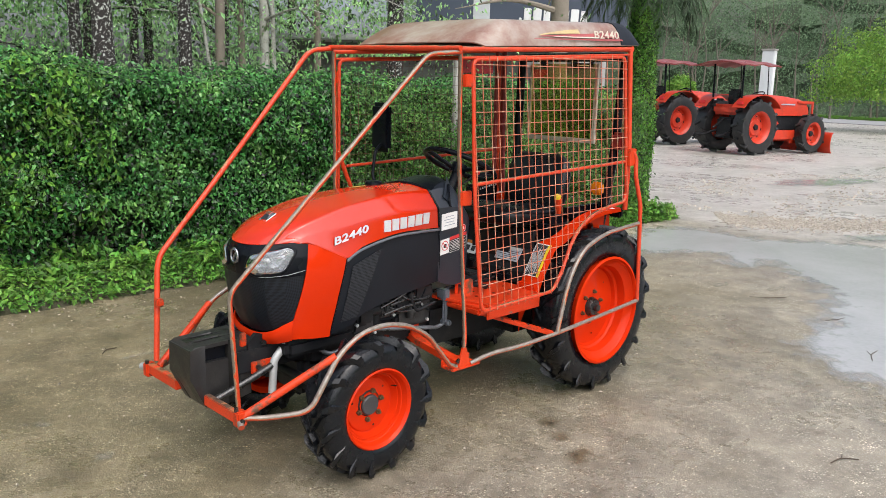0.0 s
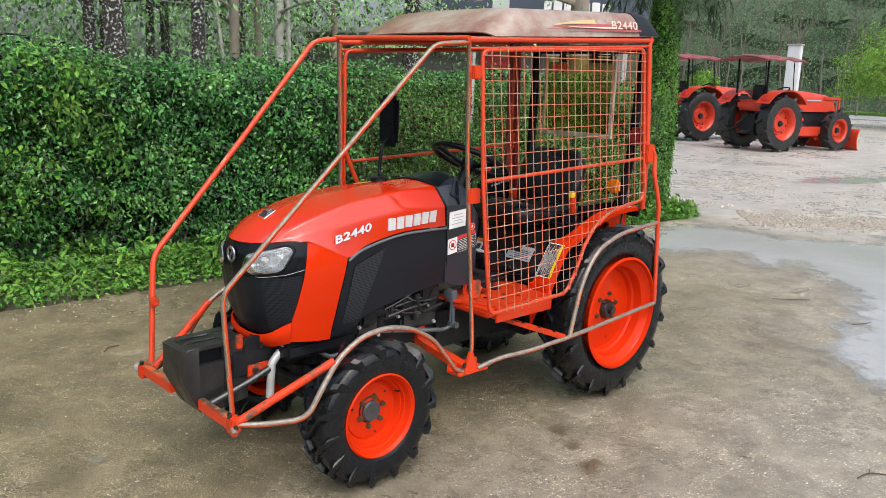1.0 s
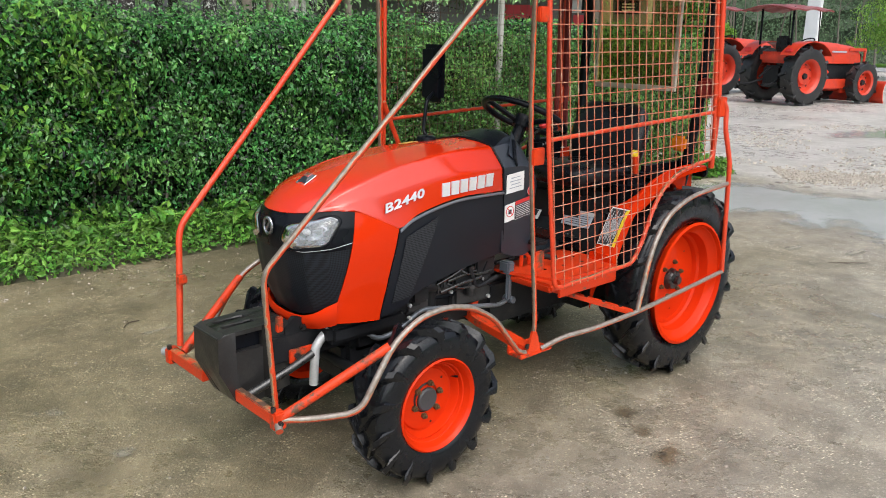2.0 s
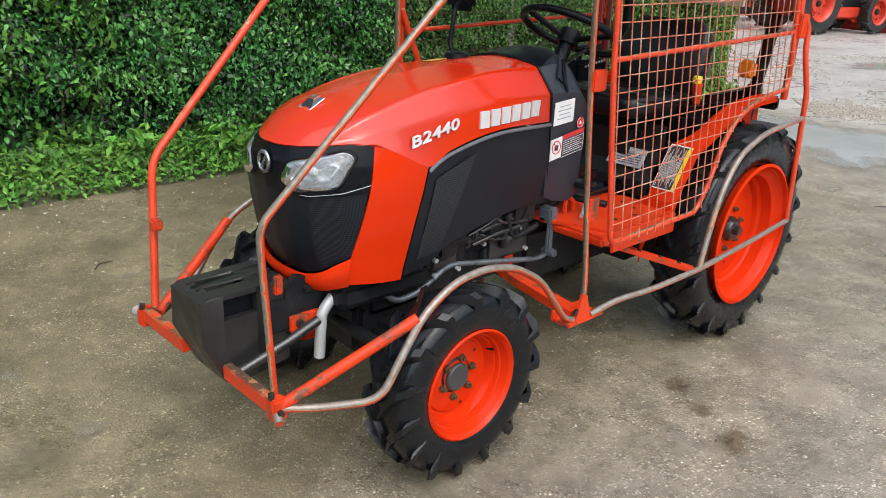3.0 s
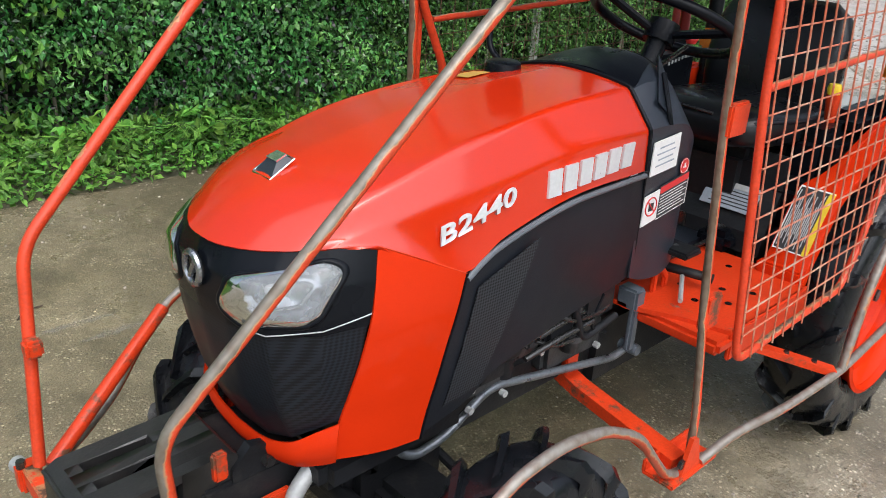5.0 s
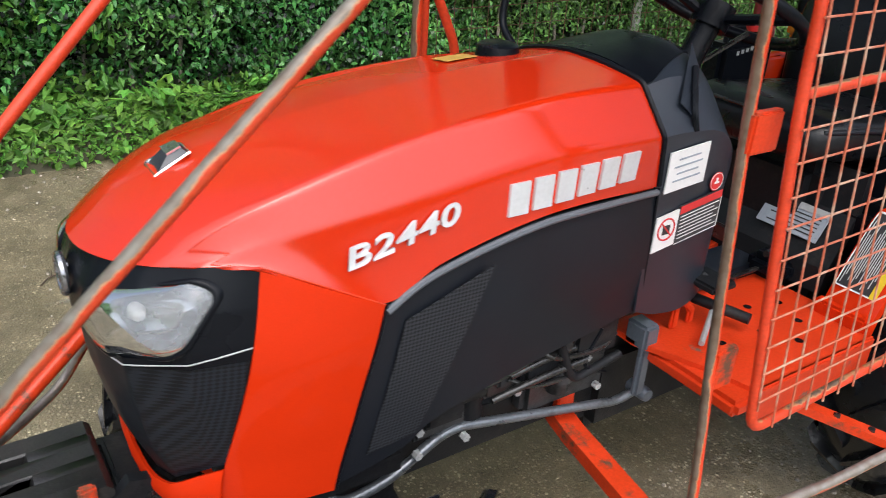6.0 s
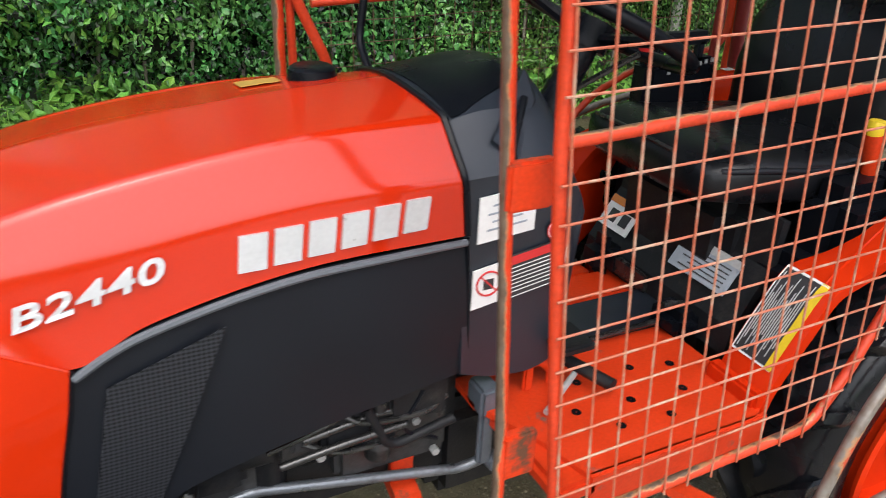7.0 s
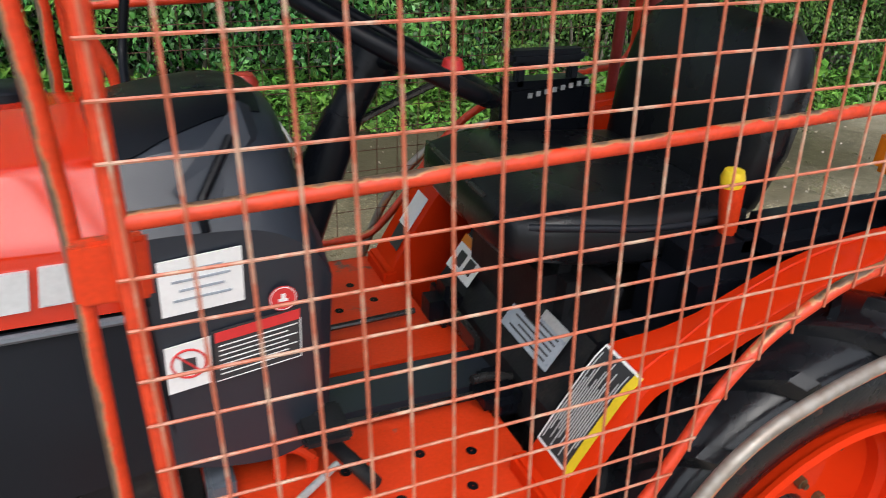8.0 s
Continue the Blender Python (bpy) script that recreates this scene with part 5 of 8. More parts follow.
def lug_shape(R, W, side, turn):
    """One slanted lug, at the top of a wheel whose centre is the origin."""
    Rc = R - 0.019
    rings = []
    for i in range(8):
        t = i / 7
        s = side * W * (0.485 - 0.50 * max(0, (t - 0.16) / 0.84))
        r = (Rc - 0.06 + 0.06 * t / 0.16) if t < 0.16 else Rc
        hgt = 0.002 if i == 0 else (0.009 if i == 1 else 0.0185)
        a = math.pi / 2 + turn * (0.12 / R) * t ** 1.3
        half = (0.0105 + 0.004 * (1 - t)) * (0.45 if i == 0 else 1.0) / R
        ring = []
        for da, h in ((-half * 1.45, 0), (-half * 0.85, 1), (half * 0.85, 1), (half * 1.45, 0)):
            rad = r - 0.01 + (hgt + 0.01) * h
            ss = s + (side * 0.005 * h if i < 2 else 0)
            ring.append(Vector((rad * math.cos(a + da), ss, rad * math.sin(a + da))))
        rings.append(ring)
    vs = [p for ring in rings for p in ring]
    fs = [(i * 4 + j, i * 4 + j + 1, i * 4 + 5 + j, i * 4 + 4 + j) for i in range(7) for j in range(3)]
    fs += [(0, 3, 2, 1), (28, 29, 30, 31)]
    return vs, ([f[::-1] for f in fs] if side < 0 else fs)


def wheel(centre, R, W, rim, lugs, outer, front):
    """Orange disc wheel with its tyre. outer: -1 or 1, the y-side that faces away from the tractor."""
    c = Vector(centre)
    o = outer
    if front:
        prof = [(0.03, 0.0), (rim * 0.6, 0.0), (rim * 0.68, -0.002), (rim * 0.71, -0.008), (rim * 0.74, -0.006), (rim * 0.79, 0.012), (rim * 0.82, 0.022), (rim * 0.85, 0.022), (rim * 0.875, 0.036), (rim * 0.9, 0.038), (rim * 0.95, 0.058), (rim + 0.004, 0.063), (rim + 0.008, 0.068), (rim + 0.002, 0.073),
                (rim - 0.008, 0.06), (rim - 0.02, -0.07), (rim + 0.004, -0.085)]
    else:
        prof = [(0.05, 0.0), (rim * 0.42, 0.0), (rim * 0.55, -0.012), (rim * 0.74, -0.01), (rim * 0.76, 0.01), (rim * 0.80, 0.02), (rim * 0.83, 0.06), (rim * 0.92, 0.075), (rim * 0.95, 0.088), (rim + 0.004, 0.095), (rim + 0.007, 0.104), (rim - 0.005, 0.108),
                (rim - 0.012, 0.085), (rim - 0.03, -0.06), (rim + 0.0, -0.09)]
    ob = part("wheel", lathe([(r, o * s) for r, s in prof], c, 64), ORANGE, tractor, "orange disc wheel", angle=30)
    part("tyre", tyre_shape(R, W, rim, c), RUBBER, ob, "black lugged farm tyre")
    for side in (-1, 1):
        first = None
        for k in range(lugs):
            if first is None:
                first = part("tread_lug", lug_shape(R, W, side, 1), RUBBER, ob, angle=30)
                lug = first
            else:
                lug = new("tread_lug", first.data)
                lug.parent = ob
            lug.matrix_basis = Matrix.Translation(c) @ Matrix.Rotation(2 * math.pi * (k + (0.5 if side > 0 else 0)) / lugs, 4, "Y")
    if front:
        part("hub", lathe([(0.001, o * 0.012), (0.038, o * 0.012), (0.043, o * 0.007), (0.044, -o * 0.01)], c, 28), HUB_GREY, ob, "dark grey hub cap", angle=20)
        ring, n = 0.06, 6
    else:
        part("hub", lathe([(0.001, o * 0.05), (0.018, o * 0.05), (0.02, o * 0.03), (0.042, o * 0.028), (0.05, o * 0.012), (0.055, -o * 0.01)], c, 24), GREASE, ob, "greasy steel hub")
        ring, n = 0.082, 6
    for k in range(n):
        a = k * 2 * math.pi / n + 0.3
        p = c + Vector((math.cos(a) * ring, 0, math.sin(a) * ring))
        part("wheel_nut", lathe([(0.001, o * 0.02), (0.006, o * 0.02), (0.006, o * 0.012), (0.011, o * 0.012), (0.011, -o * 0.004)], p, 6), RUSTY, ob, angle=20)
    for k in range(3):
        a = k * 2 * math.pi / 3 + 0.75
        p = c + Vector((math.cos(a) * rim * 0.58, 0, math.sin(a) * rim * 0.58))
        part("vent_hole", lathe([(0.001, o * (0.0015 if front else -0.0095)), (0.005, o * (0.0015 if front else -0.0095))], p, 10), BLACK, ob, smooth=False)
    # valve
    part("valve", tube([c + Vector((rim * 0.7, o * 0.0, rim * 0.35)), c + Vector((rim * 0.74, o * 0.03, rim * 0.37))], 0.004, sides=6), BLACK, ob)
    return ob


for sgn in (-1, 1):
    wheel((HUB_F.x, sgn * 0.405, HUB_F.z), 0.292, 0.158, 0.162, 15, sgn, True)
    wheel((HUB_R.x, sgn * 0.415, HUB_R.z), 0.441, 0.192, 0.281, 17, sgn, False)

# ---- bodywork: bonnet ----
HOOD_KEYS = [
    [(-0.345, 0, 0.944), (-0.328, 0.075, 0.944), (-0.272, 0.158, 0.952), (-0.232, 0.19, 0.957), (-0.163, 0.221, 0.956)],
    [(-0.275, 0, 0.999), (-0.255, 0.09, 0.998), (-0.205, 0.18, 0.998), (-0.15, 0.209, 0.979), (-0.10, 0.24, 0.925)],
    [(-0.17, 0, 1.041), (-0.155, 0.1, 1.039), (-0.11, 0.196, 1.037), (-0.06, 0.224, 0.996), (0.0, 0.256, 0.878)],
    [(0.05, 0, 1.087), (0.05, 0.103, 1.085), (0.055, 0.201, 1.081), (0.07, 0.232, 1.01), (0.10, 0.25, 0.916)],
    [(0.30, 0, 1.116), (0.3, 0.1, 1.114), (0.3, 0.19, 1.111), (0.3, 0.23, 1.034), (0.3, 0.24, 0.947)],
    [(0.515, 0, 1.128), (0.52, 0.09, 1.124), (0.53, 0.168, 1.110), (0.54, 0.226, 1.032), (0.55, 0.224, 0.943)],
]


def hood_rows(keys, per_u=10, per_v=12, soften_steps=1):
    """Rows across the bonnet: a rounded top, a crease, a flat shoulder, a second crease and the flank."""
    cols = [smooth_line([Vector(k[j]) for k in keys], per_u) for j in range(5)]
    rows = []
    for i in range(len(cols[0])):
        c = [col[i] for col in cols]
        line = []
        for k in range(2 * per_v):
            s = k / (2 * per_v)
            p = c[0] * ((s - 0.5) * (s - 1) * 2) + c[1] * (-4 * s * (s - 1)) + c[2] * (2 * s * (s - 0.5))
            line.append(p)
        for a, b in zip(c[2:], c[3:]):
            line += [a.lerp(b, t / per_v) for t in range(per_v)]
        line.append(c[-1])
        for _ in range(soften_steps):
            line = [line[0]] + [(line[k - 1] + line[k] * 2 + line[k + 1]) / 4 for k in range(1, len(line) - 1)] + [line[-1]]
        line[0] = Vector((line[0].x, 0, line[0].z))
        # the far half sits a little lower
        sag = lambda p: 0.016 * min(1.0, p.y / 0.17) * max(0.0, min(1.0, (p.x + 0.3) / 0.2))
        full = [Vector((p.x, -p.y, p.z)) for p in line[::-1]] + [Vector((p.x, p.y * 0.97, p.z - sag(p))) for p in line[1:]]
        rows.append(full)
    return rows


hood = part("hood", grid(hood_rows(HOOD_KEYS), 0.004, True), HOOD_PAINT, tractor, "glossy orange bonnet", angle=60)
HOOD_TOP = [p for row in hood_rows(HOOD_KEYS) for p in row if abs(p.y) < 0.17]


def hood_z(x, y):
    best = sorted(HOOD_TOP, key=lambda p: (p.x - x) ** 2 + (p.y - y) ** 2)[:4]
    w = [1 / ((p.x - x) ** 2 + (p.y - y) ** 2 + 1e-7) for p in best]
    return sum(p.z * k for p, k in zip(best, w)) / sum(w)


part("fuel_cap", lathe([(0.001, 0.028), (0.032, 0.028), (0.038, 0.024), (0.041, 0.008), (0.042, -0.004), (0.058, -0.002), (0.062, -0.014)], (0.42, 0.085, hood_z(0.42, 0.085) - 0.008), 28, axis="z"), BLACK, hood, "black fuel filler cap")
part("warning_sticker", grid([[(0.30 + 0.013 * i, y, hood_z(0.30 + 0.013 * i, y) + 0.0025) for i in range(6)] for y in (0.12, 0.10, 0.07)], 0.001), STICKER, hood, "faded yellow sticker", smooth=False)
# badge on the bonnet's nose
badge_at = Matrix.Translation((-0.205, 0.0, hood_z(-0.205, 0.0) + 0.001)) @ pose(0, 0, 0, 0, -27, 0)
wedge = [(-0.026, -0.026, 0.0), (-0.026, 0.026, 0.0), (0.026, 0.02, 0.0), (0.026, -0.02, 0.0), (0.002, -0.014, 0.011), (0.002, 0.016, 0.011), (0.022, 0.013, 0.009), (0.022, -0.012, 0.009)]
badge = part("badge", ([badge_at @ Vector(p) for p in wedge], [(3, 2, 1, 0), (0, 1, 5, 4), (1, 2, 6, 5), (2, 3, 7, 6), (3, 0, 4, 7), (4, 5, 6, 7)]), COWL, hood, "small dark badge with a chrome ridge", smooth=False)
part("badge_ridge", slab([(0.001, -0.015), (0.023, -0.013), (0.023, 0.014), (0.001, 0.017)], 0.003, lambda a, b, c: badge_at @ Vector((a, b, c + 0.0115 - 0.09 * a))), CHROME, badge, smooth=False)
part("badge_rim", tube([badge_at @ Vector(p) for p in ((-0.028, -0.028, 0.001), (-0.028, 0.028, 0.001), (0.028, 0.022, 0.001), (0.028, -0.022, 0.001))], 0.0022, 0.008, closed=True, sides=6), CHROME, badge)
HOOD_NEAR = [p for row in hood_rows(HOOD_KEYS, 16, 10) for p in row if p.y < -0.14]


def hood_y(x, z):
    """The y of the bonnet's near flank at x, z."""
    best = sorted(HOOD_NEAR, key=lambda p: (p.x - x) ** 2 + (p.z - z) ** 2)[:4]
    w = [1 / ((p.x - x) ** 2 + (p.z - z) ** 2 + 1e-7) for p in best]
    return sum(p.y * k for p, k in zip(best, w)) / sum(w)


number = lettering("model_number", "B2440", 0.058, 0.0015, SILVER, hood, pose(0, 0, 0, 90, -12.5, 0) @ Matrix.Diagonal((1.17, 0.68, 1, 1)), shear=0.25, bold=0.018)
for v in number.data.vertices:
    v.co += Vector((-0.056, 0, 0.934))
    v.co.y = hood_y(v.co.x, v.co.z) - 0.0065 + v.co.y
# brand lettering, as six plain slanted blocks
for k in range(6):
    x0 = 0.209 + k * 0.0468
    rows = []
    for j in range(5):
        z = 0.960 + 0.048 * j / 4 + 0.002 * k
        rows.append([(x0 + 0.006 * j / 4 + 0.037 * i / 3, hood_y(x0 + 0.037 * i / 3, z) - 0.005, z) for i in range(4)])
    part("nameplate_block", grid(rows, 0.005), SILVER, hood, "silver nameplate block", smooth=False)


# black nose: rows from the bonnet's lip down to the lower strip
NOSE_KEYS = [
    [(-0.341, 0, 0.944), (-0.324, 0.075, 0.944), (-0.281, 0.145, 0.948), (-0.229, 0.189, 0.955), (-0.162, 0.220, 0.954)],
    [(-0.354, 0, 0.90), (-0.347, 0.078, 0.90), (-0.317, 0.152, 0.90), (-0.25, 0.207, 0.90), (-0.172, 0.230, 0.90)],
    [(-0.356, 0, 0.845), (-0.350, 0.08, 0.845), (-0.326, 0.157, 0.845), (-0.258, 0.212, 0.848), (-0.181, 0.233, 0.852)],
    [(-0.348, 0, 0.76), (-0.342, 0.08, 0.76), (-0.32, 0.156, 0.763), (-0.258, 0.206, 0.77), (-0.194, 0.226, 0.775)],
    [(-0.328, 0, 0.66), (-0.322, 0.08, 0.662), (-0.304, 0.152, 0.672), (-0.252, 0.192, 0.69), (-0.211, 0.213, 0.70)],
    [(-0.292, 0, 0.575), (-0.289, 0.08, 0.58), (-0.277, 0.142, 0.60), (-0.247, 0.176, 0.625), (-0.221, 0.2, 0.645)],
]


def nose_point(u, v, off=0.0):
    """u from the centre line (0) to the side edge (1), v from the lip (0) down (1); the near side (-y)."""
    def at(uu, vv):
        cols = []
        for k in NOSE_KEYS:
            s = max(0, min(0.99999, uu)) * 4
            j = int(s)
            t = s - j
            cols.append(Vector(k[j]).lerp(Vector(k[j + 1]), t))
        s = max(0, min(0.99999, vv)) * 5
        j = int(s)
        return cols[j].lerp(cols[j + 1], s - j)
    p = at(u, v)
    if off:
        du = at(min(1, u + 0.02), v) - at(max(0, u - 0.02), v)
        dv = at(u, min(1, v + 0.02)) - at(u, max(0, v - 0.02))
        nrm = dv.cross(du).normalized()
        if nrm.x > 0:
            nrm = -nrm
        p = p + nrm * off
    return Vector((p.x, -p.y, p.z))


def whole_nose(v0, v1, nv, off):
    rows = []
    for j in range(nv + 1):
        v = v0 + (v1 - v0) * j / nv
        half = [nose_point(i / 20, v, off) for i in range(21)]
        far = [Vector((p.x, -p.y, p.z)) for p in half]
        rows.append(far[::-1] + half[1:])
    return rows


HL = [(0.19, 0.375), (0.29, 0.165), (0.74, 0.05), (0.85, 0.11), (0.72, 0.405), (0.35, 0.445)]


def in_lamp(u, v, grow=0.97):
    """Whether a point of the nose lies inside the headlamp's opening."""
    cu, cv = sum(a for a, b in HL) / 6, sum(b for a, b in HL) / 6
    pts = [(cu + (a - cu) * grow, cv + (b - cv) * grow) for a, b in HL]
    inside = False
    for (a0, b0), (a1, b1) in zip(pts, pts[1:] + pts[:1]):
        if (b0 > v) != (b1 > v) and u < (a1 - a0) * (v - b0) / (b1 - b0) + a0:
            inside = not inside
    return inside


def nose_shell():
    """The black nose in one piece, with the two lamp openings left out."""
    nu, nv = 48, 26
    vs, fs = [], []
    for j in range(nv + 1):
        half = [nose_point(i / nu, 0.46 * j / nv, 0.0) for i in range(nu + 1)]
        vs += [Vector((p.x, -p.y, p.z)) for p in half[::-1]] + half[1:]
    w = 2 * nu + 1
    for j in range(nv):
        for i in range(2 * nu):
            u, v = abs(i + 0.5 - nu) / nu, 0.46 * (j + 0.5) / nv
            if not in_lamp(u, v):
                fs.append((j * w + i, (j + 1) * w + i, (j + 1) * w + i + 1, j * w + i + 1))
    return vs, fs


nose = part("nose", nose_shell(), BLACK, tractor, "black plastic nose around the headlamps", angle=50)
part("grille", grid(whole_nose(0.462, 1.0, 14, -0.004), 0.004, True), GRILLE, tractor, "black perforated front grille", angle=50)
def lamp_ring(scale, off):
    cu, cv = sum(a for a, b in HL) / 6, sum(b for a, b in HL) / 6
    ring = rounded([(a, b, 0) for a, b in HL + HL[:2]], 0.07, 5)[1:-1]
    return [nose_point(cu + (p.x - cu) * scale, cv + (p.y - cv) * scale, off) for p in ring]


def lamp_loft(levels):
    rows = [lamp_ring(s, o) for s, o in levels]
    n = len(rows[0])
    vs = [p for r in rows for p in r]
    fs = [(i * n + j, i * n + (j + 1) % n, (i + 1) * n + (j + 1) % n, (i + 1) * n + j) for i in range(len(rows) - 1) for j in range(n)]
    return vs, fs


lens_shape = lamp_loft([(0.985, 0.003), (0.9, 0.008), (0.7, 0.012), (0.4, 0.014), (0.02, 0.015)])
bowl_shape = lamp_loft([(1.0, 0.0), (0.93, -0.012), (0.78, -0.03), (0.5, -0.042), (0.2, -0.046), (0.02, -0.046)])
bezel_shape = lamp_loft([(1.10, 0.0005), (1.06, 0.004), (1.0, 0.005), (0.965, 0.002), (0.955, -0.012)])
bulb_at = nose_point(0.52, 0.24, -0.025)
for f in (lambda s: s, mirrored):
    hl = part("headlight", f(bowl_shape), LENS, tractor, "headlight with a silver reflector bowl", angle=70)
    part("lens", f(lens_shape), CLEAR, hl, "clear headlight cover", angle=70)
    part("bezel", f(bezel_shape), BLACK, hl, angle=70)
    part("bulb", f(lathe([(0.001, -0.014), (0.008, -0.012), (0.012, 0.0), (0.009, 0.012)], bulb_at, 14)), SILVER, hl)
    part("inner_rim", f(lamp_loft([(0.62, -0.036), (0.60, -0.03), (0.55, -0.03), (0.54, -0.04)])), LENS, hl)
    trim = tube([nose_point(0.40 + 0.60 * i / 12, 0.45 - 0.045 * (i / 12) ** 2, 0.002) for i in range(13)], 0.0011, sides=6)
    part("chrome_trim", f(trim), STEEL, hl, "thin silver trim line")
emblem_at = nose_point(0, 0.235, 0.006)
emblem = part("front_emblem", tube([emblem_at + Vector((0, 0.024 * math.cos(a), 0.027 * math.sin(a))) for a in [k * math.pi / 16 for k in range(32)]], 0.006, closed=True, sides=8), DARK_CHROME, nose, "round dull chrome emblem")
part("emblem_bar", tube([emblem_at + Vector((0.002, 0.012, -0.018)), emblem_at + Vector((0.002, -0.012, 0.018))], 0.006, sides=8), DARK_CHROME, emblem)

part("bonnet_seam", tube([(-0.162, -0.2235, 0.9555), (-0.10, -0.242, 0.927), (-0.002, -0.2595, 0.8775)], 0.0011, sides=6), ORANGE_OLD, tractor)
# orange cheek bands, the strip under the grille
BAND_F = [(-0.162, -0.222, 0.955), (-0.180, -0.236, 0.855), (-0.194, -0.229, 0.775), (-0.210, -0.216, 0.70), (-0.221, -0.203, 0.645), (-0.226, -0.196, 0.60), (-0.222, -0.192, 0.562)]
BAND_B = [(-0.002, -0.258, 0.877), (-0.014, -0.254, 0.81), (-0.03, -0.248, 0.74), (-0.042, -0.242, 0.68), (-0.052, -0.236, 0.63), (-0.06, -0.232, 0.59), (-0.066, -0.229, 0.552)]
bf, bb = smooth_line(BAND_F, 5), smooth_line(BAND_B, 5)
band_rows = []
for a, b in zip(bf, bb):
    row = []
    for i in range(9):
        t = i / 8
        p = a.lerp(b, t)
        p.y -= 0.009 * math.sin(math.pi * t)
        row.append(p)
    band_rows.append(row)
band = grid(band_rows, 0.006, True)
part("cheek_panel", band, ORANGE, tractor, "orange side cheek of the bonnet", angle=50)
part("cheek_panel", mirrored(band), ORANGE, tractor, "orange side cheek of the bonnet", angle=50)
part("cheek_seam", tube([p + Vector((0.003, -0.001, 0)) for p in bb], 0.0022, sides=6), BLACK, tractor)
lip_hi = [(-0.221, -0.204, 0.644), (-0.25, -0.178, 0.624), (-0.281, -0.143, 0.598), (-0.294, -0.08, 0.579), (-0.297, 0, 0.573)]
lip_lo = [(-0.222, -0.192, 0.562), (-0.245, -0.17, 0.553), (-0.268, -0.135, 0.543), (-0.28, -0.075, 0.535), (-0.284, 0, 0.531)]
hi, lo = smooth_line(lip_hi, 6), smooth_line(lip_lo, 6)
strip_rows = []
for j in range(7):
    t = j / 6
    half = [a.lerp(b, t) + (a - Vector((0, 0, a.z))).normalized() * 0.010 * math.sin(math.pi * t) for a, b in zip(hi, lo)]
    strip_rows.append(half + [Vector((p.x, -p.y, p.z)) for p in half[-2::-1]])
part("lower_strip", grid(strip_rows, 0.006, True), ORANGE, tractor, "orange strip under the grille", angle=50)

# black side panels of the engine bay
TOP_EDGE = [(0.001, -0.255, 0.869), (0.05, -0.251, 0.894), (0.10, -0.249, 0.910), (0.2, -0.245, 0.930), (0.3, -0.240, 0.941), (0.42, -0.233, 0.941), (0.55, -0.222, 0.937)]
LOW_EDGE = [(-0.06, -0.224, 0.556), (-0.02, -0.224, 0.562), (0.06, -0.225, 0.582), (0.125, -0.226, 0.62), (0.30, -0.224, 0.657), (0.44, -0.220, 0.674), (0.572, -0.212, 0.688)]
te, le = smooth_line(TOP_EDGE, 6), smooth_line(LOW_EDGE, 6)
side_rows = []
for j in range(11):
    t = j / 10
    side_rows.append([a.lerp(b, t) + Vector((0, -0.006 * math.sin(math.pi * t), 0)) for a, b in zip(te, le)])
side_shape = grid(side_rows, 0.005, True)
def perf_patch():
    rows = []
    for j in range(11):
        t = j / 10
        a = Vector((0.035, 0, 0.838)).lerp(Vector((-0.012, 0, 0.60)), t)
        b = Vector((0.185, 0, 0.893)).lerp(Vector((0.075, 0, 0.61)), t)
        row = []
        for i in range(9):
            p = a.lerp(b, i / 8)
            k = max(0.0, min(1.0, (0.885 - p.z) / 0.32))
            row.append(Vector((p.x, -0.253 + 0.03 * k - 0.0062 * math.sin(math.pi * k) - 0.0035, p.z)))
        rows.append(row)
    return grid(rows, 0.002, True)


for f in (lambda s: s, mirrored):
    sp = part("side_panel", f(side_shape), PANEL, tractor, "matt dark grey engine side panel", angle=50)
    part("vent", f(perf_patch()), VENT, sp, "perforated cooling vent")
    part("edge_moulding", f(tube([p + Vector((0, -0.004, -0.004)) for p in te], 0.0058, sides=8)), MOULDING, sp, "edge moulding, lightened for the light it catches")
    part("rear_seam", f(tube([(0.552, -0.226, 0.94), (0.572, -0.216, 0.69)], 0.003, sides=6)), BLACK, sp)

# ---- dash cowl behind the bonnet ----
COWL_KEYS = [
    [(0.520, 0, 1.127), (0.525, 0.09, 1.123), (0.535, 0.164, 1.101), (0.545, 0.222, 1.03), (0.556, 0.222, 0.69)],
    [(0.60, 0, 1.141), (0.605, 0.09, 1.138), (0.61, 0.164, 1.113), (0.615, 0.22, 1.03), (0.62, 0.216, 0.665)],
    [(0.69, 0, 1.148), (0.69, 0.085, 1.143), (0.69, 0.16, 1.10), (0.70, 0.216, 1.02), (0.70, 0.213, 0.655)],
    [(0.755, 0, 1.11), (0.75, 0.085, 1.105), (0.745, 0.155, 1.06), (0.76, 0.205, 0.98), (0.765, 0.2, 0.67)],
    [(0.77, 0, 1.0), (0.775, 0.085, 0.99), (0.785, 0.15, 0.97), (0.79, 0.19, 0.93), (0.79, 0.165, 0.68)],
]
cowl = part("dash_cowl", grid(hood_rows(COWL_KEYS, 6, 8, 0), 0.004, True), COWL, tractor, "slate grey plastic dash cowl", angle=24)


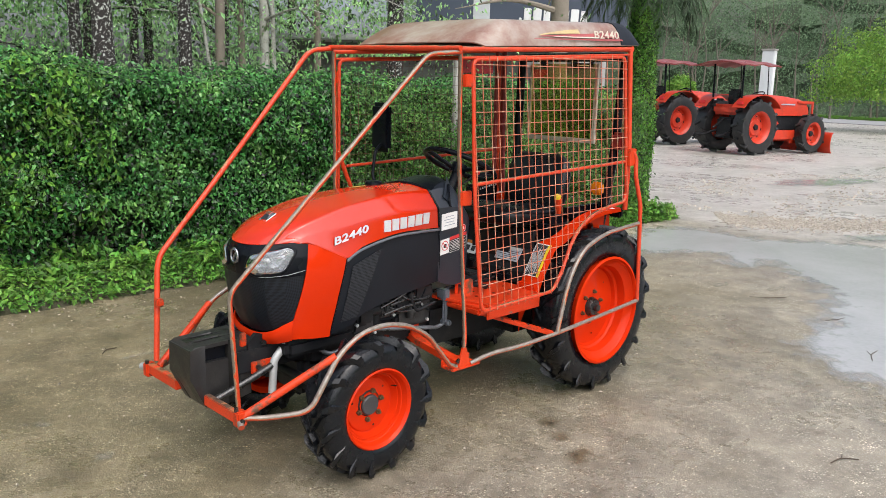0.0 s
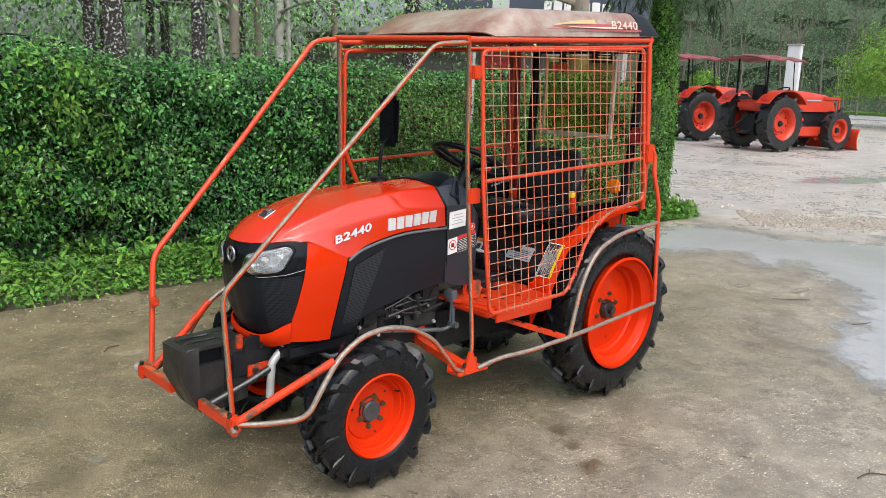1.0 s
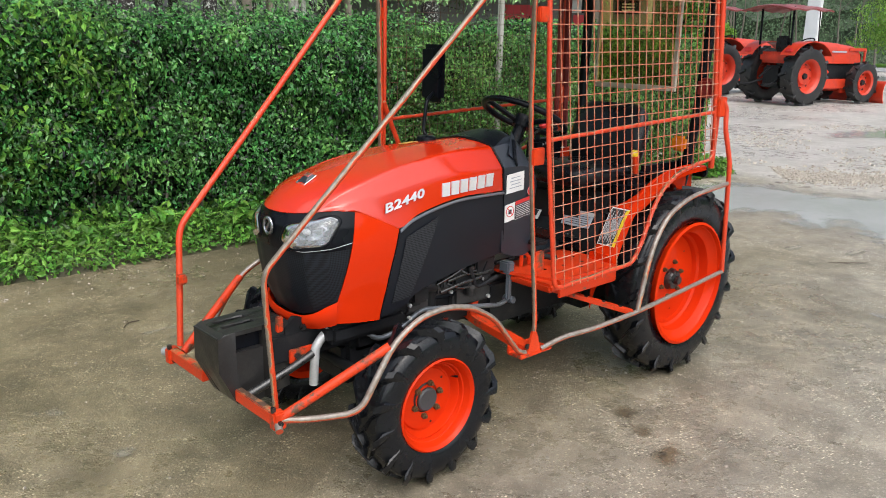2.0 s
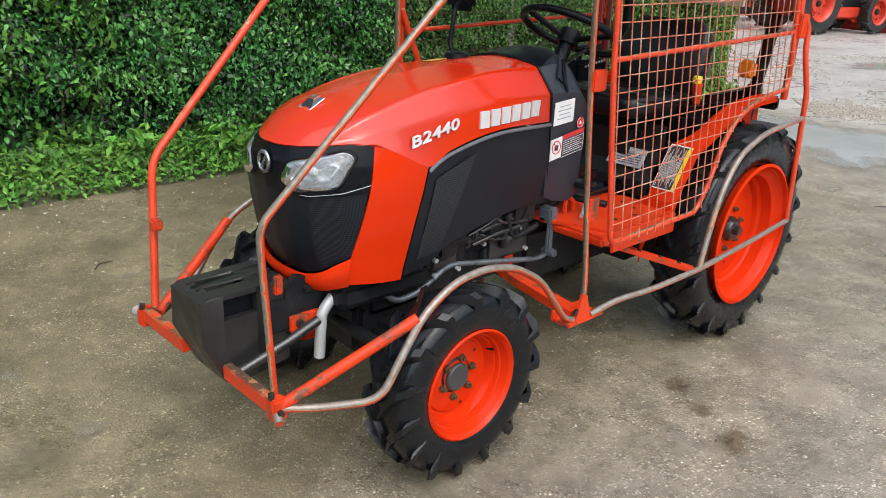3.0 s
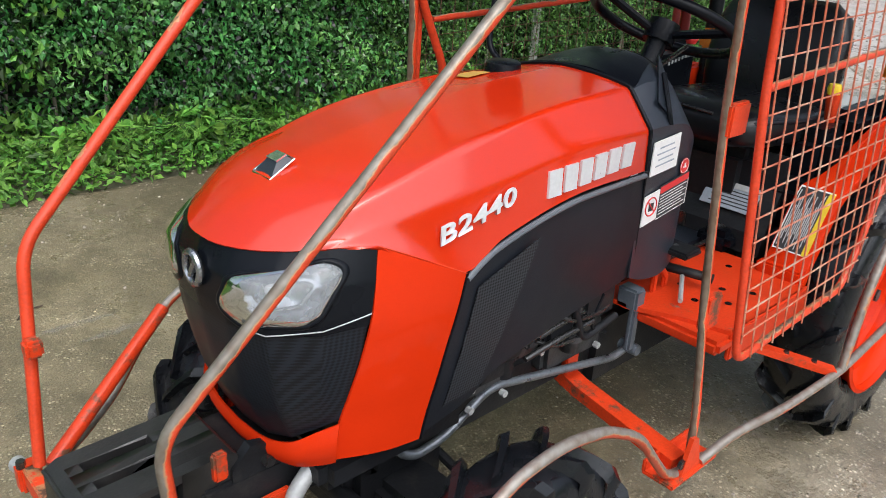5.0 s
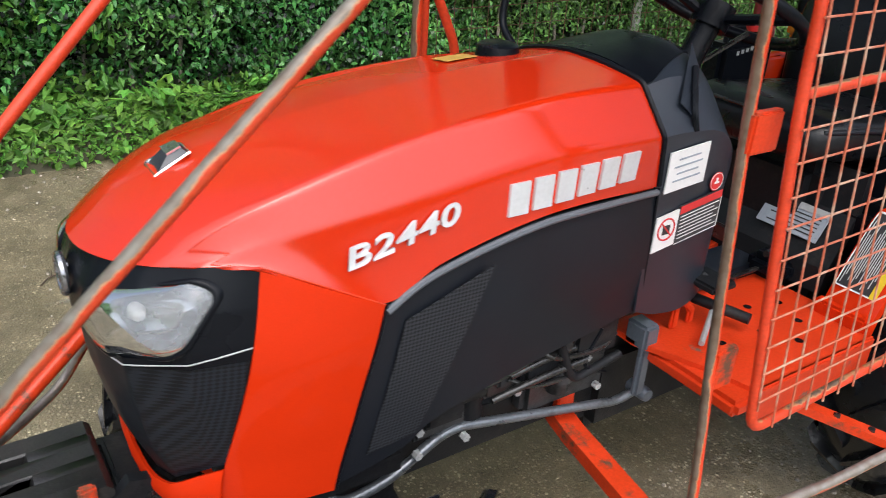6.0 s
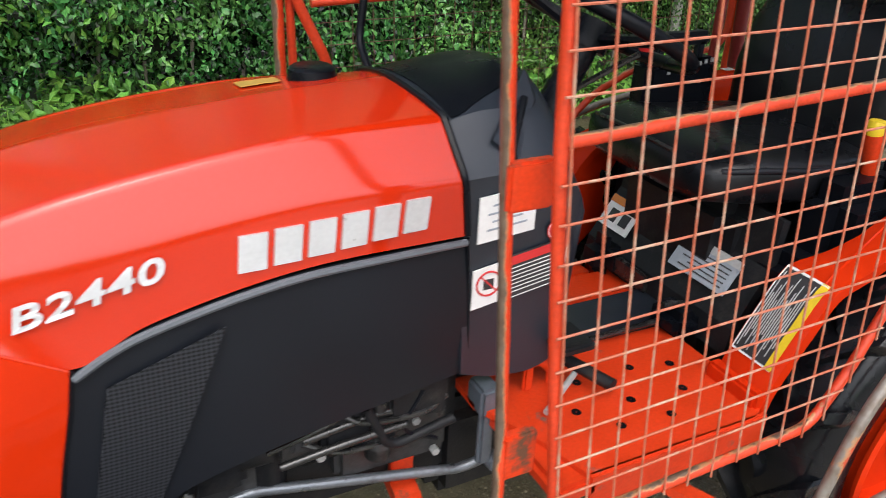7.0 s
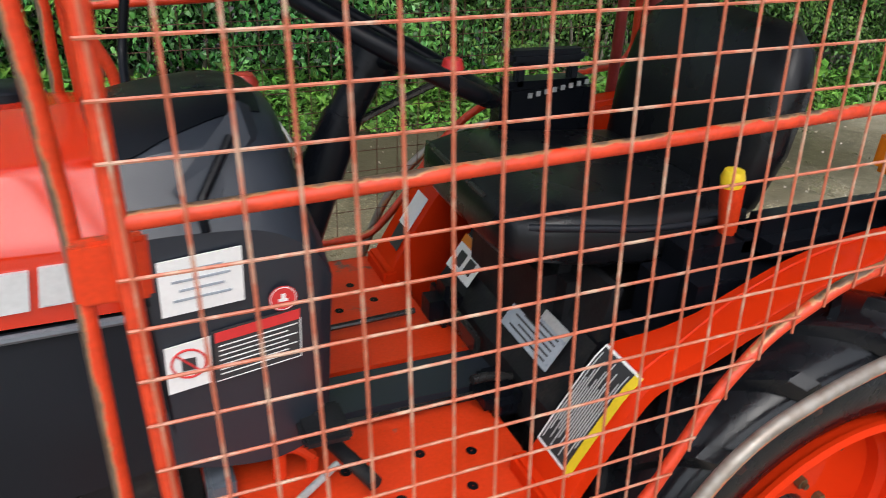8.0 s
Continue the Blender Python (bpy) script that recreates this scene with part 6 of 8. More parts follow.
def cowl_top():
    """The black upper shell: as wide as the bonnet's top in front, narrowing towards the driver."""
    rows = []
    for row in hood_rows(COWL_KEYS, 6, 8, 0)[1:16]:
        top = [p for p in row if abs(p.y) < 0.19 and p.z > 1.0]
        x_mid = sum(p.x for p in top) / len(top)
        lim = 0.163 - 0.42 * max(0.0, x_mid - 0.56)
        line = []
        for i in range(17):
            y = lim * (i / 8 - 1)
            a, b = min(((a, b) for a, b in zip(top, top[1:])), key=lambda q: abs((q[0].y + q[1].y) / 2 - y))
            k = (y - a.y) / (b.y - a.y) if abs(b.y - a.y) > 1e-6 else 0.0
            line.append(a.lerp(b, max(-0.5, min(1.5, k))) + Vector((0, 0, 0.0028)))
        rows.append(line)
    return grid(rows, 0.002, True)


part("cowl_top", cowl_top(), BLACK, cowl, "matt black cowl top", angle=60)
fin = [Vector(p) for p in ((0.598, -0.2, 1.078), (0.69, -0.125, 1.158), (0.7, -0.145, 1.115), (0.635, -0.214, 1.045))]
part("cowl_fin", (fin + [p + Vector((0.016, 0.012, -0.012)) for p in fin], [(0, 1, 2, 3), (7, 6, 5, 4), (0, 4, 5, 1), (1, 5, 6, 2), (2, 6, 7, 3), (3, 7, 4, 0)]), COWL, cowl, "raised slate corner of the cowl", smooth=False)
part("cowl_slot", tube([(0.675, -0.155, 1.122), (0.626, -0.211, 1.062), (0.63, -0.2185, 1.03)], 0.006, bend=0.012, sides=8), BLACK, cowl)
part("hood_gasket", tube([p + Vector((0.002, 0, 0.0015)) for p in hood_rows(HOOD_KEYS)[-1]], 0.006, sides=6), BLACK, cowl)
part("reflector", lathe([(0.001, 0.036), (0.016, 0.033), (0.025, 0.018), (0.025, 0.0)], (0.758, 0.22, 1.06), 16, axis="z"), RED_LENS, cowl, "small red indicator lamp")
part("wire", tube([(0.77, 0.22, 1.055), (0.81, 0.2, 1.01), (0.835, 0.17, 0.96)], 0.0025, smooth=True, sides=6), WHITE, cowl)


def on_cowl(x0, z0, x1, z1, y, th=0.0015, slope=0.0):
    v, f = box((x0, y - th, z0), (x1, y + th, z1), 0)
    return [Vector((p.x, p.y, p.z + slope * (p.x - 0.567))) for p in v], f


st = part("label_plate", on_cowl(0.569, 0.925, 0.668, 1.0, -0.2245, slope=0.09), WHITE, cowl, "white label with unreadable print", smooth=False)
for k in range(4):
    part("print_bar", on_cowl(0.592 - 0.008 * (k % 2), 0.982 - k * 0.013, 0.645 + 0.008 * (k % 2), 0.985 - k * 0.013, -0.2265, 0.0006, 0.09), GREY_LABEL, st, smooth=False)
st = part("label_plate", on_cowl(0.566, 0.81, 0.622, 0.879, -0.2235, slope=0.15), WHITE, cowl, "white prohibition label", smooth=False)
part("prohibition_ring", tube([(0.594 + 0.021 * math.cos(a), -0.2252, 0.853 + 0.021 * math.sin(a)) for a in [k * math.pi / 10 for k in range(20)]], 0.0018, closed=True, sides=6), RED_INK, st, "red prohibition ring")
part("prohibition_bar", tube([(0.58, -0.2252, 0.867), (0.608, -0.2252, 0.839)], 0.0016, sides=6), RED_INK, st)
part("pictogram", on_cowl(0.585, 0.843, 0.603, 0.861, -0.2252, 0.0006), INK, st, smooth=False)
st = part("label_plate", on_cowl(0.626, 0.806, 0.738, 0.882, -0.2205, slope=0.15), INK, cowl, "black and red danger label with fine print", smooth=False)
part("red_heading", on_cowl(0.628, 0.865, 0.737, 0.88, -0.2222, 0.0006, 0.15), RED_INK, st, smooth=False)
for k in range(7):
    part("print_bar", on_cowl(0.632, 0.858 - k * 0.0072, 0.733 - 0.012 * (k % 2), 0.8595 - k * 0.0072, -0.2222, 0.0006, 0.15), WHITE, st, smooth=False)
for lo_, hi_ in (((0.626, 0.8055), (0.738, 0.8065)), ((0.737, 0.806), (0.7382, 0.866))):
    part("label_border", on_cowl(lo_[0], lo_[1], hi_[0], hi_[1], -0.2224, 0.0006, 0.15), WHITE, st, smooth=False)
part("round_sticker", lathe([(0.001, -0.2195), (0.0185, -0.2195)], (0.717, 0, 0.923), 20), RED_INK, cowl, "round red sticker", smooth=False)
part("sticker_mark", joined(on_cowl(0.711, 0.919, 0.723, 0.923, -0.2202, 0.0005), on_cowl(0.7145, 0.923, 0.7195, 0.93, -0.2202, 0.0005)), WHITE, cowl, smooth=False)
part("sticker_rim", tube([(0.717 + 0.0165 * math.cos(a), -0.2202, 0.923 + 0.0165 * math.sin(a)) for a in [k * math.pi / 10 for k in range(20)]], 0.0006, closed=True, sides=5), WHITE, cowl)

# ---- steering ----
wheel_c = Vector((0.93, 0.02, 1.19))
tilt = Matrix.Translation(wheel_c) @ pose(0, 0, 0, 0, 27, 0)
ringp = [tilt @ Vector((0.185 * math.cos(a), 0.185 * math.sin(a), 0)) for a in [k * math.pi / 20 for k in range(40)]]
sw = part("steering_wheel", tube(ringp, 0.0135, closed=True, sides=10), BLACK, tractor, "black steering wheel")
for a in (0.5, 2.6, 4.7):
    part("spoke", tube([tilt @ Vector((0.02 * math.cos(a), 0.02 * math.sin(a), -0.03)), tilt @ Vector((0.18 * math.cos(a), 0.18 * math.sin(a), 0))], 0.011, sides=8), BLACK, sw)
part("hub", tube([tilt @ Vector((0, 0, -0.05)), tilt @ Vector((0, 0, 0.0))], 0.04, sides=16), BLACK, sw)
part("column", tube([tilt @ Vector((0, 0, -0.04)), (0.80, 0.02, 0.95)], 0.027, sides=12), BLACK, sw)
part("column_shroud", tube([(0.87, 0.02, 1.08), (0.78, 0.02, 0.86)], 0.05, sides=12, radii=lambda t: 0.03 + 0.014 * t), BLACK, sw)
part("throttle_lever", tube([(0.80, 0.05, 1.0), (0.90, 0.02, 1.07), (1.02, 0.0, 1.13)], 0.006, smooth=True, sides=7), GREASE, tractor, "thin throttle lever")
part("lever_knob", lathe([(0.001, 0.03), (0.014, 0.026), (0.018, 0.012), (0.012, 0.0)], (1.035, 0.0, 1.135), 14, axis="z"), RED_INK, tractor, "red lever knob")

# ---- chassis, engine, axles ----
part("engine_block", joined(box((-0.10, -0.13, 0.40), (0.62, 0.13, 0.90), 0.02), box((0.1, -0.15, 0.62), (0.5, -0.12, 0.70), 0.01), box((0.05, -0.16, 0.52), (0.20, -0.12, 0.60), 0.015)), CAST, tractor, "black engine block")
part("frame_rail", box((-0.42, -0.10, 0.43), (0.42, -0.07, 0.53), 0.006), CAST, tractor)
part("frame_rail", box((-0.42, 0.07, 0.43), (0.42, 0.10, 0.53), 0.006), CAST, tractor)
part("front_frame", joined(box((-0.40, -0.085, 0.40), (-0.30, 0.085, 0.52), 0.01), box((-0.34, -0.08, 0.5), (-0.22, 0.08, 0.54), 0.006)), CAST, tractor)
part("transmission", joined(box((0.55, -0.15, 0.34), (1.2, 0.15, 0.557), 0.03), box((1.15, -0.2, 0.30), (1.8, 0.2, 0.62), 0.04)), CAST, tractor, "black gearbox housing")
part("rear_axle", tube([(1.522, -0.40, 0.447), (1.522, 0.40, 0.447)], 0.075, sides=16), CAST, tractor)
ax = part("front_axle", joined(box((-0.07, -0.31, 0.25), (0.07, 0.31, 0.375), 0.02), box((-0.13, -0.11, 0.27), (0.13, 0.11, 0.44), 0.025)), CAST, tractor, "black front axle")
for sgn in (-1, 1):
    part("hub_case", joined(lathe([(0.001, sgn * 0.30), (0.07, sgn * 0.30), (0.085, sgn * 0.33), (0.08, sgn * 0.38), (0.05, sgn * 0.41)], (0, 0, 0.30), 20), tube([(0, sgn * 0.31, 0.22), (0, sgn * 0.30, 0.46)], 0.045, sides=12)), CAST, ax)
    part("tie_rod", tube([(0.10, sgn * 0.30, 0.33), (0.12, sgn * 0.02, 0.36)], 0.011, sides=8), CAST, ax)
part("steering_cylinder", tube([(-0.13, -0.25, 0.36), (-0.13, 0.18, 0.36)], 0.02, sides=10), CAST, ax)
# engine details below the side panel
for shape, mat_, nm in (
        (box((0.33, -0.19, 0.56), (0.42, -0.13, 0.66), 0.01), CAST, "oil_filter_head"),
        (tube([(0.25, -0.125, 0.5), (0.25, -0.125, 0.62)], 0.035, sides=16), CAST, "oil_filter"),
        (tube([(0.30, -0.185, 0.61), (0.42, -0.19, 0.63), (0.52, -0.19, 0.62)], 0.008, bend=0.03), GREASE, "oil_pipe"),
        (tube([(0.26, -0.19, 0.575), (0.36, -0.2, 0.595), (0.47, -0.2, 0.6)], 0.007, bend=0.03), GREASE, "oil_pipe"),
        (tube([(0.40, -0.2, 0.655), (0.44, -0.2, 0.56), (0.56, -0.2, 0.585)], 0.009, bend=0.03), CAST, "fuel_hose"),
        (box((0.44, -0.2, 0.60), (0.55, -0.16, 0.68), 0.008), CAST, "pump"),
        (box((0.12, -0.19, 0.55), (0.21, -0.14, 0.62), 0.012), CAST, "starter_bracket"),
        (tube([(0.14, -0.16, 0.60), (0.25, -0.16, 0.60)], 0.028, sides=14), CAST, "starter_motor")):
    part(nm, shape, mat_, tractor)
for shape, nm, mat_ in (
        (joined(box((0.12, -0.155, 0.50), (0.24, -0.12, 0.58), 0.012)), "water_pump", GREY_CAST),
        (joined(box((0.26, -0.165, 0.55), (0.34, -0.12, 0.66), 0.01), box((0.28, -0.18, 0.58), (0.32, -0.16, 0.63), 0.006)), "injection_pump", GREY_CAST),
        (joined(tube([(0.43, -0.175, 0.53), (0.43, -0.175, 0.65)], 0.022, sides=14), tube([(0.43, -0.175, 0.56), (0.43, -0.175, 0.575)], 0.03, sides=14)), "fuel_filter", GREY_CAST),
        (joined(box((0.36, -0.165, 0.48), (0.57, -0.12, 0.62), 0.012), box((0.44, -0.18, 0.52), (0.5, -0.16, 0.6), 0.008)), "clutch_housing", GREY_CAST),
        (tube([(0.36, -0.185, 0.648), (0.40, -0.2, 0.625), (0.50, -0.2, 0.615), (0.55, -0.19, 0.63)], 0.0055, smooth=True, sides=8), "injector_pipe", GREASE),
        (tube([(0.30, -0.18, 0.60), (0.36, -0.195, 0.575), (0.46, -0.195, 0.57)], 0.005, smooth=True, sides=8), "injector_pipe", GREASE),
        (tube([(0.24, -0.19, 0.61), (0.31, -0.2, 0.635), (0.38, -0.2, 0.66)], 0.005, smooth=True, sides=8), "injector_pipe", GREASE),
        (tube([(0.20, -0.13, 0.58), (0.26, -0.145, 0.545), (0.38, -0.145, 0.54), (0.46, -0.13, 0.56)], 0.011, smooth=True, sides=8), "rubber_hose", BLACK),
        (tube([(0.5, -0.2, 0.66), (0.47, -0.2, 0.59), (0.53, -0.2, 0.55)], 0.004, smooth=True, sides=6), "wiring", BLACK)):
    part(nm, shape, mat_, tractor)
for bx, bz in ((0.12, 0.5), (0.22, 0.5), (0.12, 0.55), (0.285, 0.65), (0.33, 0.56), (0.5, 0.58), (0.54, 0.5), (0.46, 0.61)):
    part("bolt", lathe([(0.001, -0.009), (0.008, -0.009), (0.008, 0.004)], (bx, -0.172, bz), 6), STEEL, tractor, angle=20)
# polished bar from the front axle to the floor bracket
part("lift_pipe", tube([(-0.06, -0.15, 0.475), (-0.02, -0.165, 0.448), (0.06, -0.165, 0.456), (0.2, -0.152, 0.512), (0.59, -0.192, 0.455), (0.636, -0.2, 0.474)], 0.0095, bend=0.04), PIPE, tractor, "bent dark steel pipe")
part("step_bracket", joined(box((0.603, -0.222, 0.475), (0.632, -0.205, 0.62), 0.006), box((0.6, -0.225, 0.585), (0.64, -0.17, 0.64), 0.006), lathe([(0.001, -0.03), (0.013, -0.03), (0.015, -0.022), (0.015, 0.02)], (0.636, -0.2, 0.474), 16)), GREY_BRACKET, tractor, "slate grey step bracket")
part("frame_plate", box((0.468, -0.15, 0.395), (0.512, -0.132, 0.53), 0.003), ORANGE_OLD, tractor, "orange mounting plate")

# ---- exhaust, front weight, front bracket ----
part("exhaust_pipe", joined(tube([(-0.15, -0.12, 0.535), (-0.20, -0.128, 0.53), (-0.262, -0.13, 0.475), (-0.272, -0.131, 0.43), (-0.28, -0.132, 0.335)], 0.016, smooth=True, sides=16)), STEEL, tractor, "grey bent exhaust pipe")
# Black plug over the closed pipe end, drawn for the bore's darkness.
part("exhaust_bore_shade", tube([(-0.2796, -0.132, 0.342), (-0.2803, -0.132, 0.3325)], 0.0125, sides=16), BLACK, tractor, "black disc for the dark inside of the pipe")
part("weight_hanger", slab([(-0.37, 0.43), (-0.30, 0.42), (-0.255, 0.46), (-0.25, 0.52), (-0.29, 0.575), (-0.33, 0.585), (-0.365, 0.55)], 0.02, lambda a, b, c: Vector((a, -0.098 + c, b))), CAST, tractor, "black cast weight hanger", angle=20)
part("hanger_bolt", lathe([(0.001, -0.012), (0.012, -0.012), (0.012, 0.0)], (-0.30, -0.098, 0.545), 6), GREASE, tractor)
part("under_tray", box((-0.24, -0.185, 0.475), (0.10, -0.09, 0.55), 0.02), CAST, tractor, "black casting under the bonnet")
part("front_bracket", joined(box((-0.36, -0.115, 0.425), (-0.265, -0.103, 0.475), 0.003)), ORANGE_OLD, tractor, "orange front bracket")
part("bracket_bolt", lathe([(0.001, -0.012), (0.011, -0.012), (0.011, 0.0)], (-0.335, -0.117, 0.452), 6), GREASE, tractor)


def front_weight():
    """A cast weight: slots along its top and a grip recess in its side."""
    low = [(-0.35, 0.34), (-0.50, 0.315), (-0.55, 0.33), (-0.61, 0.455), (-0.607, 0.566), (-0.585, 0.578)]
    full = low + [(-0.36, 0.584), (-0.35, 0.574)]
    slotted = low + [(-0.562, 0.5785), (-0.55, 0.556), (-0.455, 0.556), (-0.447, 0.5815), (-0.36, 0.584), (-0.35, 0.574)]

    def run(prof, y0, y1):
        k = len(prof)
        vs = [Vector((x, y0, z)) for x, z in prof] + [Vector((x, y1, z)) for x, z in prof]
        return vs, [tuple(range(k)), tuple(range(2 * k - 1, k - 1, -1))] + [(i, k + i, k + (i + 1) % k, (i + 1) % k) for i in range(k)]

    skin = [[(-0.546, 0.579), (-0.585, 0.578), (-0.607, 0.566), (-0.61, 0.455), (-0.55, 0.33), (-0.546, 0.329)],
            [(-0.36, 0.584), (-0.449, 0.5815), (-0.449, 0.3235), (-0.35, 0.34), (-0.35, 0.574)],
            [(-0.449, 0.5815), (-0.546, 0.579), (-0.546, 0.566), (-0.449, 0.566)],
            [(-0.449, 0.508), (-0.546, 0.508), (-0.546, 0.329), (-0.50, 0.315), (-0.449, 0.3235)]]
    shapes = [run(full, -0.066, -0.036), run(slotted, -0.036, -0.012), run(full, -0.012, 0.02), run(slotted, 0.02, 0.044), run(full, 0.044, 0.08)]
    shapes += [run(s[::-1], -0.09, -0.066) for s in skin]
    vs, fs = joined(*shapes)
    bm = bmesh.new()
    bv = [bm.verts.new(v) for v in vs]
    for f in fs:
        bm.faces.new([bv[i] for i in f])
    bmesh.ops.remove_doubles(bm, verts=bm.verts[:], dist=0.0004)
    sharp = [e for e in bm.edges if e.is_manifold and e.calc_face_angle(0) > 0.35]
    bmesh.ops.bevel(bm, geom=sharp, offset=0.0035, segments=2, affect="EDGES", clamp_overlap=True)
    ob = part("front_weight", bm, WEIGHT_MAT, tractor, "dull black front ballast weight with slotted top", angle=50)
    # Black plate on the recess's back wall, its shade put into colour.
    part("recess_shade_plate", box((-0.545, -0.0685, 0.51), (-0.45, -0.0655, 0.565), 0), BLACK, ob, "black plate darkening the grip recess", smooth=False)
    part("front_rib", tube([(-0.607, -0.085, 0.567), (-0.607, 0.075, 0.567)], 0.004, sides=8), WEIGHT_MAT, ob)
    part("clamp", box((-0.40, -0.105, 0.545), (-0.375, -0.088, 0.60), 0.004), ORANGE_OLD, ob, "orange weight clamp")


front_weight()

# ---- floor, steps, fenders ----
floor_out = [(0.60, -0.115), (1.08, -0.125), (1.08, -0.40), (1.03, -0.425), (0.68, -0.425), (0.655, -0.33), (0.60, -0.20)]
for f in (lambda s: s, mirrored):
    fl = part("floor_plate", f(slab([(a, b) for a, b in floor_out][::-1], 0.012, lambda a, b, c: Vector((a, b, 0.588 + c)))), FLOOR_PAINT, tractor, "scuffed orange footplate", smooth=False)
    part("floor_lip", f(joined(box((0.68, -0.43, 0.525), (1.06, -0.418, 0.60), 0.004), box((0.62, -0.43, 0.555), (0.70, -0.20, 0.59), 0.01))), FLOOR_PAINT, fl)
    for k, (hx, hy) in enumerate([(0.80, -0.22), (0.86, -0.30), (0.92, -0.22), (0.97, -0.31), (0.80, -0.35), (0.9, -0.36), (0.75, -0.29), (1.0, -0.24)]):
        part("drain_hole", f(lathe([(0.001, 0.6012), (0.009, 0.6012)], (hx, hy, 0), 12, axis="z")), BLACK, fl, smooth=False)
    part("mat_edge", f(tube([(0.62, -0.13, 0.615), (1.05, -0.14, 0.625)], 0.006, sides=8)), GREASE, fl)
part("tunnel", box((0.56, -0.12, 0.56), (1.25, 0.01, 0.615), 0.015), COWL, tractor, "grey rubber tunnel mat")
part("floor_centre", box((0.62, 0.008, 0.57), (1.25, 0.118, 0.606), 0.01), FLOOR_PAINT, tractor, "scuffed orange centre floor")
part("clutch_pedal", joined(tube([(0.70, -0.12, 0.66), (0.78, -0.19, 0.70), (0.76, -0.21, 0.71)], 0.008, bend=0.02, sides=8), box((0.73, -0.26, 0.695), (0.80, -0.18, 0.712), 0.005, None)), CAST, tractor, "black clutch pedal")


part("pedal_lug", joined(box((0.695, -0.206, 0.6), (0.715, -0.194, 0.662), 0.004), box((0.745, -0.206, 0.6), (0.763, -0.194, 0.632), 0.004), tube([(0.705, -0.2, 0.658), (0.73, -0.2, 0.656), (0.754, -0.2, 0.63)], 0.009, 0.012, sides=8)), FLOOR_PAINT, tractor, "orange pedal lug")
part("brake_pedal", joined(tube([(0.69, -0.285, 0.615), (0.785, -0.228, 0.63)], 0.006, sides=8)), STEEL, tractor, "bare steel pedal arm")
part("pedal_pad", tube([(0.78, -0.17, 0.64), (0.823, -0.29, 0.635)], 0.012, sides=10), CAST, tractor, "black rubber pedal pad")


FENDER = [(1.045, 0.565), (1.057, 0.62), (1.078, 0.663), (1.122, 0.738), (1.172, 0.808), (1.25, 0.838), (1.355, 0.887), (1.469, 0.93), (1.60, 0.952), (1.75, 0.957)]
FENDER_LINE = smooth_line([(x, 0, z) for x, z in FENDER], 6)


def fender_at(s, y, off=0.0):
    """A point on the mudguard's top strip, s counted in keys along FENDER."""
    k = max(0.0, min(len(FENDER_LINE) - 1.001, s * 6))
    i = int(k)
    p, q = FENDER_LINE[i], FENDER_LINE[i + 1]
    d = (q - p).normalized()
    return p.lerp(q, k - i) + Vector((-d.z, 0, d.x)) * off + Vector((0, y, 0))


def fender(sgn):
    f = (lambda s: s) if sgn < 0 else mirrored
    n = len(FENDER_LINE) - 1
    inner_y = lambda s: -0.30 - 0.035 * max(0.0, min(1.0, (s - 4) / 1.5))
    rows = []
    for k, lift in ((0.0, -0.02), (0.02, -0.003), (0.12, 0.0), (0.5, 0.0015), (0.88, 0.0), (0.98, -0.004), (1.0, -0.022)):
        rows.append([fender_at(i / 6, inner_y(i / 6) + (-0.415 - inner_y(i / 6)) * k, lift) for i in range(n + 1)])
    ob = part("fender", f(grid(rows, 0.004, True)), ORANGE, tractor, "orange rear mudguard", angle=50)
    inner = [[fender_at(i / 6, inner_y(i / 6) - 0.003, -0.004) for i in range(n + 1)], [fender_at(i / 6, inner_y(i / 6) + 0.002, 0) + Vector((0.02, 0, -0.20 - 0.05 * i / n)) for i in range(n + 1)]]
    part("inner_plate", f(grid(inner, 0.004)), ORANGE, ob)
    part("front_web", f(box((1.04, -0.41, 0.555), (1.07, -0.29, 0.63), 0.006)), ORANGE, ob)
    part("tail_edge", f(box((1.745, -0.415, 0.90), (1.775, -0.335, 0.955), 0.008)), BLACK, ob, "black rubber mudguard end")

    part("mudguard_bead", f(tube([fender_at(4.05 + 4.6 * i / 20, -0.385 + 0.03 * min(1, i / 8), 0.0015) for i in range(21)], 0.0032, sides=6)), ORANGE, ob)

    def strip_box(s0, s1, y0, y1, off):
        return grid([[fender_at(s0 + (s1 - s0) * i / 8, y, off) for i in range(9)] for y in (y0, y1)], 0.0008, True)
    if sgn < 0:
        lab = part("warning_label", strip_box(2.0, 4.0, -0.310, -0.396, 0.0035), INK, ob, "black warning label with a yellow edge", smooth=False)
        part("label_border", joined(strip_box(1.97, 2.02, -0.308, -0.398, 0.0042), strip_box(3.98, 4.03, -0.308, -0.398, 0.0042), strip_box(2, 4, -0.308, -0.3105, 0.0042)), WHITE, lab, smooth=False)
        part("yellow_edge", strip_box(1.98, 4.02, -0.384, -0.399, 0.0045), YELLOW, lab, smooth=False)
        for k in range(15):
            yy = -0.3145 - k * 0.0045
            part("print_bar", strip_box(2.1 + (k * 7 % 5) * 0.11, 3.88 - (k * 5 % 7) * 0.1, yy, yy - 0.0019, 0.0045), SILVER, lab, smooth=False)
    else:
        lab = part("peeling_label", f(strip_box(2.6, 3.5, -0.315, -0.37, 0.0035)), WHITE, ob, "torn white label", smooth=False)
        part("dark_patch", f(strip_box(2.0, 2.6, -0.315, -0.365, 0.0035)), INK, lab, smooth=False)
    part("marker_label", f(strip_box(8.45, 8.65, -0.386, -0.410, 0.0024)), WHITE, ob, smooth=False)
    return ob


for sgn in (-1, 1):
    fender(sgn)

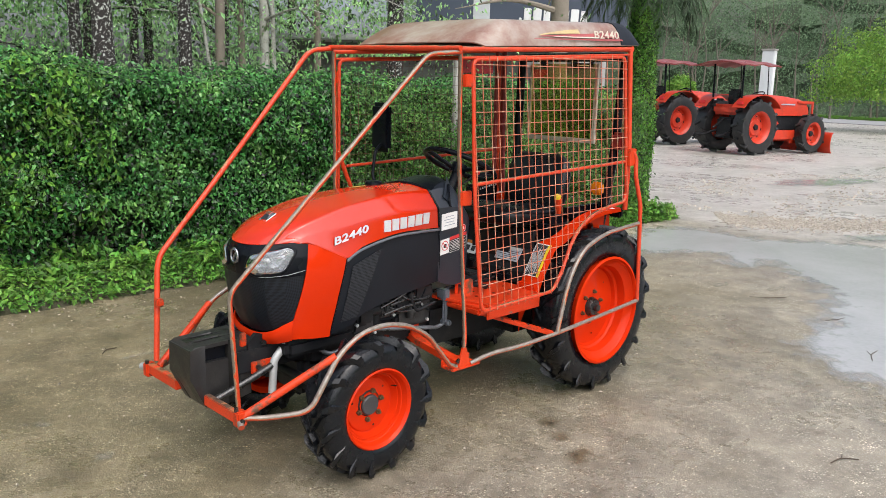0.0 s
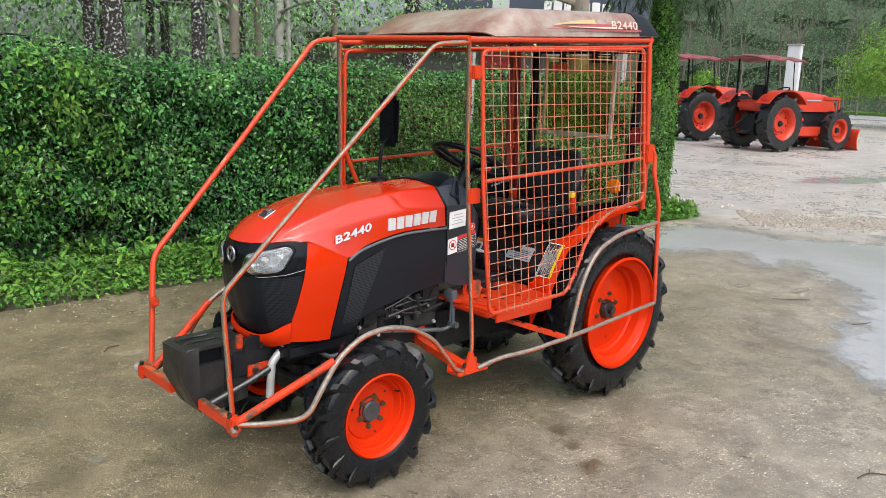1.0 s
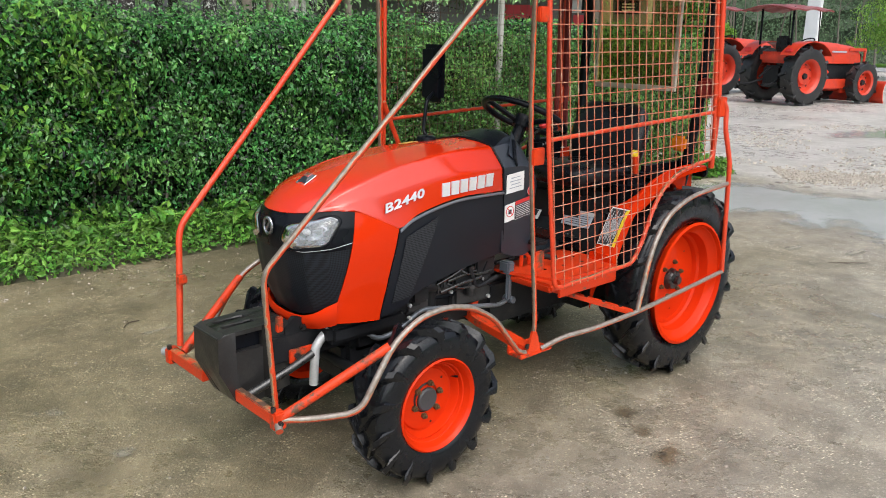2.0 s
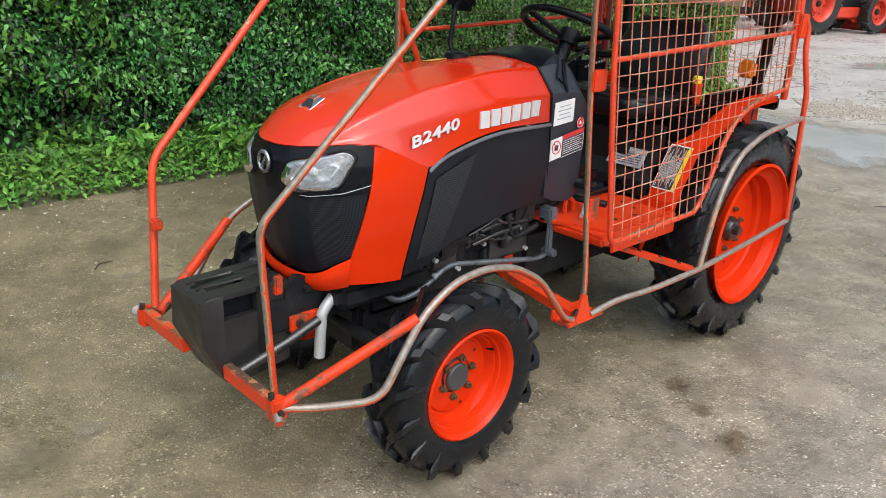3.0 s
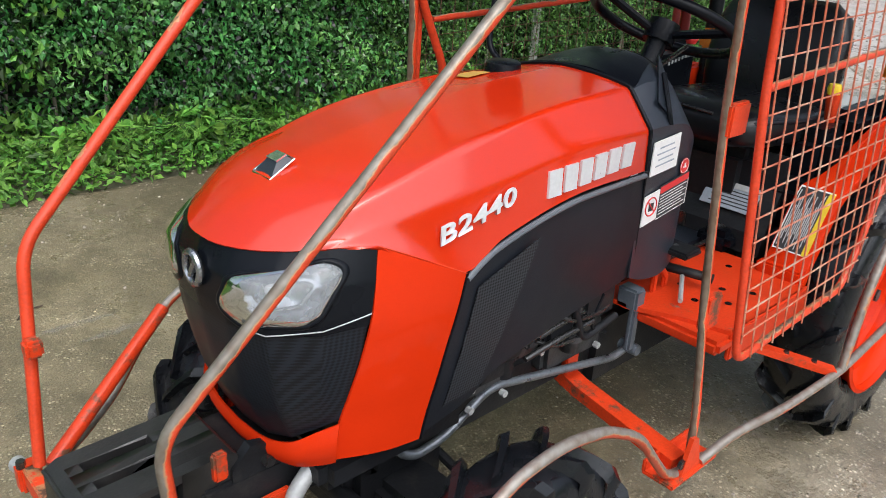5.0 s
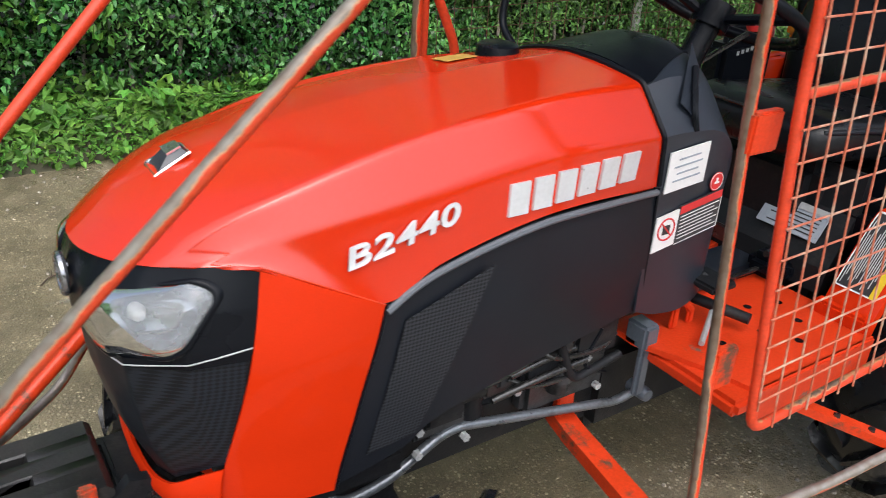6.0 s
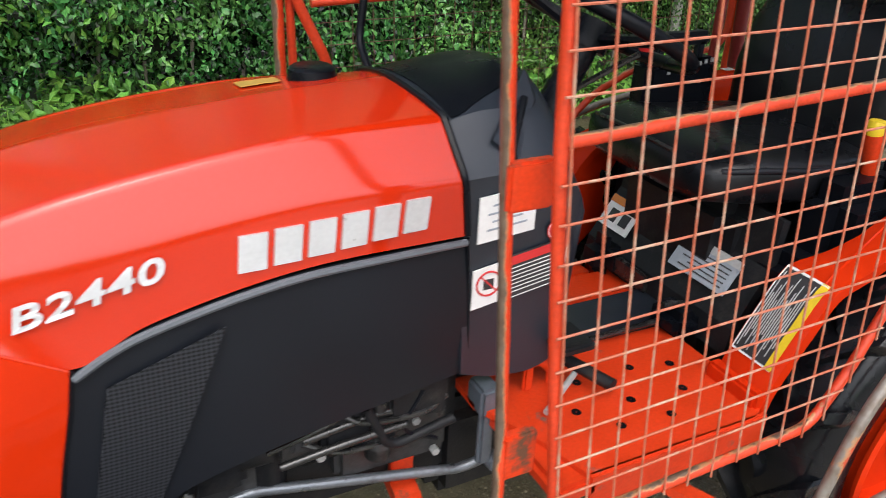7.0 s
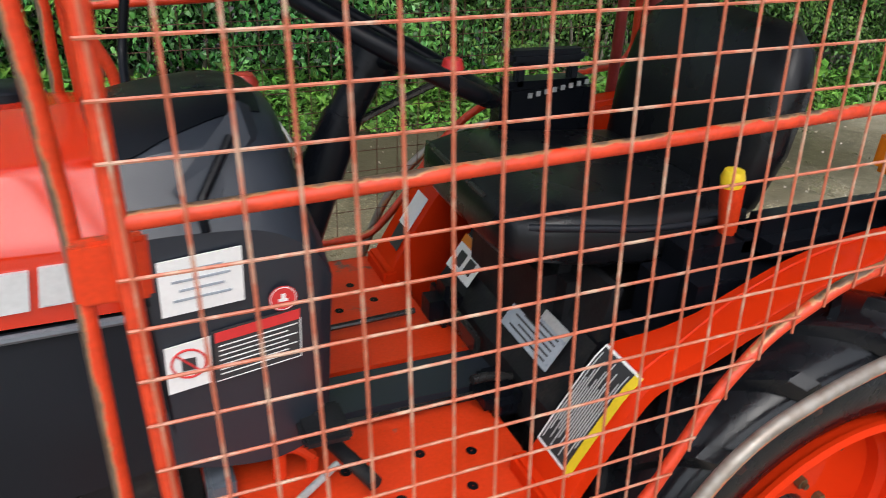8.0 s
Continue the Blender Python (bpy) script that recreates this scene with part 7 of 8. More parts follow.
# ---- operator's place ----
def cushion(rows_yz, name, mat_, label, parent=None):
    """A padded shape lofted through rounded-rectangle sections: (centre, half-width y, half-height, tilt)."""
    vs, fs = [], []
    n = 24
    for c, w, h, ax in rows_yz:
        c = Vector(c)
        for k in range(n):
            a = 2 * math.pi * k / n
            ca, sa = math.cos(a), math.sin(a)
            y = w * math.copysign(abs(ca) ** 0.45, ca)
            s = h * math.copysign(abs(sa) ** 0.55, sa)
            vs.append(c + Vector((0, y, 0)) + Vector(ax) * s)
    m = len(rows_yz)
    for i in range(m - 1):
        for k in range(n):
            j = (k + 1) % n
            fs.append((i * n + k, i * n + j, (i + 1) * n + j, (i + 1) * n + k))
    fs.append(tuple(range(n))[::-1])
    fs.append(tuple((m - 1) * n + k for k in range(n)))
    bm = bmesh.new()
    bv = [bm.verts.new(v) for v in vs]
    for f in fs:
        bm.faces.new([bv[i] for i in f])
    bmesh.ops.recalc_face_normals(bm, faces=bm.faces[:])
    return part(name, bm, mat_, parent or tractor, label, angle=60)


seat = cushion([((1.062, 0, 0.925), 0.15, 0.022, (0, 0, 1)), ((1.075, 0, 0.93), 0.19, 0.045, (0, 0, 1)), ((1.16, 0, 0.93), 0.215, 0.058, (0, 0, 1)), ((1.28, 0, 0.915), 0.225, 0.055, (0, 0, 1)), ((1.42, 0, 0.905), 0.22, 0.058, (0, 0, 1)), ((1.5, 0, 0.91), 0.2, 0.05, (0, 0, 1))],
               "seat_cushion", SEAT_MAT, "black vinyl seat cushion")
lean_ = Vector((0.22, 0, 0.97)).normalized()
thick = Vector((-0.97, 0, 0.22)).normalized()
cushion([(Vector((1.492, 0, 0.90)) + lean_ * t, w, h, thick) for t, w, h in ((0.0, 0.17, 0.03), (0.04, 0.195, 0.045), (0.14, 0.21, 0.052), (0.24, 0.205, 0.048), (0.30, 0.185, 0.04), (0.335, 0.14, 0.02))], "backrest", SEAT_MAT, "black vinyl seat backrest")
part("seat_piping", tube([(1.09, -0.185, 0.955), (1.16, -0.214, 0.958), (1.3, -0.225, 0.945), (1.46, -0.216, 0.94)], 0.006, smooth=True), PANEL, seat)
# Metal-coloured line sets the cushion's front highlight into the colour.
part("seat_glint", tube([(1.068, 0.16, 0.968), (1.06, 0.05, 0.972), (1.066, -0.08, 0.965)], 0.004, smooth=True), GREASE, seat)
part("seat_base", box((1.16, -0.16, 0.64), (1.48, 0.16, 0.86), 0.03), CAST, tractor)
cons = part("side_console", box((1.20, -0.325, 0.66), (1.76, -0.19, 0.80), 0.03), BLACK, tractor, "black plastic lever console")
part("console_riser", box((1.27, -0.32, 0.76), (1.78, -0.19, 0.93), 0.04), BLACK, cons)
part("console_top", box((1.42, -0.31, 0.88), (1.86, -0.22, 0.965), 0.03), BLACK, cons)
part("lever_box", box((1.72, -0.33, 0.93), (1.80, -0.27, 0.99), 0.015), PANEL, cons)
far_cons = part("side_console", box((1.27, 0.2, 0.66), (1.72, 0.33, 0.90), 0.03), BLACK, tractor, "black plastic lever console")
part("console_riser", box((1.25, 0.22, 0.88), (1.46, 0.29, 1.045), 0.015), BLACK, far_cons)
part("armrest", joined(box((1.26, 0.225, 1.075), (1.43, 0.265, 1.105), 0.01), box((1.28, 0.235, 1.03), (1.30, 0.255, 1.085), 0.004), box((1.40, 0.235, 1.03), (1.42, 0.255, 1.085), 0.004)), PANEL, far_cons)
for k in range(8):
    part("slot_tick", box((1.30 + k * 0.018, 0.2165, 1.016 + k * 0.003), (1.309 + k * 0.018, 0.2185, 1.026 + k * 0.003), 0), STEEL, far_cons, smooth=False)
lv = part("lever", tube([(1.42, -0.245, 0.91), (1.408, -0.242, 1.01)], 0.016, sides=10, radii=lambda t: 0.013 + 0.007 * t), ORANGE_OLD, cons, "orange gear lever")
part("lever_grip", lathe([(0.001, 0.03), (0.015, 0.028), (0.019, 0.016), (0.016, 0.0)], (1.405, -0.242, 1.008), 16, axis="z"), YELLOW, lv, "yellow lever grip")
for k in range(6):
    part("scratch", tube([(1.29 + k * 0.04, -0.3225, 0.80 + k * 0.014), (1.37 + k * 0.05, -0.3225, 0.84 + k * 0.014)], 0.0009, sides=4), STEEL, cons)
# front of the seat base, with its data plate and labels, leaning back
lean_face = [[(1.115, -0.26, 0.60), (1.115, 0.2, 0.60)], [(1.125, -0.26, 0.655), (1.125, 0.2, 0.655)], [(1.20, -0.25, 0.765), (1.20, 0.2, 0.765)], [(1.22, -0.24, 0.86), (1.22, 0.2, 0.86)]]
apron = part("apron", grid(lean_face, 0.02, True), CAST, tractor, "black control housing under the seat", angle=20)
face = pose(1.166, 0, 0.726, 0, 34, 0)
dp = part("data_plate", box((-0.010, -0.209, -0.038), (-0.006, -0.051, 0.038), 0.001, face), GREY_LABEL, apron, "grey metal data plate", smooth=False)
part("plate_edge", box((-0.0125, -0.209, 0.022), (-0.010, -0.051, 0.038), 0, face), STEEL, dp, smooth=False)
for k in range(5):
    part("print_bar", box((-0.0112, -0.195, 0.012 - k * 0.01), (-0.0098, -0.075 - 0.02 * (k % 2), 0.015 - k * 0.01), 0, face), INK, dp, smooth=False)
dp = part("caution_label", box((-0.009, 0.085, -0.045), (-0.007, 0.185, 0.03), 0, face), WHITE, apron, "white label with an orange head", smooth=False)
part("label_head", box((-0.011, 0.085, 0.012), (-0.009, 0.185, 0.03), 0, face), AMBER, dp, smooth=False)
for k in range(2):
    part("pictogram", box((-0.011, 0.10 + 0.04 * k, -0.03), (-0.009, 0.125 + 0.04 * k, 0.0), 0, face), INK, dp, smooth=False)
part("switch_plate", box((1.095, -0.04, 0.625), (1.108, 0.09, 0.665), 0.003), GREASE, apron, "small metal switch plate")
part("lever_boot", box((1.05, -0.20, 0.60), (1.12, -0.10, 0.66), 0.02), BLACK, apron)
part("pedal_boot", box((1.06, 0.06, 0.60), (1.13, 0.16, 0.70), 0.03), BLACK, apron)
part("range_lever", tube([(1.11, -0.15, 0.655), (1.06, -0.16, 0.675), (1.03, -0.165, 0.678)], 0.008, bend=0.02), GREASE, apron)
# roll bar behind the seat
rb = part("roll_bar", tube([(1.68, -0.30, 0.62), (1.75, -0.34, 1.2), (1.78, -0.355, 1.755), (1.78, 0.355, 1.755), (1.75, 0.34, 1.2), (1.68, 0.30, 0.62)], 0.025, bend=0.03, sides=14), BLACK, tractor, "black roll bar behind the seat")
sheet = part("rear_sheet", box((1.788, -0.17, 1.30), (1.79, 0.28, 1.72), 0), SHEET, tractor, "yellowed clear plastic rear sheet", smooth=False)
for lo_, hi_ in (((1.78, -0.17, 1.285), (1.80, 0.28, 1.31)), ((1.78, -0.185, 1.285), (1.80, -0.165, 1.72)), ((1.78, 0.28, 1.285), (1.80, 0.294, 1.72))):
    part("sheet_edge", box(lo_, hi_, 0.002), BEIGE, sheet, smooth=False)
for sgn in (-1, 1):
    part("indicator_lamp", joined(box((1.66, sgn * 0.30 - 0.035, 1.02), (1.70, sgn * 0.30 + 0.035, 1.09), 0.012)), AMBER, rb, "amber indicator lamp")
part("rear_work_lamp", box((1.70, -0.42, 1.27), (1.765, -0.345, 1.36), 0.015), DARK_RED, rb, "dark red lamp housing")

# ---- the welded cage ----
RT = 0.012


def bar(a, b, wide, high):
    """A rectangular bar from a to b."""
    a, b = Vector(a), Vector(b)
    d = (b - a).normalized()
    side = d.cross(Vector((0, 0, 1))).normalized()
    up = side.cross(d)
    vs = [p + side * sx * wide / 2 + up * sz * high / 2 for p in (a, b) for sx, sz in ((-1, -1), (1, -1), (1, 1), (-1, 1))]
    return vs, [(3, 2, 1, 0), (4, 5, 6, 7), (0, 1, 5, 4), (1, 2, 6, 5), (2, 3, 7, 6), (3, 0, 4, 7)]


def cage_bar(name, pts, mat_, r=RT, bend=0.05, label="", parent=None):
    return part(name, tube(pts, r, bend), mat_, parent or tractor, label)


cage_bar("front_pillar", [(-0.53, -0.300, 0.385), (-0.562, -0.306, 0.828), (0.29, -0.405, 1.697), (0.45, -0.43, 1.712)], PILLAR_TUBE, 0.0095, 0.04, "slanting tube with worn orange paint")
cage_bar("front_pillar", [(-0.565, 0.292, 0.42), (-0.515, 0.352, 0.838), (-0.10, 0.402, 1.27), (0.30, 0.418, 1.722), (0.43, 0.43, 1.735)], TUBE_OLD, 0.0115, 0.05, "slanting orange tube")
part("pillar_clip", box((-0.553, 0.287, 0.645), (-0.522, 0.322, 0.68), 0.006), ORANGE_OLD, tractor)
# bumper stubs left and right of the weight
part("bumper", box((-0.556, -0.345, 0.34), (-0.529, -0.05, 0.383), 0.003, None), BUMPER_PAINT, tractor, "scraped orange square-tube bumper stub", smooth=False)
part("bumper", box((-0.59, 0.075, 0.36), (-0.563, 0.345, 0.403), 0.003, None), BUMPER_PAINT, tractor, "scraped orange square-tube bumper stub", smooth=False)
cage_bar("bumper_arm", [(-0.54, -0.12, 0.36), (-0.36, -0.13, 0.42), (-0.28, -0.13, 0.45)], GREASE, 0.0145, 0.03)
cage_bar("bumper_arm", [(-0.57, 0.14, 0.38), (-0.36, 0.13, 0.42), (-0.28, 0.13, 0.45)], GREASE, 0.0145, 0.03)
cage_bar("bumper_stub", [(-0.548, -0.335, 0.362), (-0.562, -0.372, 0.345)], TUBE_BARE, 0.012, 0, "bare steel pipe end")
cage_bar("bumper_stub", [(-0.575, 0.335, 0.38), (-0.585, 0.385, 0.375)], STEEL, 0.017, 0, "bare steel pipe end")
for sgn, cx in ((-1, -0.545), (1, -0.577)):
    clamp = part("corner_clamp", joined(box((cx - 0.022, sgn * 0.335 - 0.018, 0.335 + 0.01 * (sgn > 0)), (cx + 0.022, sgn * 0.335 + 0.018, 0.395 + 0.01 * (sgn > 0)), 0.006)), ORANGE_OLD, tractor, "battered orange corner clamp")
    part("clamp_bolt", lathe([(0.001, -0.01), (0.009, -0.01), (0.009, 0.006)], (cx - 0.005, sgn * 0.335 - 0.02, 0.362), 6), GREASE, clamp, angle=20)
    part("clamp_bolt", lathe([(0.001, 0.012), (0.009, 0.012), (0.009, -0.004)], (cx - 0.012, sgn * 0.33, 0.396 + 0.01 * (sgn > 0)), 6, axis="z"), GREASE, clamp, angle=20)
# side guards over the front and rear wheels
for sgn in (-1, 1):
    f = (lambda p: p) if sgn < 0 else (lambda p: (p[0], -p[1], p[2]))
    front = [(-0.535, -0.345, 0.365), (-0.46, -0.40, 0.365), (-0.345, -0.49, 0.385), (-0.29, -0.49, 0.47), (-0.21, -0.485, 0.575), (-0.10, -0.48, 0.635), (0.02, -0.48, 0.647), (0.14, -0.48, 0.62),
             (0.26, -0.48, 0.55), (0.34, -0.48, 0.45), (0.395, -0.48, 0.385), (0.46, -0.485, 0.372), (0.53, -0.49, 0.375)]
    part("front_wheel_guard", tube([f(p) for p in front], 0.0105, 0.05), TUBE_BARE, tractor, "bare steel hoop over the front wheel")
    rear = [(0.50, -0.495, 0.378), (0.62, -0.505, 0.40), (0.80, -0.535, 0.405), (1.04, -0.56, 0.425), (1.40, -0.55, 0.44), (1.80, -0.525, 0.452)]
    part("rear_wheel_guard", tube([f(p) for p in rear], 0.0105, 0.06), TUBE_BARE, tractor, "bare steel bar along the rear wheel")
    hoop = [(1.04, -0.56, 0.425), (1.075, -0.555, 0.53), (1.125, -0.55, 0.675), (1.225, -0.545, 0.805), (1.42, -0.535, 0.865), (1.76, -0.522, 0.885)]
    part("rear_wheel_hoop", tube([f(p) for p in hoop], 0.0105, 0.09), TUBE_BARE, tractor, "bare steel hoop over the rear wheel")
    part("rear_upright", tube([f(p) for p in [(1.725, -0.462, 1.275), (1.765, -0.475, 1.235), (1.755, -0.485, 1.14), (1.785, -0.51, 0.98), (1.80, -0.525, 0.452)]], 0.011, 0.03), TUBE_OLD, tractor, "kinked orange upright tube")
    part("guard_brace", tube([f(p) for p in [(-0.535, -0.34, 0.372), (-0.22, -0.478, 0.568)]], 0.0155, 0), ORANGE_OLD, tractor, "orange diagonal brace")
    foot = part("guard_foot", (mirrored if sgn > 0 else joined)(joined(box((0.385, -0.505, 0.366), (0.56, -0.43, 0.376), 0.003), box((0.385, -0.437, 0.37), (0.56, -0.428, 0.402), 0.003))), ORANGE_OLD, tractor, "orange channel plate under the post", smooth=False)
    part("foot_tab", slab([(0.425, 0.372), (0.50, 0.372), (0.487, 0.41), (0.472, 0.455), (0.45, 0.462), (0.438, 0.42)], 0.01, lambda a, b, c: Vector(f((a, -0.498 + c, b)))), ORANGE_OLD, foot, smooth=False)
    part("guard_arm", joined(bar(f((0.49, -0.09, 0.432)), f((0.487, -0.185, 0.405)), 0.046, 0.03), bar(f((0.487, -0.175, 0.407)), f((0.455, -0.47, 0.384)), 0.046, 0.03)), ORANGE_OLD, tractor, "flat orange support arm", smooth=False)
    part("guard_arm", bar(f((0.74, -0.22, 0.53)), f((1.02, -0.55, 0.425)), 0.032, 0.018), ORANGE_OLD, tractor, "flat orange support arm", smooth=False)
    for t_ in (0.55, 0.72, 0.88):
        part("arm_hole", lathe([(0.001, 0.006), (0.007, 0.006), (0.008, -0.004)], Vector(f((0.74, -0.22, 0.53))).lerp(Vector(f((1.02, -0.55, 0.425))), t_) + Vector((0, 0, 0.008)), 8, axis="z"), GREASE, tractor, angle=20)
    part("arm_bolt", lathe([(0.001, -0.004), (0.011, -0.004), (0.011, 0.004)], f((0.43, -0.492, 0.405)), 6), GREASE, tractor)
    # posts
    bowed = [(0.447, -0.428, 1.725), (0.485, -0.402, 1.3), (0.497, -0.402, 1.13), (0.506, -0.43, 0.745), (0.484, -0.475, 0.49), (0.462, -0.488, 0.40)]
    straight = [(0.447, -0.43, 1.725), (0.468, -0.44, 1.16), (0.47, -0.45, 0.73), (0.462, -0.488, 0.40)]
    part("front_post", tube([f(p) for p in (bowed if sgn < 0 else straight)], 0.009 if sgn < 0 else 0.0115, 0.03), POST_TUBE, tractor, "orange front post with worn paint")
    part("rear_post", tube([f(p) for p in [(1.70, -0.43, 1.785), (1.735, -0.447, 1.24), (1.745, -0.44, 0.95)]], 0.0135 if sgn < 0 else 0.018, 0.03), TUBE_OLD if sgn < 0 else DARK_RED, tractor, "orange rear post" if sgn < 0 else "rear post, its red darkened as in shade")
    if sgn < 0:
        part("post_bracket", box((0.492, -0.42, 1.068), (0.558, -0.402, 1.132), 0.004), ORANGE_OLD, tractor, "orange hinge plate", smooth=False)
    part("post_bracket", joined(box((0.462, -0.447, 1.572), (0.508, -0.427, 1.624), 0.004) if sgn < 0 else box((0.462, 0.43, 1.575), (0.492, 0.452, 1.63), 0.004)), ORANGE_OLD, tractor, "orange hinge plate", smooth=False)
    part("post_bracket", joined(box((0.503, -0.445, 0.668), (0.558, -0.425, 0.744), 0.004) if sgn < 0 else box((0.485, 0.43, 0.68), (0.545, 0.455, 0.76), 0.004)), ORANGE_OLD, tractor, "orange hinge plate", smooth=False)
    part("rear_bracket", joined(box((1.70, -0.475, 1.19), (1.765, -0.44, 1.28), 0.004) if sgn < 0 else box((1.70, 0.44, 1.19), (1.765, 0.475, 1.28), 0.004)), ORANGE_OLD, tractor, "orange latch plate", smooth=False)
    part("top_rail", tube([f(p) for p in [(0.44, -0.43, 1.722), (1.70, -0.43, 1.79)]], 0.0115), TUBE_OLD, tractor, "orange top rail")
    part("lower_rail", tube([f(p) for p in [(0.45, -0.43, 1.688), (1.70, -0.43, 1.762)]], 0.006), TUBE_OLD, tractor)
part("inner_post", tube([(1.63, 0.42, 1.78), (1.64, 0.42, 0.9)], 0.013), DARK_RED, tractor, "inner post, its red darkened as in shade")
part("cross_rail", tube([(0.437, -0.44, 1.725), (0.432, 0.44, 1.742)], 0.0115), TUBE_OLD, tractor, "orange front cross rail")
part("cross_rail", tube([(1.705, -0.44, 1.79), (1.705, 0.44, 1.80)], 0.015), TUBE_OLD, tractor, "orange rear cross rail")
part("corner_gusset", tube([(0.475, 0.43, 1.24), (0.515, 0.43, 1.15), (0.566, 0.43, 1.045), (0.572, 0.43, 0.8)], 0.011, 0.03), TUBE_OLD, tractor)

# wire doors on both sides
DOOR = [(0.522, 1.685), (1.66, 1.748), (1.715, 1.04), (1.69, 1.0), (1.56, 0.985), (1.42, 0.962), (1.30, 0.905), (1.225, 0.83), (1.145, 0.695), (1.075, 0.615), (0.566, 0.602), (0.547, 0.9), (0.535, 1.165)]


def door_span(coord, horizontal):
    """Where a straight wire enters and leaves the door's outline."""
    cut = []
    n = len(DOOR)
    for (x0, z0), (x1, z1) in zip(DOOR, DOOR[1:] + DOOR[:1]):
        a, b, c, d = (z0, z1, x0, x1) if horizontal else (x0, x1, z0, z1)
        if (a - coord) * (b - coord) < 0:
            cut.append(c + (d - c) * (coord - a) / (b - a))
    return (min(cut), max(cut)) if len(cut) > 1 else None


def door_y(x, z):
    return -0.451 - (0.076 if z < 1.165 else 0.04) * (1.165 - z)


def cage_door(sgn):
    f = (lambda p: p) if sgn < 0 else (lambda p: (p[0], -p[1], p[2]))
    closed = DOOR[-1:] + DOOR + DOOR[:1]
    ring = rounded([(x - (0.04 if sgn > 0 and x < 0.6 else 0), door_y(x, z), z) for x, z in closed], 0.035, 5)[1:-1]
    ob = part("cage_door", tube([f(p) for p in ring], 0.009, closed=True), TUBE_OLD, tractor, "orange tube door frame with welded wire mesh")
    part("door_rail", tube([f((0.54, door_y(0, 1.165), 1.163)), f((1.70, door_y(0, 1.2), 1.212))], 0.0085), TUBE_OLD, ob, "orange middle rail")
    rr = random.Random(3 if sgn < 0 else 4)
    lean_x = 0.045
    x = 0.534
    while x < 1.70:
        inside = [z / 100 for z in range(60, 177) if (lambda s: s and s[0] < x + lean_x * (1.29 - z / 100) < s[1])(door_span(z / 100, True))]
        if len(inside) > 5:
            j = rr.uniform(-0.002, 0.002)
            za, zb = min(inside) - 0.012, max(inside) + 0.012
            part("wire", tube([f((x + j + lean_x * (1.29 - q), door_y(x, q) - 0.010, q)) for q in (za, zb)], (0.0019 if sgn < 0 else 0.001), sides=6), WIRE if sgn < 0 else SHADED_WIRE, ob)
        x += 0.0485
    z = 0.671
    while z < 1.74:
        sp = door_span(z, True)
        if sp and abs(z - 1.168) > 0.012:
            j = rr.uniform(-0.002, 0.002)
            part("wire", tube([f((sp[0] - 0.008, door_y(0, z) - 0.0138, z + j)), f((sp[1], door_y(0, z) - 0.0138, z + 0.02 * (sp[1] - sp[0])))], (0.0019 if sgn < 0 else 0.001), sides=6), WIRE if sgn < 0 else SHADED_WIRE, ob)
        z += 0.0497


for sgn in (-1, 1):
    cage_door(sgn)

# ---- roof ----
roof_rows = []
for i in range(37):
    t = i / 28 if i <= 24 else 24 / 28 + (4 / 28) * math.sin((i - 24) / 12 * math.pi / 2)
    x = 0.58 + 1.18 * t
    zb = 1.742 + 0.068 * t
    zt = 1.865 + 0.065 * t
    rise = min(1, (t / 0.14)) ** 0.8
    fall = max(0.0, 1 - max(0.0, (t - 0.88) / 0.12) ** 3) ** 0.42
    h = (zt - zb) * (0.16 + 0.84 * rise) * fall
    prof = [(0.44, 0), (0.437, 0.12), (0.425, 0.36), (0.402, 0.70), (0.375, 0.89), (0.345, 0.955), (0.2, 0.99), (0.0, 1.0)]
    half = [Vector((x - 0.06 * (1 - (y / 0.44) ** 2) * (1 - rise), -y, zb + h * k)) for y, k in prof]
    roof_rows.append(half + [Vector((p.x, -p.y, p.z)) for p in half[-2::-1]])
roof = part("roof", grid(roof_rows, 0.006, True), ROOF_MAT, tractor, "dusty maroon fibreglass canopy", angle=50)
part("roof_end", grid([[Vector((p.x + 0.004, p.y * 1.008, p.z + 0.004)) for p in r] for r in roof_rows[24:]], 0.006, True), PANEL, roof, "black rear edge of the canopy", angle=50)
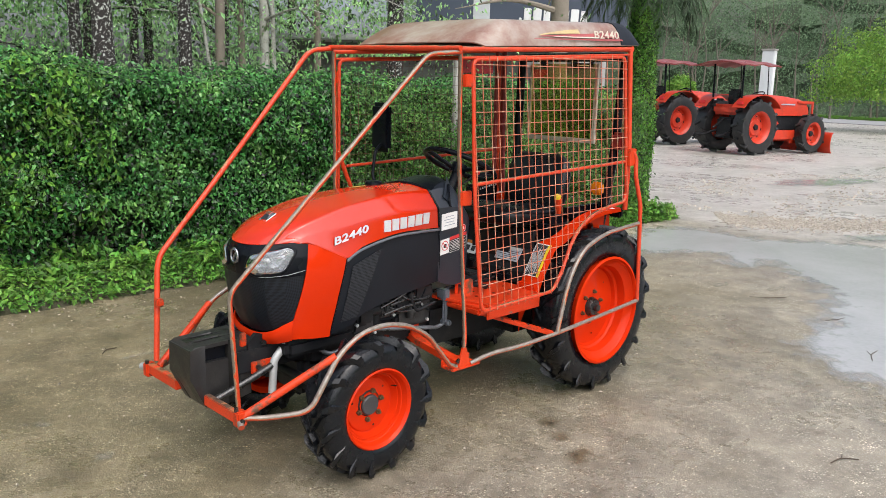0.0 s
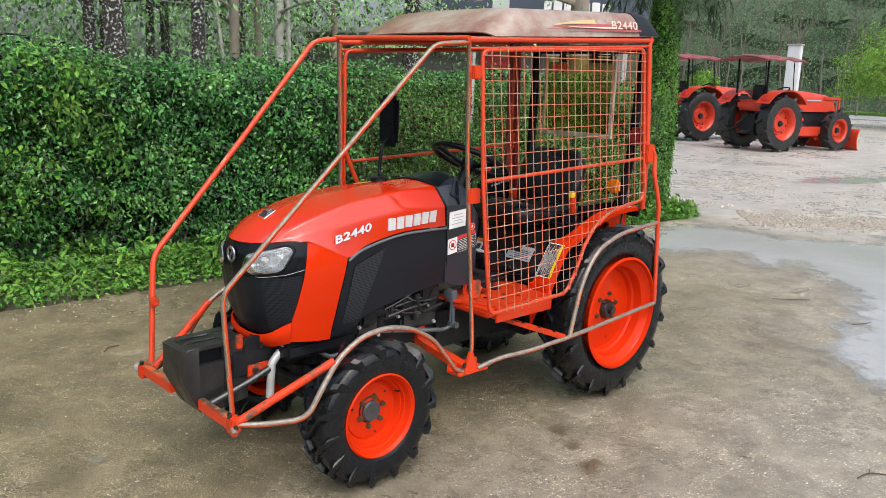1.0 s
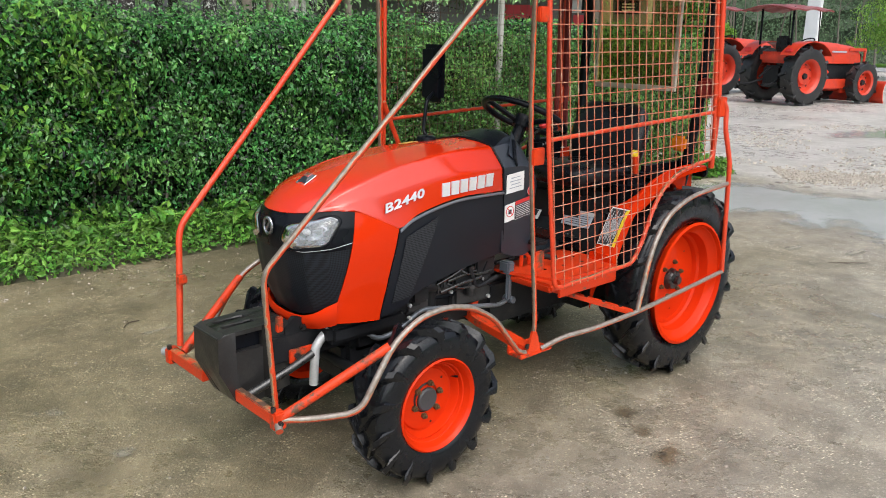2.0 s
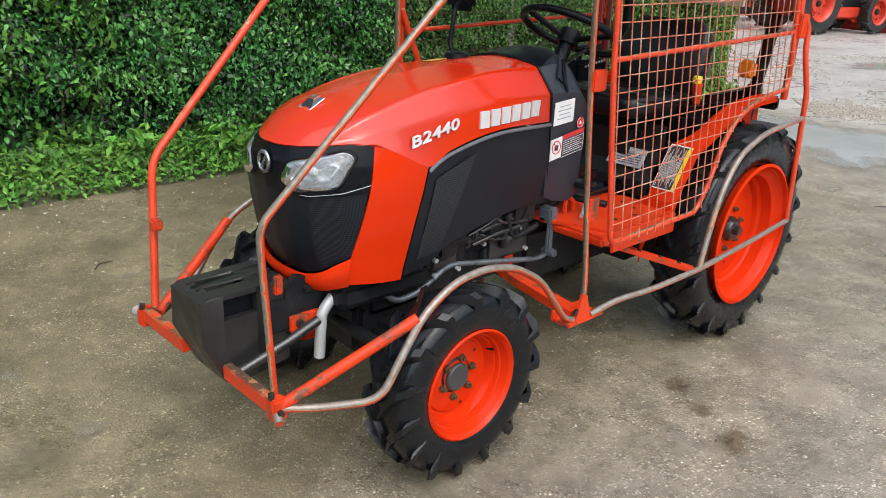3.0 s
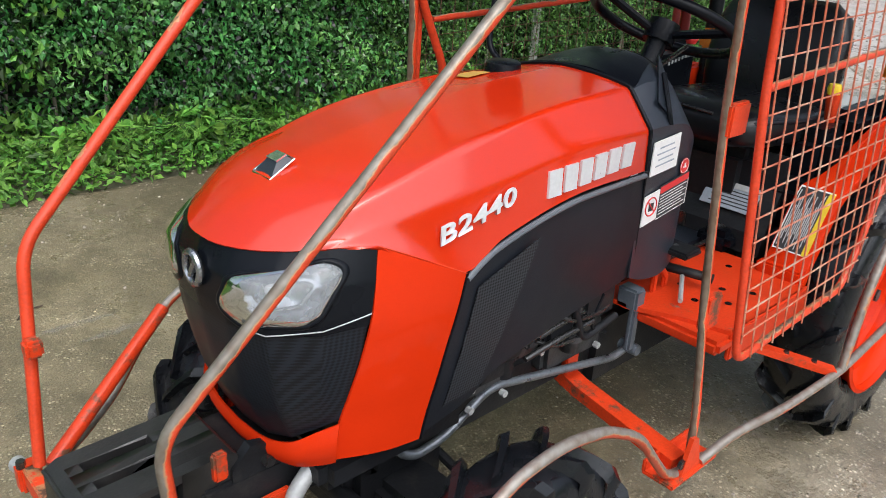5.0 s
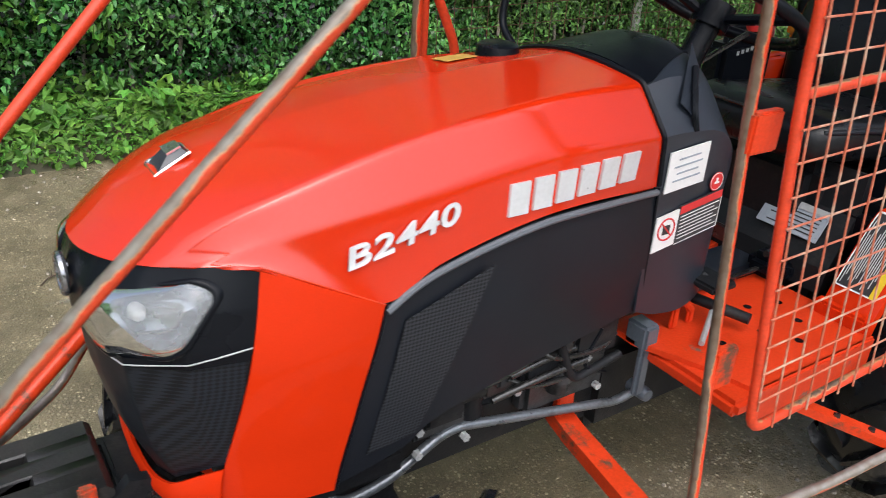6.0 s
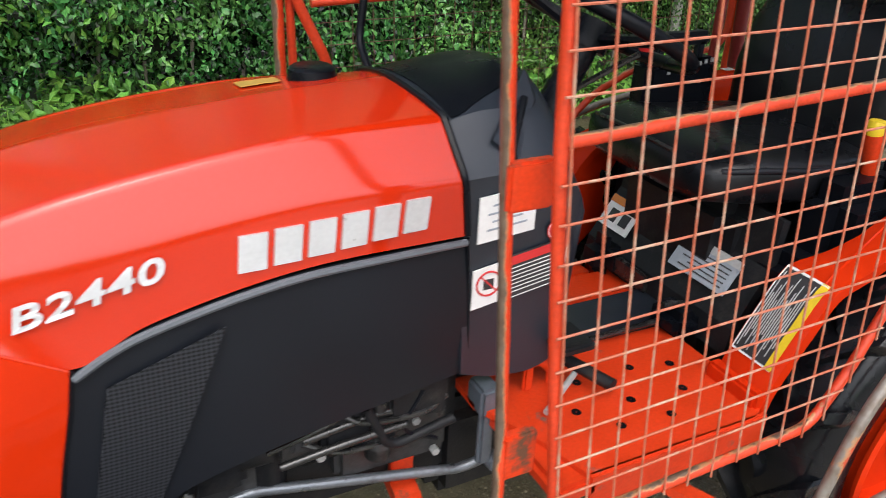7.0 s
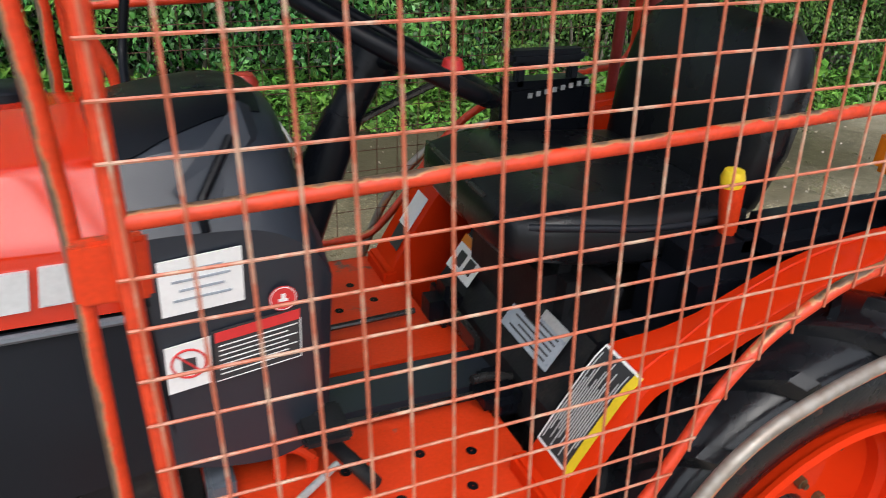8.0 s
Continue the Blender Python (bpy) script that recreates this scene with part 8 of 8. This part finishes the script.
part("roof_lining", slab([(0.6, -0.41), (1.74, -0.41), (1.74, 0.41), (0.6, 0.41)], 0.006, lambda a, b, c: Vector((a, b, 1.738 + 0.068 * (a - 0.58) / 1.18 + c))), BLACK, roof, "dark underside of the canopy", smooth=False)


def roof_side(x, k):
    """A point on the canopy's near flank, k from its lower edge (0) to its shoulder (1)."""
    t = (x - 0.58) / 1.18
    zb, zt = 1.742 + 0.068 * t, 1.865 + 0.065 * t
    h = zt - zb
    return Vector((x, -0.4425 + 0.042 * k ** 1.6, zb + h * (0.1 + 0.62 * k)))


def swoosh(x0, x1, k0, k1, w0, w1, lift):
    top, low = [], []
    for i in range(17):
        t = i / 16
        x = x0 + (x1 - x0) * t
        k = k0 + (k1 - k0) * math.sin(t * 1.57)
        w = w0 + (w1 - w0) * t
        top.append(roof_side(x, min(1, k + w)) + Vector((0, -lift, 0)))
        low.append(roof_side(x, max(0, k - w)) + Vector((0, -lift, 0)))
    return grid([top, low], 0.001, True)


part("flame_decal", swoosh(0.95, 1.26, 0.5, 0.72, 0.02, 0.14, 0.003), DECAL_GOLD, roof, "gold flame stripe")
part("flame_decal", swoosh(0.95, 1.58, 0.42, 0.5, 0.02, 0.18, 0.004), DECAL_RED, roof, "red flame stripe")
part("flame_decal", swoosh(0.90, 1.6, 0.28, 0.2, 0.015, 0.06, 0.005), DECAL_RED, roof, "red lower stripe")
part("flame_decal", swoosh(1.05, 1.4, 0.40, 0.36, 0.012, 0.05, 0.0055), DECAL_PALE, roof, "cream stripe")
lettering("roof_number", "B2440", 0.062, 0.0008, DECAL_PALE, roof, pose(1.36, -0.441, 1.822, 78, -3, 0) @ Matrix.Diagonal((1.3, 0.85, 1, 1)), bold=0.008)

# ---- mirror ----
mir = part("mirror", box((0.66, 0.265, 1.24), (0.695, 0.405, 1.485), 0.02, None), BLACK, tractor, "black rear-view mirror on a thin stalk")
part("mirror_stalk", tube([(0.665, 0.32, 1.28), (0.60, 0.29, 1.25), (0.578, 0.285, 1.12), (0.575, 0.21, 1.07)], 0.008, bend=0.03), BLACK, mir)
